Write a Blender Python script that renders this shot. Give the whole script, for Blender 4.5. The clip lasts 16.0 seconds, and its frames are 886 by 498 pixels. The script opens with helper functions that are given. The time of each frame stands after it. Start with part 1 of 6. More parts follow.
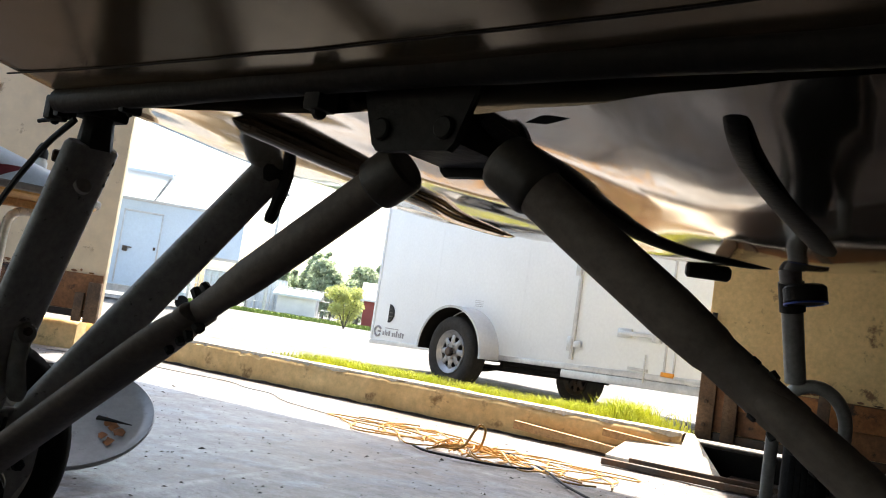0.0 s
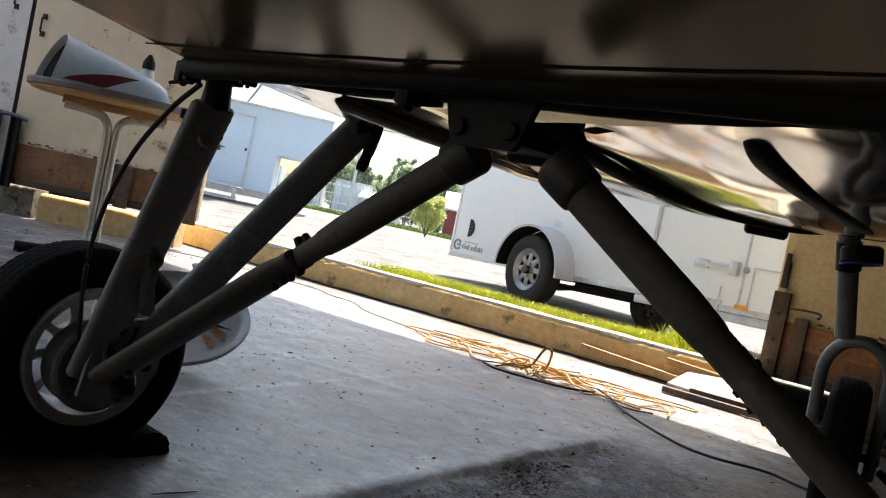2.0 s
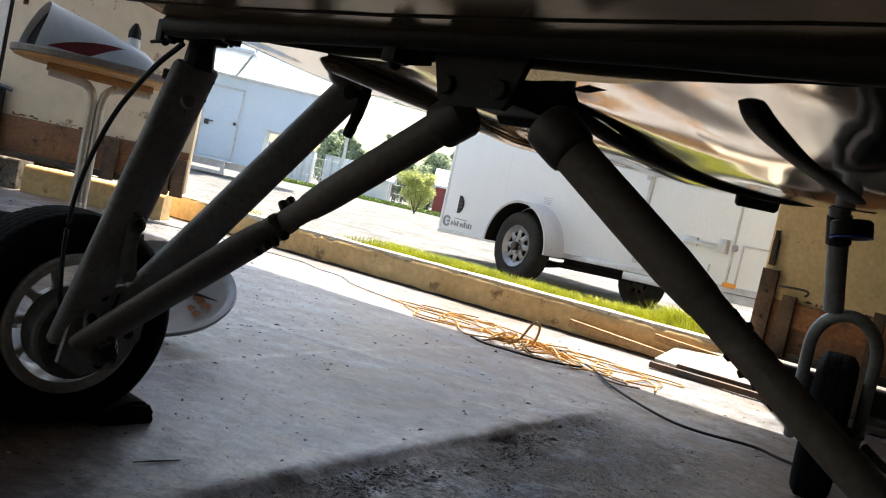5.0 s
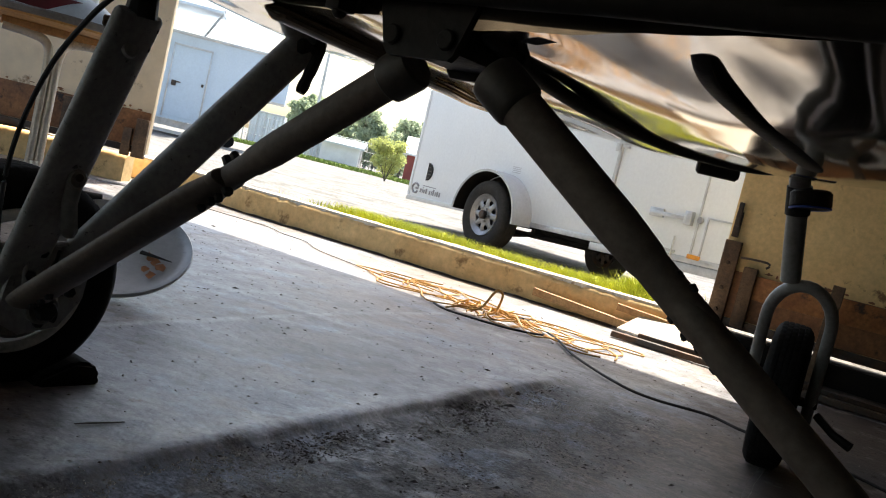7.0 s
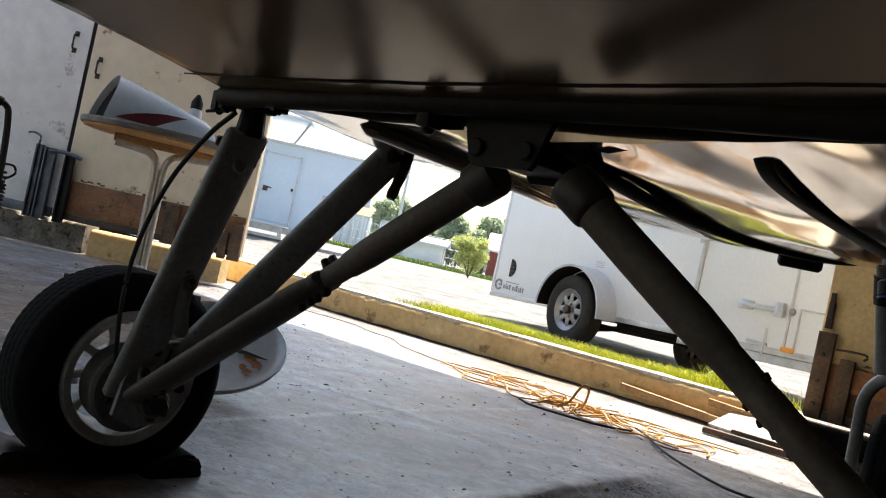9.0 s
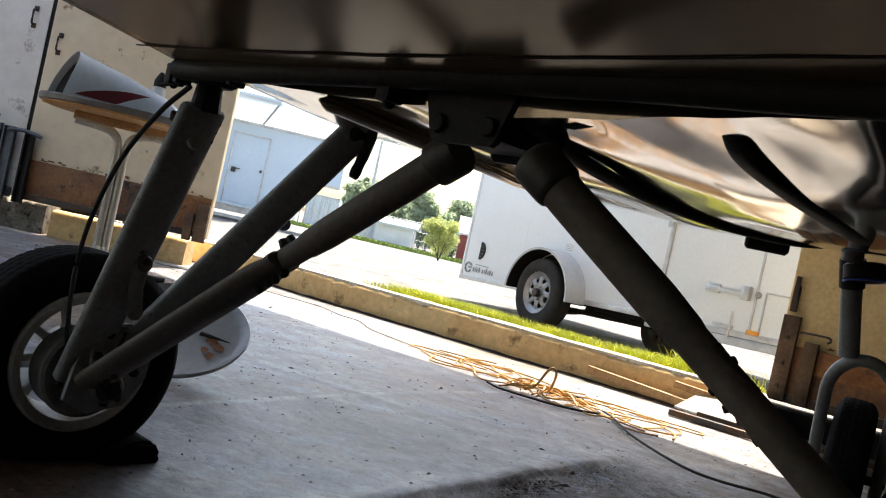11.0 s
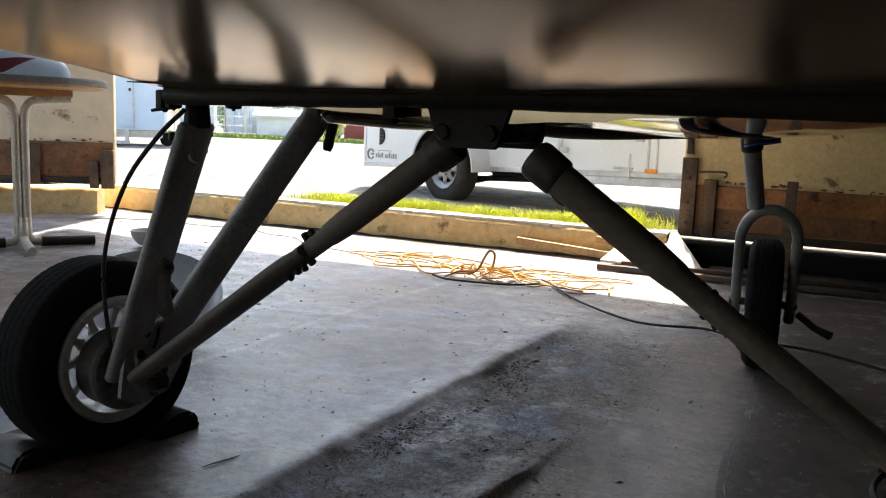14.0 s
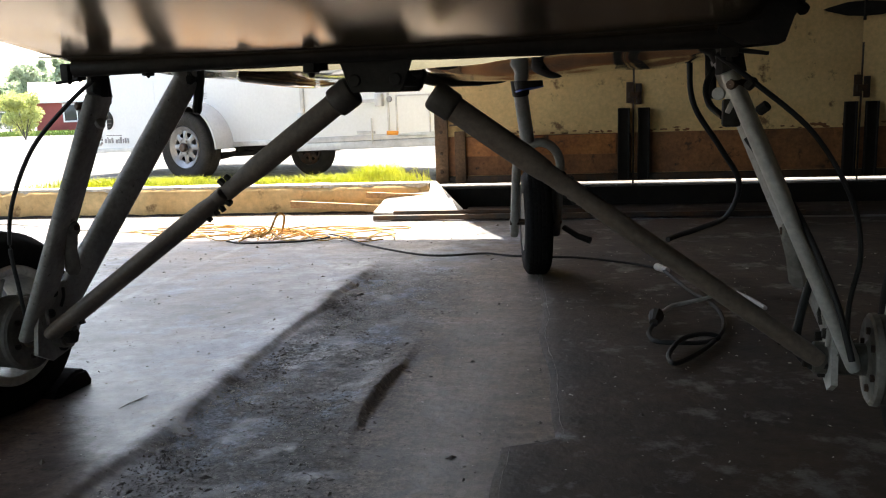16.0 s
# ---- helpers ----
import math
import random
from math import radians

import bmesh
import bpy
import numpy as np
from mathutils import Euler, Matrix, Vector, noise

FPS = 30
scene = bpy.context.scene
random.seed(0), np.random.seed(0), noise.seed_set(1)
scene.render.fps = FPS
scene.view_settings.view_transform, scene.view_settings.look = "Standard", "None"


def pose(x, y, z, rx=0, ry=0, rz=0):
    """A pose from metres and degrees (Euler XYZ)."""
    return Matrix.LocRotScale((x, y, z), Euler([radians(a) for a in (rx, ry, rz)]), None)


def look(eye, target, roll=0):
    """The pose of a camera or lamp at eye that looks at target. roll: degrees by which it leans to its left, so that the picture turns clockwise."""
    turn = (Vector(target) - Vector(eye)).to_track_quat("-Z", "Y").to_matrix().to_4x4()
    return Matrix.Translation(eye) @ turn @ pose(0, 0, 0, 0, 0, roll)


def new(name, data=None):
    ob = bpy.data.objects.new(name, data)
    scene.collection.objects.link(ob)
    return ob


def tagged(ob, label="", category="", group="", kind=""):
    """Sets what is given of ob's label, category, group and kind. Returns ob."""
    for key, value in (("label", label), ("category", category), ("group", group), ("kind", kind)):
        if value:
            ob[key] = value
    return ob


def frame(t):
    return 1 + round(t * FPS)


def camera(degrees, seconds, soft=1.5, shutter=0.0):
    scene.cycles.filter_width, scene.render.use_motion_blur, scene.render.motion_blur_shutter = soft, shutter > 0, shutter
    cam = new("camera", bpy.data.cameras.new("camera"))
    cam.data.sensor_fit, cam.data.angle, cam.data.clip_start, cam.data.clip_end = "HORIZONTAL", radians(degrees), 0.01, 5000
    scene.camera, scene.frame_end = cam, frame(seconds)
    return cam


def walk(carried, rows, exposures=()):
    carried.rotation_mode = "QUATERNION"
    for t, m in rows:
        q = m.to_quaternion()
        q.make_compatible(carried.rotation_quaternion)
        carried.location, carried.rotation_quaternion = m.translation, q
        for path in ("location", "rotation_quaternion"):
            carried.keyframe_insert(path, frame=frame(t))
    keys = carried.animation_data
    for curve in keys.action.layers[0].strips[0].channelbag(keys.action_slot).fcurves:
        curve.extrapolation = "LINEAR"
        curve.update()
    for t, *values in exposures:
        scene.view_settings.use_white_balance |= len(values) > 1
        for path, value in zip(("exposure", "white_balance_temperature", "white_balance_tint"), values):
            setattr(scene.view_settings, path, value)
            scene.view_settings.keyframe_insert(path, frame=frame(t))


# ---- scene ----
cam = camera(55.1, 16.0, soft=1.1)
PATH = [
    (0, (0.306, 0.288, 0.559), (-0.643, 2.040, 0.732), 8.5),
    (0.5, (0.338, 0.213, 0.621), (-0.637, 1.959, 0.615), 9.4),
    (1, (0.351, 0.168, 0.625), (-0.677, 1.877, 0.473), 10.3),
    (1.5, (0.380, 0.165, 0.629), (-0.668, 1.862, 0.471), 11.8),
    (2, (0.402, 0.136, 0.631), (-0.682, 1.815, 0.561), 11.8),
    (2.5, (0.391, 0.139, 0.631), (-0.689, 1.821, 0.579), 11.5),
    (3, (0.393, 0.140, 0.628), (-0.691, 1.820, 0.572), 11.6),
    (5.5, (0.398, 0.175, 0.609), (-0.631, 1.883, 0.462), 12.7),
    (6, (0.407, 0.195, 0.605), (-0.585, 1.924, 0.440), 12.4),
    (6.5, (0.402, 0.201, 0.602), (-0.586, 1.932, 0.437), 12.3),
    (7, (0.407, 0.203, 0.605), (-0.571, 1.939, 0.433), 13.5),
    (7.5, (0.398, 0.191, 0.604), (-0.576, 1.927, 0.411), 13.7),
    (8, (0.410, 0.155, 0.618), (-0.675, 1.826, 0.450), 13.2),
    (8.5, (0.422, 0.167, 0.624), (-0.751, 1.786, 0.609), 12.1),
    (9, (0.446, 0.137, 0.609), (-0.739, 1.749, 0.614), 12.2),
    (11.5, (0.424, 0.185, 0.607), (-0.654, 1.868, 0.556), 13.3),
    (12, (0.406, 0.189, 0.602), (-0.645, 1.884, 0.455), 14.5),
    (12.5, (0.425, 0.137, 0.652), (-0.753, 1.737, 0.421), 14.5),
    (13, (0.380, 0.069, 0.738), (-0.803, 1.671, 0.551), 12.1),
    (13.5, (0.340, 0.018, 0.721), (-0.668, 1.726, 0.463), 7.2),
    (14, (0.384, -0.115, 0.755), (-0.488, 1.661, 0.466), 2.1),
    (14.5, (0.281, -0.302, 0.694), (-0.338, 1.577, 0.403), -0.6),
    (15, (0.212, -0.419, 0.671), (-0.216, 1.519, 0.421), -1.3),
    (15.5, (0.187, -0.490, 0.671), (-0.119, 1.470, 0.416), -1.9),
    (16, (0.194, -0.577, 0.704), (-0.065, 1.376, 0.359), -1.8),
]
walk(cam, [(t, look(eye, target, roll)) for t, eye, target, roll in PATH], [(t, stops, 6850, 10) for t, stops in ((0.0, 1.95), (0.6, 1.65), (1.3, 1.55), (9.2, 1.55), (11.3, 1.68), (12.6, 1.66), (13.3, 1.88), (15.0, 2.0), (15.5, 2.1), (16.0, 2.35))])

# ---- light ----
SUN_ELEV, SUN_AZ = 61.1, 21.5          # degrees; azimuth from +y towards -x
world = bpy.data.worlds.new("daylight")
scene.world = world
world.use_nodes = True
wn = world.node_tree.nodes
sky = wn.new("ShaderNodeTexSky")
sky.sky_type = "NISHITA"
sky.sun_disc = False
sky.sun_elevation = radians(SUN_ELEV)
sky.sun_rotation = radians(-SUN_AZ)
sky.air_density, sky.dust_density = 1.2, 3.0
wn["Background"].inputs["Strength"].default_value = 0.15
world.node_tree.links.new(sky.outputs[0], wn["Background"].inputs[0])
sun_data = bpy.data.lights.new("sun", "SUN")
sun_data.energy, sun_data.angle, sun_data.color = 5.0, radians(0.6), (1.0, 0.93, 0.83)
sun = new("sun", sun_data)
sun_way = Vector((math.sin(radians(SUN_AZ)) * math.cos(radians(SUN_ELEV)), -math.cos(radians(SUN_AZ)) * math.cos(radians(SUN_ELEV)), -math.sin(radians(SUN_ELEV))))
sun.matrix_world = Matrix.Translation((-6, 14, 20)) @ sun_way.to_track_quat("-Z", "Y").to_matrix().to_4x4()


# ---- materials ----
def mat(name, col, rough=0.6, metal=0.0, col2=None, scale=6.0, fine=60.0, amount=0.5, bump=0.15, bump_scale=None, rough_var=0.12, spec=0.5, speck=None, speck_amount=0.0, speck_scale=30.0, piece=0.0, contrast=(0.38, 0.66)):
    """Two-scale noise colour, roughness variation and fine relief on object coordinates."""
    m = bpy.data.materials.new(name)
    m.use_nodes = True
    nt = m.node_tree
    n, l = nt.nodes, nt.links
    b = n["Principled BSDF"]
    tc = n.new("ShaderNodeTexCoord")
    big, small = n.new("ShaderNodeTexNoise"), n.new("ShaderNodeTexNoise")
    for t, s, d in ((big, scale, 5.0), (small, fine, 4.0)):
        t.inputs["Scale"].default_value, t.inputs["Detail"].default_value, t.inputs["Roughness"].default_value = s, d, 0.62
        l.new(tc.outputs["Object"], t.inputs["Vector"])
    ramp = n.new("ShaderNodeMapRange")
    ramp.inputs[1].default_value, ramp.inputs[2].default_value = contrast
    l.new(big.outputs[0], ramp.inputs[0])
    mix = n.new("ShaderNodeMix")
    mix.data_type = "RGBA"
    c2 = col2 or tuple(c * 0.7 for c in col)
    mix.inputs[6].default_value, mix.inputs[7].default_value = (*col, 1), (*c2, 1)
    l.new(ramp.outputs[0], mix.inputs[0])
    hsv = n.new("ShaderNodeHueSaturation")
    vr = n.new("ShaderNodeMapRange")
    vr.inputs[1].default_value, vr.inputs[2].default_value = 0.3, 0.7
    vr.inputs[3].default_value, vr.inputs[4].default_value = 1 - 0.35 * amount, 1 + 0.3 * amount
    l.new(small.outputs[0], vr.inputs[0])
    last = vr.outputs[0]
    if piece:
        oi = n.new("ShaderNodeObjectInfo")
        pr = n.new("ShaderNodeMapRange")
        pr.inputs[3].default_value, pr.inputs[4].default_value = 1 - piece, 1 + piece
        l.new(oi.outputs["Random"], pr.inputs[0])
        mul = n.new("ShaderNodeMath")
        mul.operation = "MULTIPLY"
        l.new(last, mul.inputs[0]), l.new(pr.outputs[0], mul.inputs[1])
        last = mul.outputs[0]
    l.new(last, hsv.inputs["Value"])
    l.new(mix.outputs[2], hsv.inputs["Color"])
    out = hsv.outputs[0]
    if speck:
        sp = n.new("ShaderNodeTexNoise")
        sp.inputs["Scale"].default_value, sp.inputs["Detail"].default_value, sp.inputs["Roughness"].default_value = speck_scale, 6.0, 0.7
        l.new(tc.outputs["Object"], sp.inputs["Vector"])
        sr = n.new("ShaderNodeMapRange")
        sr.inputs[1].default_value, sr.inputs[2].default_value = 0.62 - 0.2 * speck_amount, 0.70 - 0.15 * speck_amount
        l.new(sp.outputs[0], sr.inputs[0])
        m2 = n.new("ShaderNodeMix")
        m2.data_type = "RGBA"
        m2.inputs[7].default_value = (*speck, 1)
        l.new(sr.outputs[0], m2.inputs[0]), l.new(out, m2.inputs[6])
        out = m2.outputs[2]
    l.new(out, b.inputs["Base Color"])
    rr = n.new("ShaderNodeMapRange")
    rr.inputs[3].default_value, rr.inputs[4].default_value = max(0.02, rough - rough_var), min(1, rough + rough_var)
    l.new(big.outputs[0], rr.inputs[0]), l.new(rr.outputs[0], b.inputs["Roughness"])
    b.inputs["Metallic"].default_value = metal
    b.inputs["Specular IOR Level"].default_value = spec
    if bump:
        bt = n.new("ShaderNodeTexNoise")
        bt.inputs["Scale"].default_value, bt.inputs["Detail"].default_value = bump_scale or fine, 5.0
        l.new(tc.outputs["Object"], bt.inputs["Vector"])
        bp = n.new("ShaderNodeBump")
        bp.inputs["Strength"].default_value, bp.inputs["Distance"].default_value = bump, 0.01
        l.new(bt.outputs[0], bp.inputs["Height"]), l.new(bp.outputs[0], b.inputs["Normal"])
    return m


M = {}
M["floor"] = mat("worn_floor", (0.216, 0.220, 0.236), 0.46, 0, (0.13, 0.11, 0.095), 1.1, 12, 0.9, 0.16, 30, 0.14, 0.5, (0.08, 0.065, 0.05), 0.30, 14, 0.0, (0.44, 0.60))


def floor_dirt(m):
    """Dirt drifted into the hollow along the floor's ridge, pale dust worn into it, and a painted highlight on the
    ridge.
    """
    nt = m.node_tree
    n, l = nt.nodes, nt.links
    b = n["Principled BSDF"]
    src = b.inputs["Base Color"].links[0].from_socket
    tc, sep = n.new("ShaderNodeTexCoord"), n.new("ShaderNodeSeparateXYZ")
    l.new(tc.outputs["Object"], sep.inputs[0])

    def math_node(op, a, c):
        k = n.new("ShaderNodeMath")
        k.operation = op
        for i, v in enumerate((a, c)):
            if isinstance(v, (int, float)):
                k.inputs[i].default_value = v
            else:
                l.new(v, k.inputs[i])
        return k.outputs[0]

    def ramp(v, a, c):
        k = n.new("ShaderNodeMapRange")
        k.interpolation_type = "SMOOTHSTEP"
        k.inputs[1].default_value, k.inputs[2].default_value = a, c
        l.new(v, k.inputs[0])
        return k.outputs[0]

    def tex(scale, detail=6.0, rough=0.7):
        k = n.new("ShaderNodeTexNoise")
        k.inputs["Scale"].default_value, k.inputs["Detail"].default_value, k.inputs["Roughness"].default_value = scale, detail, rough
        l.new(tc.outputs["Object"], k.inputs["Vector"])
        return k.outputs[0]
    across = math_node("SUBTRACT", sep.outputs[0], math_node("MULTIPLY_ADD", sep.outputs[1], 0.035))
    across.node.inputs[1].links[0].from_node.inputs[2].default_value = -0.70
    drift = math_node("ADD", across, math_node("MULTIPLY", math_node("SUBTRACT", tex(5.0), 0.5), 0.22))
    mask = math_node("MULTIPLY", ramp(drift, -0.02, 0.05), ramp(drift, 0.75, 0.30))
    mask = math_node("MULTIPLY", mask, math_node("MULTIPLY", ramp(sep.outputs[1], 0.1, 0.6), ramp(sep.outputs[1], 3.3, 2.7)))
    mask = math_node("MULTIPLY", mask, ramp(tex(9.0), 0.30, 0.52))
    m1 = n.new("ShaderNodeMix")
    m1.data_type = "RGBA"
    m1.inputs[7].default_value = (0.088, 0.078, 0.070, 1)
    l.new(math_node("MULTIPLY", mask, 0.82), m1.inputs[0]), l.new(src, m1.inputs[6])
    dust_and_highlight = math_node("MULTIPLY", ramp(tex(3.3, 8.0, 0.75), 0.55, 0.68), ramp(tex(40.0), 0.40, 0.6))
    m2 = n.new("ShaderNodeMix")
    m2.data_type = "RGBA"
    m2.inputs[7].default_value = (0.48, 0.48, 0.485, 1)
    waver = math_node("ADD", sep.outputs[0], math_node("MULTIPLY", math_node("SUBTRACT", tex(3.0), 0.5), 0.03))
    lap = math_node("MULTIPLY", math_node("MULTIPLY", ramp(waver, -1.412, -1.388), ramp(waver, -1.352, -1.382)), ramp(sep.outputs[1], 1.5, 1.8))
    # pale streak painted along the ridge's top as its highlight
    crest_highlight = math_node("MULTIPLY", math_node("MULTIPLY", ramp(drift, -0.20, -0.09), ramp(drift, 0.0, -0.05)), math_node("MULTIPLY", ramp(tex(6.0, 7.0, 0.7), 0.38, 0.6), ramp(sep.outputs[1], 3.3, 2.6)))
    off_x, off_y = math_node("MULTIPLY", math_node("ADD", sep.outputs[0], 0.52), 1.5), math_node("SUBTRACT", sep.outputs[1], 1.78)
    spill = math_node("ADD", math_node("MULTIPLY", off_x, off_x), math_node("MULTIPLY", off_y, off_y))
    spill = math_node("MULTIPLY", ramp(math_node("ADD", spill, math_node("MULTIPLY", math_node("SUBTRACT", tex(9.0), 0.5), 0.05)), 0.045, 0.008), ramp(tex(28.0, 6.0, 0.75), 0.42, 0.58))
    dust_and_highlight = math_node("MAXIMUM", math_node("MAXIMUM", dust_and_highlight, spill), math_node("MAXIMUM", math_node("MULTIPLY", lap, 0.75), math_node("MULTIPLY", crest_highlight, 0.75)))
    l.new(math_node("MULTIPLY", dust_and_highlight, 0.6), m2.inputs[0]), l.new(m1.outputs[2], m2.inputs[6])
    worn = math_node("MULTIPLY", ramp(drift, 0.30, 0.50), ramp(sep.outputs[1], 3.5, 2.9))
    band = math_node("MULTIPLY", math_node("MULTIPLY", ramp(sep.outputs[0], -1.70, -1.56), ramp(sep.outputs[0], -1.37, -1.41)), math_node("MULTIPLY", ramp(tex(7.0, 7.0, 0.7), 0.42, 0.58), ramp(sep.outputs[1], 1.5, 1.9)))
    brown = math_node("MAXIMUM", math_node("MAXIMUM", ramp(tex(0.8, 5.0, 0.6), 0.50, 0.62), worn), math_node("MULTIPLY", band, 0.7))
    m3 = n.new("ShaderNodeMix")
    m3.data_type = "RGBA"
    m3.inputs[7].default_value = (0.16, 0.118, 0.086, 1)
    l.new(math_node("MULTIPLY", brown, 0.72), m3.inputs[0]), l.new(m2.outputs[2], m3.inputs[6])
    l.new(m3.outputs[2], b.inputs["Base Color"])
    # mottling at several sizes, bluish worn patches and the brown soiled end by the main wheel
    tone = math_node("MULTIPLY", math_node("ADD", math_node("MULTIPLY", ramp(tex(4.5, 10.0, 0.78), 0.38, 0.62), 0.80), 0.54), math_node("ADD", math_node("MULTIPLY", ramp(tex(38.0, 8.0, 0.8), 0.34, 0.62), 0.5), 0.72))
    blue = n.new("ShaderNodeMix")
    blue.data_type = "RGBA"
    blue.inputs[7].default_value = (0.205, 0.24, 0.305, 1)
    l.new(math_node("MULTIPLY", math_node("SUBTRACT", 1.0, brown), math_node("MULTIPLY", ramp(tex(2.1, 7.0, 0.7), 0.50, 0.60), 0.7)), blue.inputs[0])
    l.new(m3.outputs[2], blue.inputs[6])
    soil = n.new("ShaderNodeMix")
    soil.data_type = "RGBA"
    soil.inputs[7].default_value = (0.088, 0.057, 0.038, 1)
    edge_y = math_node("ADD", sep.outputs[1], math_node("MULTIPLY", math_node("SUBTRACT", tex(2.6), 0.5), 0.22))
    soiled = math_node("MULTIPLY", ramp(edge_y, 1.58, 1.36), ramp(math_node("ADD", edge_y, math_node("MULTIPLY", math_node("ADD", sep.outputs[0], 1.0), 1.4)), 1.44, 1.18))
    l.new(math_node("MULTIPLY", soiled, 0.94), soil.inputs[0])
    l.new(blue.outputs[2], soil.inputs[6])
    # gritty rubble in the hollow, long pale scuffs and fine dark flecks elsewhere
    grit = math_node("MULTIPLY", math_node("ADD", math_node("MULTIPLY", ramp(tex(95.0, 5.0, 0.7), 0.36, 0.62), 1.0), 0.50), math_node("ADD", math_node("MULTIPLY", ramp(tex(26.0, 6.0, 0.75), 0.38, 0.60), 0.6), 0.68))
    open_floor = math_node("SUBTRACT", 1.0, mask)
    tone = math_node("ADD", math_node("MULTIPLY", tone, open_floor), math_node("MULTIPLY", math_node("MULTIPLY", tone, grit), mask))
    turn = n.new("ShaderNodeMapping")
    turn.inputs["Rotation"].default_value[2], turn.inputs["Scale"].default_value = radians(24), (1.4, 17.0, 1.0)
    l.new(tc.outputs["Object"], turn.inputs["Vector"])
    scuff = n.new("ShaderNodeTexNoise")
    scuff.inputs["Scale"].default_value, scuff.inputs["Detail"].default_value, scuff.inputs["Roughness"].default_value = 1.6, 8.0, 0.72
    l.new(turn.outputs[0], scuff.inputs["Vector"])
    tone = math_node("MULTIPLY", tone, math_node("ADD", 0.92, math_node("MULTIPLY", ramp(scuff.outputs[0], 0.42, 0.66), 0.20)))
    fleck = math_node("MULTIPLY", ramp(tex(55.0, 3.0, 0.5), 0.655, 0.70), 0.62)
    tone = math_node("MULTIPLY", tone, math_node("SUBTRACT", 1.0, fleck))
    hs = n.new("ShaderNodeHueSaturation")
    l.new(tone, hs.inputs["Value"]), l.new(soil.outputs[2], hs.inputs["Color"])
    l.new(hs.outputs[0], b.inputs["Base Color"])
    rough_bump = n.new("ShaderNodeBump")
    rough_bump.inputs["Distance"].default_value = 0.006
    l.new(math_node("ADD", math_node("MULTIPLY", mask, 0.45), 0.20), rough_bump.inputs["Strength"])
    l.new(math_node("ADD", tex(48.0, 6.0, 0.7), math_node("MULTIPLY", tex(13.0, 4.0, 0.6), 2.2)), rough_bump.inputs["Height"])
    l.new(b.inputs["Normal"].links[0].from_socket, rough_bump.inputs["Normal"])
    l.new(rough_bump.outputs[0], b.inputs["Normal"])
    # the dirt is matt
    old = b.inputs["Roughness"].links[0].from_socket
    mr = n.new("ShaderNodeMix")
    mr.inputs[3].default_value = 0.8
    l.new(mask, mr.inputs[0]), l.new(old, mr.inputs[2]), l.new(mr.outputs[0], b.inputs["Roughness"])
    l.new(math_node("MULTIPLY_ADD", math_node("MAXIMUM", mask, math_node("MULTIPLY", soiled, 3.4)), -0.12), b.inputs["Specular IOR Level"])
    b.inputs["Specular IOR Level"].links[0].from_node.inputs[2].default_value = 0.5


floor_dirt(M["floor"])
M["mat"] = mat("brown_sheet", (0.066, 0.046, 0.033), 0.66, 0, (0.036, 0.030, 0.026), 1.8, 25, 0.8, 0.3, 60, 0.15, 0.25, (0.17, 0.155, 0.14), 0.35, 5)
M["fray"] = mat("dusty_frayed_edge", (0.22, 0.20, 0.175), 0.9, 0, (0.12, 0.10, 0.085), 12, 70, 0.8, 0.3, 50)
M["debris"] = mat("dry_debris", (0.12, 0.105, 0.09), 0.9, 0, (0.06, 0.05, 0.043), 40, 90, 0.6, 0.2)
M["chip"] = mat("pale_chips", (0.55, 0.52, 0.46), 0.8, 0, (0.3, 0.27, 0.22), 30, 90, 0.5, 0.1)
M["curb"] = mat("yellow_concrete", (0.74, 0.53, 0.26), 0.85, 0, (0.58, 0.385, 0.17), 2.2, 25, 0.45, 0.3, 30, 0.1, 0.3, (0.27, 0.165, 0.075), 0.14, 5)
M["capwash"] = mat("chipped_white_wash", (0.70, 0.67, 0.60), 0.9, 0, (0.50, 0.45, 0.36), 5, 50, 0.7, 0.4, 40, 0.1, 0.3, (0.28, 0.2, 0.11), 0.15, 9)
M["brokenstone"] = mat("broken_masonry", (0.27, 0.245, 0.205), 0.95, 0, (0.12, 0.105, 0.085), 7, 45, 1.0, 1.0, 16, 0.05, 0.2, (0.04, 0.035, 0.03), 0.3, 11)
M["cream"] = mat("cream_paint", (0.86, 0.71, 0.50), 0.55, 0, (0.78, 0.63, 0.43), 1.3, 9, 0.22, 0.03, 5, 0.1, 0.4, (0.30, 0.17, 0.08), 0.05, 5)
# a yellower cream for the shut leaves
M["creamyellow"] = mat("yellow_cream_paint", (0.78, 0.57, 0.27), 0.6, 0, (0.70, 0.49, 0.22), 2.2, 45, 0.35, 0.12, 20, 0.1, 0.4, (0.24, 0.13, 0.06), 0.06, 7)
M["greydoor"] = mat("grey_white_paint", (0.88, 0.85, 0.79), 0.55, 0, (0.80, 0.77, 0.70), 1.1, 8, 0.25, 0.03, 5, 0.1, 0.4, (0.36, 0.32, 0.27), 0.03, 4)
M["kick"] = mat("rust_brown_paint", (0.30, 0.13, 0.05), 0.6, 0, (0.15, 0.07, 0.035), 4, 60, 0.8, 0.2, 40, 0.1, 0.4, (0.03, 0.02, 0.015), 0.2, 7)
M["kickboard"] = mat("orange_brown_board", (0.42, 0.17, 0.05), 0.6, 0, (0.24, 0.09, 0.03), 5, 50, 0.9, 0.2, 40, 0.1, 0.4, (0.05, 0.03, 0.02), 0.15, 8)
M["oldwood"] = mat("weathered_wood", (0.16, 0.095, 0.05), 0.8, 0, (0.07, 0.045, 0.03), 9, 80, 0.8, 0.4, 60)
M["plank"] = mat("orange_brown_wood", (0.50, 0.29, 0.12), 0.7, 0, (0.34, 0.18, 0.07), 5, 60, 0.8, 0.3, 50)
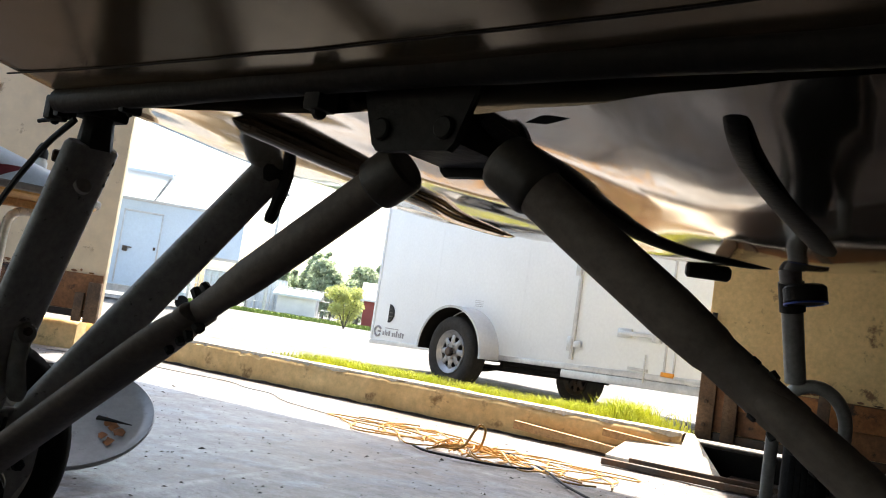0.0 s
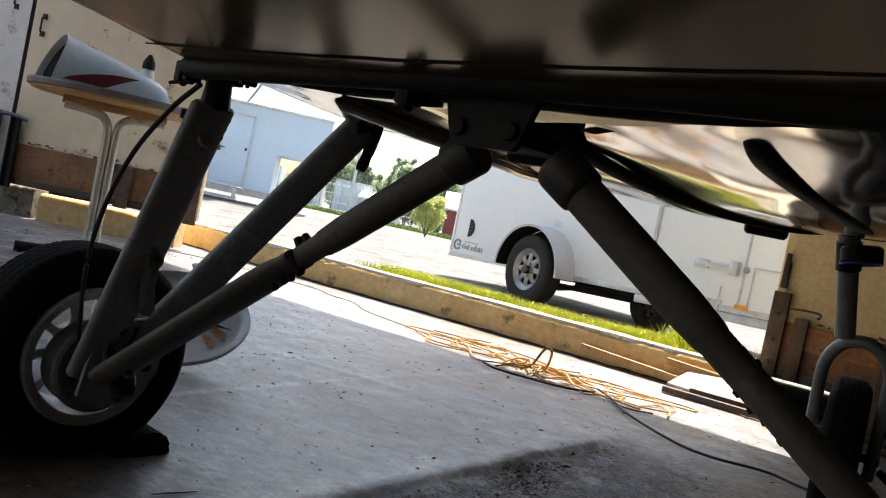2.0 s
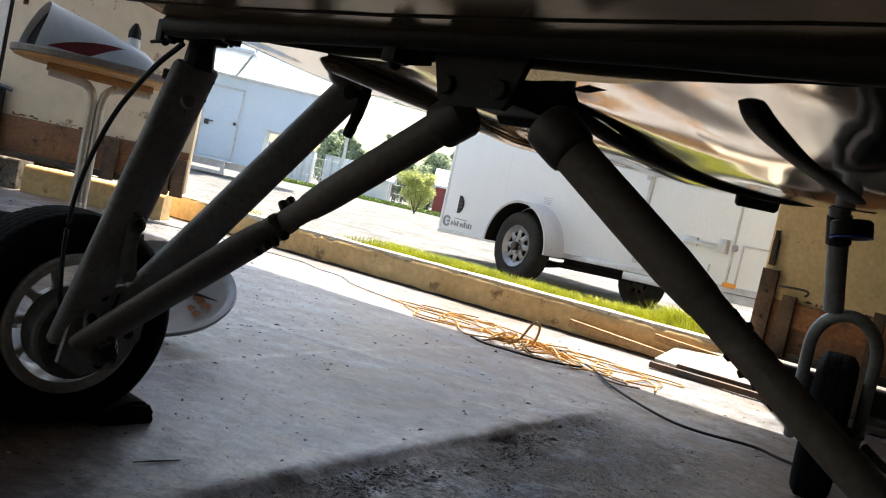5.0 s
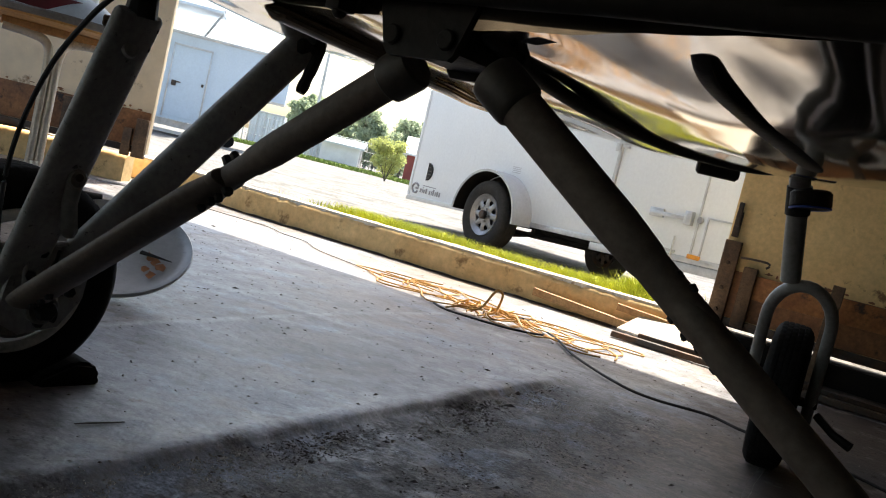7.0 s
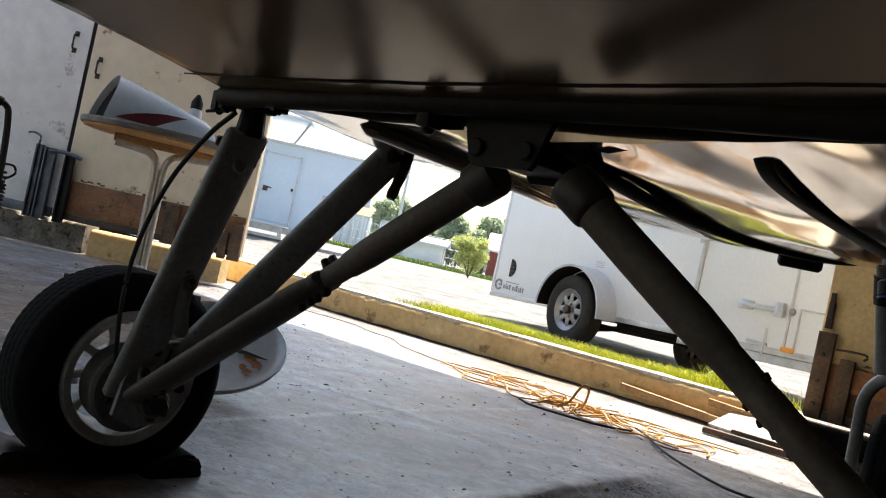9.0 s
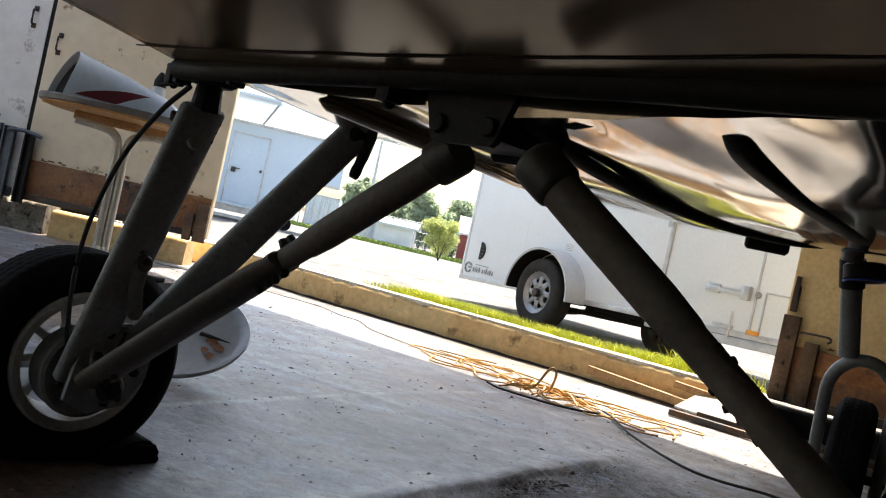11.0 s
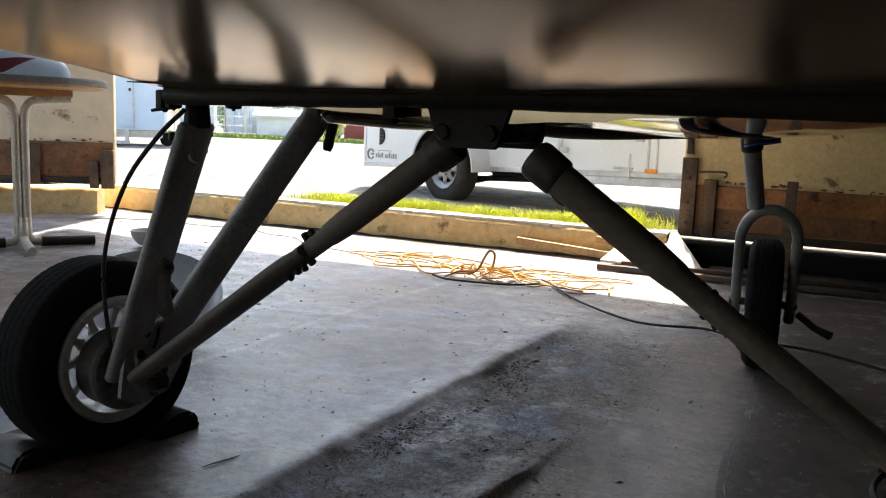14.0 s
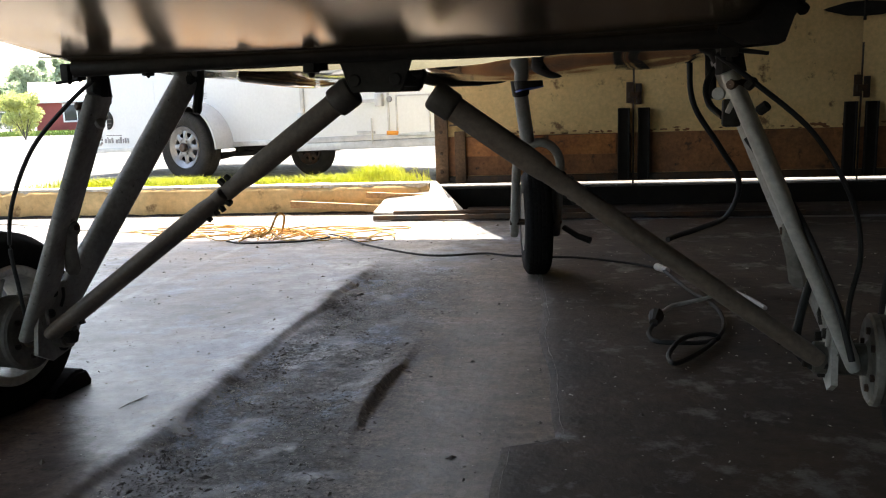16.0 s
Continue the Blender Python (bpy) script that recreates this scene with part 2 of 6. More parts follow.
M["board"] = mat("pale_board", (0.62, 0.57, 0.48), 0.8, 0, (0.5, 0.44, 0.36), 3, 50, 0.5, 0.15)
M["darksteel"] = mat("dark_steel", (0.05, 0.045, 0.042), 0.5, 0.6, (0.10, 0.055, 0.03), 9, 70, 0.7, 0.15)
M["bluesteel"] = mat("blue_grey_steel", (0.13, 0.14, 0.16), 0.5, 0.5, (0.08, 0.08, 0.085), 9, 70, 0.6, 0.15)
M["black"] = mat("black_grime", (0.010, 0.009, 0.008), 0.65, 0.0, (0.02, 0.018, 0.015), 14, 90, 0.6, 0.2, None, 0.12, 0.25)
M["belly"] = mat("doped_belly_skin", (0.38, 0.30, 0.215), 0.165, 0.74, (0.31, 0.24, 0.17), 1.7, 30, 0.3, 0.004, 2, 0.03, 1.0)
M["belly"].node_tree.nodes["Principled BSDF"].inputs["Specular Tint"].default_value = (1.0, 0.86, 0.67, 1)


def weave(m, size=0.0022, strength=0.10):
    """The threads of a doped fabric, as fine relief over the broad one."""
    nt = m.node_tree
    n, l = nt.nodes, nt.links
    b = n["Principled BSDF"]
    tc = n.new("ShaderNodeTexCoord")
    height = None
    for stretch in ((1.0, 0.12, 1.0), (0.12, 1.0, 1.0)):
        k = n.new("ShaderNodeMapping")
        k.inputs["Scale"].default_value = [v / size for v in stretch]
        l.new(tc.outputs["Object"], k.inputs["Vector"])
        w = n.new("ShaderNodeTexNoise")
        w.inputs["Scale"].default_value, w.inputs["Detail"].default_value = 0.5, 1.0
        l.new(k.outputs[0], w.inputs["Vector"])
        if height is None:
            height = w.outputs[0]
        else:
            k = n.new("ShaderNodeMath")
            k.operation = "ADD"
            l.new(height, k.inputs[0]), l.new(w.outputs[0], k.inputs[1])
            height = k.outputs[0]
    patch = n.new("ShaderNodeTexNoise")
    patch.inputs["Scale"].default_value = 3.5
    l.new(tc.outputs["Object"], patch.inputs["Vector"])
    pr = n.new("ShaderNodeMapRange")
    pr.inputs[1].default_value, pr.inputs[2].default_value, pr.inputs[4].default_value = 0.42, 0.62, strength
    l.new(patch.outputs[0], pr.inputs[0])
    bp = n.new("ShaderNodeBump")
    bp.inputs["Distance"].default_value = 0.0006
    old = b.inputs["Normal"].links[0].from_socket
    l.new(pr.outputs[0], bp.inputs["Strength"]), l.new(height, bp.inputs["Height"]), l.new(old, bp.inputs["Normal"])
    l.new(bp.outputs[0], b.inputs["Normal"])


weave(M["belly"])
M["nose"] = mat("polished_nose_skin", (0.47, 0.41, 0.33), 0.07, 0.94, (0.40, 0.345, 0.275), 1.4, 20, 0.3, 0.015, 2.2, 0.03)
M["strut"] = mat("grey_strut_paint", (0.36, 0.35, 0.325), 0.5, 0.05, (0.27, 0.26, 0.24), 9, 90, 0.6, 0.1, 60, 0.12, 0.4, (0.08, 0.075, 0.065), 0.05, 60)
M["strutbrown"] = mat("brown_strut_sleeve", (0.15, 0.118, 0.094), 0.6, 0.0, (0.115, 0.092, 0.076), 9, 90, 0.6, 0.12, 60, 0.12, 0.3)
M["strutdark"] = mat("dark_strut", (0.075, 0.064, 0.054), 0.5, 0.1, (0.045, 0.039, 0.034), 9, 90, 0.6, 0.12, 60, 0.12, 0.35)
M["strutgrime"] = mat("grimy_grey_paint", (0.20, 0.19, 0.17), 0.6, 0.05, (0.11, 0.10, 0.085), 14, 80, 0.6, 0.12, 60, 0.12, 0.3)
M["midstrut"] = mat("mid_grey_paint", (0.27, 0.265, 0.25), 0.45, 0.1, (0.20, 0.19, 0.175), 9, 80, 0.5, 0.08)
M["bluerim"] = mat("blue_rim", (0.03, 0.10, 0.55), 0.4, 0, (0.02, 0.07, 0.4), 9, 60, 0.2, 0.0)
# light grey of tags and badges, also the right rear leg's lit tone
M["lightstrut"] = mat("light_grey_and_lit_leg_paint", (0.46, 0.45, 0.42), 0.4, 0.1, (0.36, 0.345, 0.32), 9, 80, 0.5, 0.08)
M["rubber"] = mat("tyre_rubber", (0.007, 0.0068, 0.0065), 0.9, 0, (0.012, 0.011, 0.010), 12, 90, 0.7, 0.15, 80, 0.08, 0.1)
M["dustytyre"] = mat("dusty_trailer_tyre", (0.030, 0.029, 0.027), 0.9, 0, (0.045, 0.043, 0.040), 9, 70, 0.7, 0.15, 80, 0.08, 0.15)
M["rim"] = mat("white_rim_paint", (0.56, 0.54, 0.49), 0.45, 0.0, (0.42, 0.40, 0.35), 14, 80, 0.6, 0.08)
M["drum"] = mat("cast_drum", (0.13, 0.12, 0.10), 0.55, 0.4, (0.06, 0.055, 0.047), 20, 90, 0.6, 0.2)
M["cable"] = mat("black_cable", (0.010, 0.010, 0.010), 0.6, 0, (0.018, 0.018, 0.018), 20, 90, 0.3, 0.05, None, 0.1, 0.25)
M["greycable"] = mat("pale_cable", (0.45, 0.42, 0.38), 0.5, 0, (0.3, 0.28, 0.25), 20, 90, 0.4, 0.05)
M["orange"] = mat("orange_cord", (0.58, 0.31, 0.07), 0.45, 0, (0.44, 0.22, 0.045), 20, 90, 0.3, 0.05)
M["trailer"] = mat("white_trailer_skin", (0.72, 0.755, 0.765), 0.4, 0.0, (0.68, 0.715, 0.725), 1.2, 30, 0.12, 0.02, 4, 0.08)
M["fender"] = mat("pale_grey_fender", (0.47, 0.48, 0.48), 0.5, 0.1, (0.42, 0.43, 0.43), 3, 40, 0.2, 0.03)
M["trailertrim"] = mat("aluminium_trim", (0.55, 0.56, 0.57), 0.35, 0.7, (0.42, 0.43, 0.44), 8, 60, 0.3, 0.05)
M["amber"] = mat("amber_lens", (0.75, 0.30, 0.02), 0.3, 0, (0.6, 0.22, 0.02), 20, 60, 0.2, 0.03)
M["letter"] = mat("grey_lettering", (0.22, 0.22, 0.23), 0.5, 0, (0.28, 0.28, 0.29), 20, 60, 0.2, 0.0)
M["alloy"] = mat("silver_wheel", (0.30, 0.30, 0.30), 0.35, 0.6, (0.21, 0.21, 0.21), 12, 60, 0.3, 0.05)
M["boxwhite"] = mat("blue_white_panel", (0.55, 0.64, 0.72), 0.5, 0, (0.50, 0.59, 0.67), 0.8, 20, 0.15, 0.02)
M["container"] = mat("pale_container", (0.60, 0.65, 0.67), 0.6, 0, (0.52, 0.57, 0.59), 1, 20, 0.3, 0.05)
M["shed"] = mat("white_siding", (0.72, 0.72, 0.70), 0.6, 0, (0.6, 0.6, 0.58), 1, 20, 0.2, 0.05)
M["red"] = mat("red_siding", (0.26, 0.05, 0.04), 0.6, 0, (0.2, 0.04, 0.03), 1, 20, 0.3, 0.05)
M["gravel"] = mat("pale_gravel", (0.20, 0.197, 0.188), 0.95, 0, (0.10, 0.098, 0.092), 1.6, 22, 1.6, 0.9, 14, 0.05, 0.3, (0.075, 0.07, 0.063), 0.42, 7.0)
M["grass"] = mat("fresh_grass", (0.58, 0.60, 0.07), 0.7, 0, (0.40, 0.46, 0.05), 5, 30, 0.8, 0.0)
M["fargrass"] = mat("far_grass", (0.19, 0.26, 0.045), 0.9, 0, (0.13, 0.19, 0.04), 1, 10, 0.8, 0.3)
# leaf green paled, so the distance haze is in the colour
M["leaf"] = mat("hazed_tree_leaf", (0.46, 0.53, 0.36), 0.7, 0, (0.33, 0.41, 0.28), 0.7, 8, 0.8, 0.0)
M["bushleaf"] = mat("bush_leaf", (0.50, 0.53, 0.20), 0.7, 0, (0.35, 0.40, 0.14), 1.5, 12, 0.8, 0.0)
M["bark"] = mat("bark", (0.12, 0.10, 0.08), 0.9, 0, (0.07, 0.06, 0.05), 8, 40, 0.6, 0.4)
# dark brown, to cut the light bounced off unseen walls and ceiling
M["sheetwall"] = mat("darkened_inner_wall", (0.13, 0.105, 0.08), 0.8, 0, (0.09, 0.075, 0.055), 1.5, 20, 0.5, 0.1)
M["roof"] = mat("darkened_ceiling", (0.12, 0.095, 0.07), 0.8, 0, (0.08, 0.065, 0.05), 1.5, 20, 0.5, 0.1)
M["tabletop"] = mat("varnished_plywood", (0.55, 0.30, 0.09), 0.45, 0, (0.40, 0.20, 0.06), 6, 60, 0.6, 0.1)
M["tableedge"] = mat("grey_table_edge", (0.20, 0.19, 0.175), 0.6, 0, (0.13, 0.12, 0.11), 6, 60, 0.5, 0.1)
M["chrome"] = mat("cream_tube_enamel", (0.66, 0.61, 0.52), 0.3, 0.25, (0.5, 0.46, 0.39), 9, 60, 0.4, 0.05)
M["cowl"] = mat("pale_blue_fairing", (0.58, 0.66, 0.72), 0.35, 0, (0.5, 0.58, 0.65), 3, 40, 0.2, 0.02)
M["maroon"] = mat("maroon_stripe", (0.14, 0.012, 0.02), 0.4, 0, (0.1, 0.01, 0.015), 9, 50, 0.2, 0.0)
M["bowl"] = mat("pale_bowl", (0.55, 0.53, 0.48), 0.4, 0, (0.45, 0.42, 0.37), 9, 60, 0.3, 0.03)
M["lid"] = mat("clear_grey_disc", (0.40, 0.41, 0.41), 0.3, 0, (0.33, 0.33, 0.33), 5, 50, 0.3, 0.03)
M["sheetmetal"] = mat("pale_sheet_metal", (0.30, 0.34, 0.36), 0.45, 0.1, (0.23, 0.26, 0.28), 4, 50, 0.3, 0.05)
# near black that puts shade into hollows and under the shut doors
M["void"] = mat("shade_black", (0.013, 0.011, 0.009), 0.95, 0, (0.009, 0.008, 0.007), 4, 40, 0.3, 0.0, None, 0.03, 0.1)


def leafy(m, share=0.5):
    """Let sunlight through thin leaves."""
    nt = m.node_tree
    n, l = nt.nodes, nt.links
    b, out = n["Principled BSDF"], n["Material Output"]
    thin, both = n.new("ShaderNodeBsdfTranslucent"), n.new("ShaderNodeMixShader")
    l.new(b.inputs["Base Color"].links[0].from_socket, thin.inputs["Color"])
    both.inputs[0].default_value = share
    l.new(b.outputs[0], both.inputs[1]), l.new(thin.outputs[0], both.inputs[2]), l.new(both.outputs[0], out.inputs["Surface"])


leafy(M["leaf"])
leafy(M["bushleaf"])
glass = bpy.data.materials.new("window_glass")
glass.use_nodes = True
glass.node_tree.nodes["Principled BSDF"].inputs["Base Color"].default_value = (0.03, 0.035, 0.04, 1)
glass.node_tree.nodes["Principled BSDF"].inputs["Roughness"].default_value = 0.05


# ---- mesh helpers ----
def obj(name, bm, material, parent=None, label="", sharp=35):
    me = bpy.data.meshes.new(name)
    bmesh.ops.recalc_face_normals(bm, faces=bm.faces)
    bm.to_mesh(me)
    bm.free()
    me.materials.append(material)
    me.shade_smooth()
    me.set_sharp_from_angle(angle=radians(sharp))
    ob = new(name, me)
    if parent:
        ob.parent = parent
    if label:
        ob["label"] = label
    return ob


def part(name, bm, material, parent, label="", sharp=35):
    return obj(name, bm, material, parent, label, sharp)


def thing(name, label, category, m=None, group="", kind=""):
    e = new(name)
    e.empty_display_size = 0.1
    e.matrix_world = m or Matrix()
    return tagged(e, label, category, group, kind)


def box(bm, lo, hi, bevel=0.0, m=None):
    """A box between two corners, with bevelled edges."""
    c = [(a + b) / 2 for a, b in zip(lo, hi)]
    s = [abs(b - a) for a, b in zip(lo, hi)]
    mm = Matrix.LocRotScale(c, None, s)
    r = bmesh.ops.create_cube(bm, size=1, matrix=(m @ mm) if m else mm)
    if bevel:
        es = {e for v in r["verts"] for e in v.link_edges}
        bmesh.ops.bevel(bm, geom=list(es), offset=bevel, segments=2, profile=0.6, affect="EDGES")
    return bm


def boxes(*specs, bevel=0.0):
    bm = bmesh.new()
    for lo, hi in specs:
        box(bm, lo, hi, bevel)
    return bm


def ring_axes(d, up=(0, 0, 1)):
    d = Vector(d).normalized()
    a = d.cross(Vector(up))
    if a.length < 1e-4:
        a = d.cross(Vector((1, 0, 0)))
    a.normalize()
    return d, a, d.cross(a).normalized()


def sweep(bm, pts, radii, seg=12, caps=True, up=(0, 0, 1), flat=1.0):
    """A tube through pts with a radius at each; flat squeezes its second axis."""
    pts = [Vector(p) for p in pts]
    if not hasattr(radii, "__len__"):
        radii = [radii] * len(pts)
    rings = []
    for i, p in enumerate(pts):
        d = pts[min(i + 1, len(pts) - 1)] - pts[max(i - 1, 0)]
        d, a, b = ring_axes(d, up)
        rings.append([bm.verts.new(p + (a * math.cos(t) + b * math.sin(t) * flat) * radii[i]) for t in (2 * math.pi * k / seg for k in range(seg))])
    for r0, r1 in zip(rings, rings[1:]):
        for k in range(seg):
            bm.faces.new((r0[k], r0[(k + 1) % seg], r1[(k + 1) % seg], r1[k]))
    if caps:
        bm.faces.new(rings[0][::-1]), bm.faces.new(rings[-1])
    return bm


def tube(p0, p1, r, seg=16, **k):
    return sweep(bmesh.new(), [p0, p1], r, seg, **k)


def smooth_path(ctrl, n=10):
    """Catmull-Rom points through the control points."""
    c = [Vector(p) for p in ctrl]
    c = [2 * c[0] - c[1], *c, 2 * c[-1] - c[-2]]
    out = []
    for i in range(1, len(c) - 2):
        for k in range(n):
            t = k / n
            a, b, d, e = c[i - 1], c[i], c[i + 1], c[i + 2]
            out.append(0.5 * (2 * b + (d - a) * t + (2 * a - 5 * b + 4 * d - e) * t * t + (3 * b - a - 3 * d + e) * t ** 3))
    out.append(c[-2])
    return out


def lathe(bm, prof, seg=48, m=None, closed=False):
    """Turns (x, r) points about the x axis."""
    rings = []
    for x, r in prof:
        rings.append([bm.verts.new((m or Matrix()) @ Vector((x, r * math.cos(t), r * math.sin(t)))) for t in (2 * math.pi * k / seg for k in range(seg))])
    pairs = list(zip(rings, rings[1:])) + ([(rings[-1], rings[0])] if closed else [])
    for a, b in pairs:
        for k in range(seg):
            bm.faces.new((a[k], a[(k + 1) % seg], b[(k + 1) % seg], b[k]))
    return bm


def disc_cap(bm, x, r, seg=32, m=None):
    bm.faces.new([bm.verts.new((m or Matrix()) @ Vector((x, r * math.cos(2 * math.pi * k / seg), r * math.sin(2 * math.pi * k / seg)))) for k in range(seg)])
    return bm


def cyl_x(bm, x0, x1, r, seg=32, bev=0.004, m=None):
    """A closed cylinder along x with eased rims."""
    return lathe(bm, [(x0, 0.0005), (x0, r - bev), (x0 + bev, r), (x1 - bev, r), (x1, r - bev), (x1, 0.0005)], seg, m)


# ---- the hangar ----
def lerp_table(t, rows):
    for (a, va), (b, vb) in zip(rows, rows[1:]):
        if t <= b:
            f = min(1, max(0, (t - a) / (b - a)))
            return va + (vb - va) * f
    return rows[-1][1]


def ease(t):
    t = min(1, max(0, t))
    return t * t * (3 - 2 * t)


RIDGE_A = [(0.2, -0.72), (0.87, -0.685), (1.27, -0.66), (1.85, -0.635), (2.6, -0.60), (3.4, -0.565)]
RIDGE_B = [(0.4, -0.26), (0.87, -0.252), (1.25, -0.248), (1.6, -0.222), (2.0, -0.20)]


def floor_z(x, y):
    """The uneven floor: a plateau edge, a bump and a crease."""
    z = 0.006 * noise.noise((x * 0.9, y * 0.9, 3.1)) + 0.003 * noise.noise((x * 3.3, y * 3.3, 1.7))
    if 0 < y < 3.4 and -2.5 < x < 1.2:
        xa = lerp_table(y, RIDGE_A) + 0.02 * noise.noise((y * 5, 0.3, 0.2))
        fade = ease(y / 0.4) * ease((3.4 - y) / 0.9)
        z += fade * ((0.012 + 0.006 * noise.noise((y * 2.3, 1.9, 4.0))) * (1 - ease((x - xa + 0.008) / 0.034)) * ease((x + 2.4) / 0.8) + 0.006 * math.exp(-((x - xa + 0.03) / 0.03) ** 2) - 0.006 * math.exp(-((x - xa - 0.09) / 0.06) ** 2))
        xb = lerp_table(y, RIDGE_B) + 0.015 * noise.noise((y * 6, 5.3, 0.2))
        fb = (0.35 * ease((y - 0.5) / 0.4) + 0.65 * ease((y - 1.08) / 0.16)) * ease((2.1 - y) / 0.5)
        d = x - xb
        z += fb * (0.005 + 0.017 * math.exp(-((y - 1.38) / 0.24) ** 2)) * (math.exp(-(d / 0.09) ** 2) if d < 0 else math.exp(-(d / 0.011) ** 2))
        z += 0.0045 * math.exp(-((x + 1.385 + 0.012 * noise.noise((y * 2.1, 0.0, 5.0))) / 0.035) ** 2) * ease((y - 1.5) / 0.3) * ease((3.4 - y) / 0.2)
        z += 0.004 * math.exp(-((y - 2.55 - 0.18 * (x + 1.5)) / 0.025) ** 2) * ease((x + 2.2) / 0.4) * ease((-0.8 - x) / 0.3)
    return z


def spaced(a, b, fa, fb, coarse, fine):
    out, v = [], a
    while v < b - 1e-6:
        out.append(v)
        v += fine if fa <= v < fb else coarse
    return out + [b]


def sheet(xs, ys, zf, skirt=0.0):
    bm = bmesh.new()
    g = [[bm.verts.new((x, y, zf(x, y))) for y in ys] for x in xs]
    for i in range(len(xs) - 1):
        for j in range(len(ys) - 1):
            bm.faces.new((g[i][j], g[i + 1][j], g[i + 1][j + 1], g[i][j + 1]))
    return bm


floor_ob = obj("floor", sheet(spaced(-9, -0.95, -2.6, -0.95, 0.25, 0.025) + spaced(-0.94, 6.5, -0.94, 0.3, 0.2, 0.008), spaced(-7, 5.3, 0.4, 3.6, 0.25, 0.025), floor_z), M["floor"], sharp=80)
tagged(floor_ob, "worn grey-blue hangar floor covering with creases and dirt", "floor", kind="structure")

# brown covering sheet with a torn edge, over the floor's other half
bm = bmesh.new()
ys = spaced(0.1, 4.3, 0.4, 3.0, 0.12, 0.03)
rows = []
for y in ys:
    left = 0.165 + 0.012 * noise.noise((y * 4, 7.7, 0)) + 0.004 * noise.noise((y * 22, 7.7, 0))
    left += 0.032 * ease((1.95 - y) / 0.5) - 0.107 * ease((1.11 - y) / 0.05) - 0.03 * ease((y - 2.2) / 0.8)
    xs = [left - 0.012, left + 0.006] + [left + 0.05 + (4.4 - left) * k / 60 for k in range(61)]
    rows.append([bm.verts.new((x, y, floor_z(x, y) + (0.0005 if i == 0 else 0.0055 if i == 1 else 0.0065))) for i, x in enumerate(xs)])
for a, b in zip(rows, rows[1:]):
    for k in range(len(a) - 1):
        bm.faces.new((a[k], a[k + 1], b[k + 1], b[k]))
torn = [(r[1].co.x, r[1].co.y, r[1].co.z) for r in rows]
tagged(obj("floor_covering", bm, M["mat"], sharp=50), "brown scuffed floor sheet with a torn raised edge", "floor sheet", kind="structure")


bm = sweep(bmesh.new(), torn, [max(0.0003, 0.0007 + 0.0055 * noise.noise((k * 0.41, 4.0, 0.0))) for k in range(len(torn))], 6, flat=0.6)
tagged(obj("frayed_edge", bm, M["fray"], sharp=80), "pale dusty frayed edge of the brown floor sheet", "floor edge", kind="stuff")


# concrete sill along the opening, with chipped top edge
def kerb_block(x0, x1, depth, height, seed, name, material, m, chips=0.012):
    """A block along local x, its front at local y 0, chipped along the top."""
    bm = bmesh.new()
    nx = max(4, int((x1 - x0) / 0.016))
    prof = [(0.0, -0.02), (0.0, height * 0.35), (0.0, height * 0.8), (0.006, height - 0.016), (0.03, height), (depth * 0.6, height), (depth, height - 0.004), (depth, -0.1)]
    rings = []
    for i in range(nx + 1):
        x = x0 + (x1 - x0) * i / nx
        ring = []
        for k, (y, z) in enumerate(prof):
            w = 0.012 * noise.noise((x * 2.1, k * 0.7, seed)) + 0.006 * noise.noise((x * 9, k * 1.3, seed))
            chip = (max(0, noise.noise((x * 8, seed * 3.1, 0.5)) - 0.10) * 1.3 + max(0, noise.noise((x * 31, seed * 2.3, 1.5)) - 0.05) * 2.6 * max(0.0, 0.35 + noise.noise((x * 3.3, seed, 7.7)))) * chips if k in (2, 3, 4) else 0
            ring.append(bm.verts.new(m @ Vector((x, y + w * 0.5 + (chip if k in (3, 4) else 0), z + (w * 0.4 if 2 < k < 7 else 0) - (chip * 0.8 if k in (3, 4) else 0)))))
        rings.append(ring)
    for a, b in zip(rings, rings[1:]):
        for k in range(len(prof) - 1):
            bm.faces.new((a[k], b[k], b[k + 1], a[k + 1]))
    bm.faces.new(rings[0]), bm.faces.new(rings[-1][::-1])
    return obj(name, bm, material, sharp=50)


kerb = kerb_block(-5.3, -0.60, 0.16, 0.18, 1.0, "kerb", M["curb"], pose(0, 4.78, 0))
tagged(kerb, "yellow-painted concrete sill with a chipped top edge", "kerb", kind="structure")
# bare chipped cap on top of the sill
cap = kerb_block(-5.3, -0.60, 0.14, 0.012, 5.0, "kerb_cap", M["capwash"], pose(0, 4.80, 0.176), 0.004)
tagged(cap, "bare pale concrete cap on the yellow sill", "kerb cap", kind="structure")

# uneven dark tube stands in for the shadow line at the sill's foot
bm = sweep(bmesh.new(), [(-5.2 + 0.03 * k, 4.776 + 0.008 * noise.noise((k * 0.31, 2.0, 0.0)), 0.002) for k in range(153)], [max(0.003, 0.009 + 0.010 * noise.noise((k * 0.23, 8.0, 0.0))) for k in range(153)], 6)
tagged(obj("sill_foot_shade", bm, M["mat"]), "dark band for the shade along the foot of the sill", "dirt", kind="stuff")

# the slanted wall of folding doors: its line, from the opening outwards to the left
LW = Matrix.Translation((-4.62, 4.47, 0)) @ Matrix.Rotation(math.atan2(-0.79, -1.24), 4, "Z")   # local x runs along the doors
tagged(kerb_block(0.12, 1.18, 0.20, 0.20, 9.0, "kerb", M["curb"], LW @ pose(0, 0, 0) @ Matrix.Diagonal((1, -1, 1, 1))), "cream-washed concrete block under a folding door", "kerb", kind="structure")
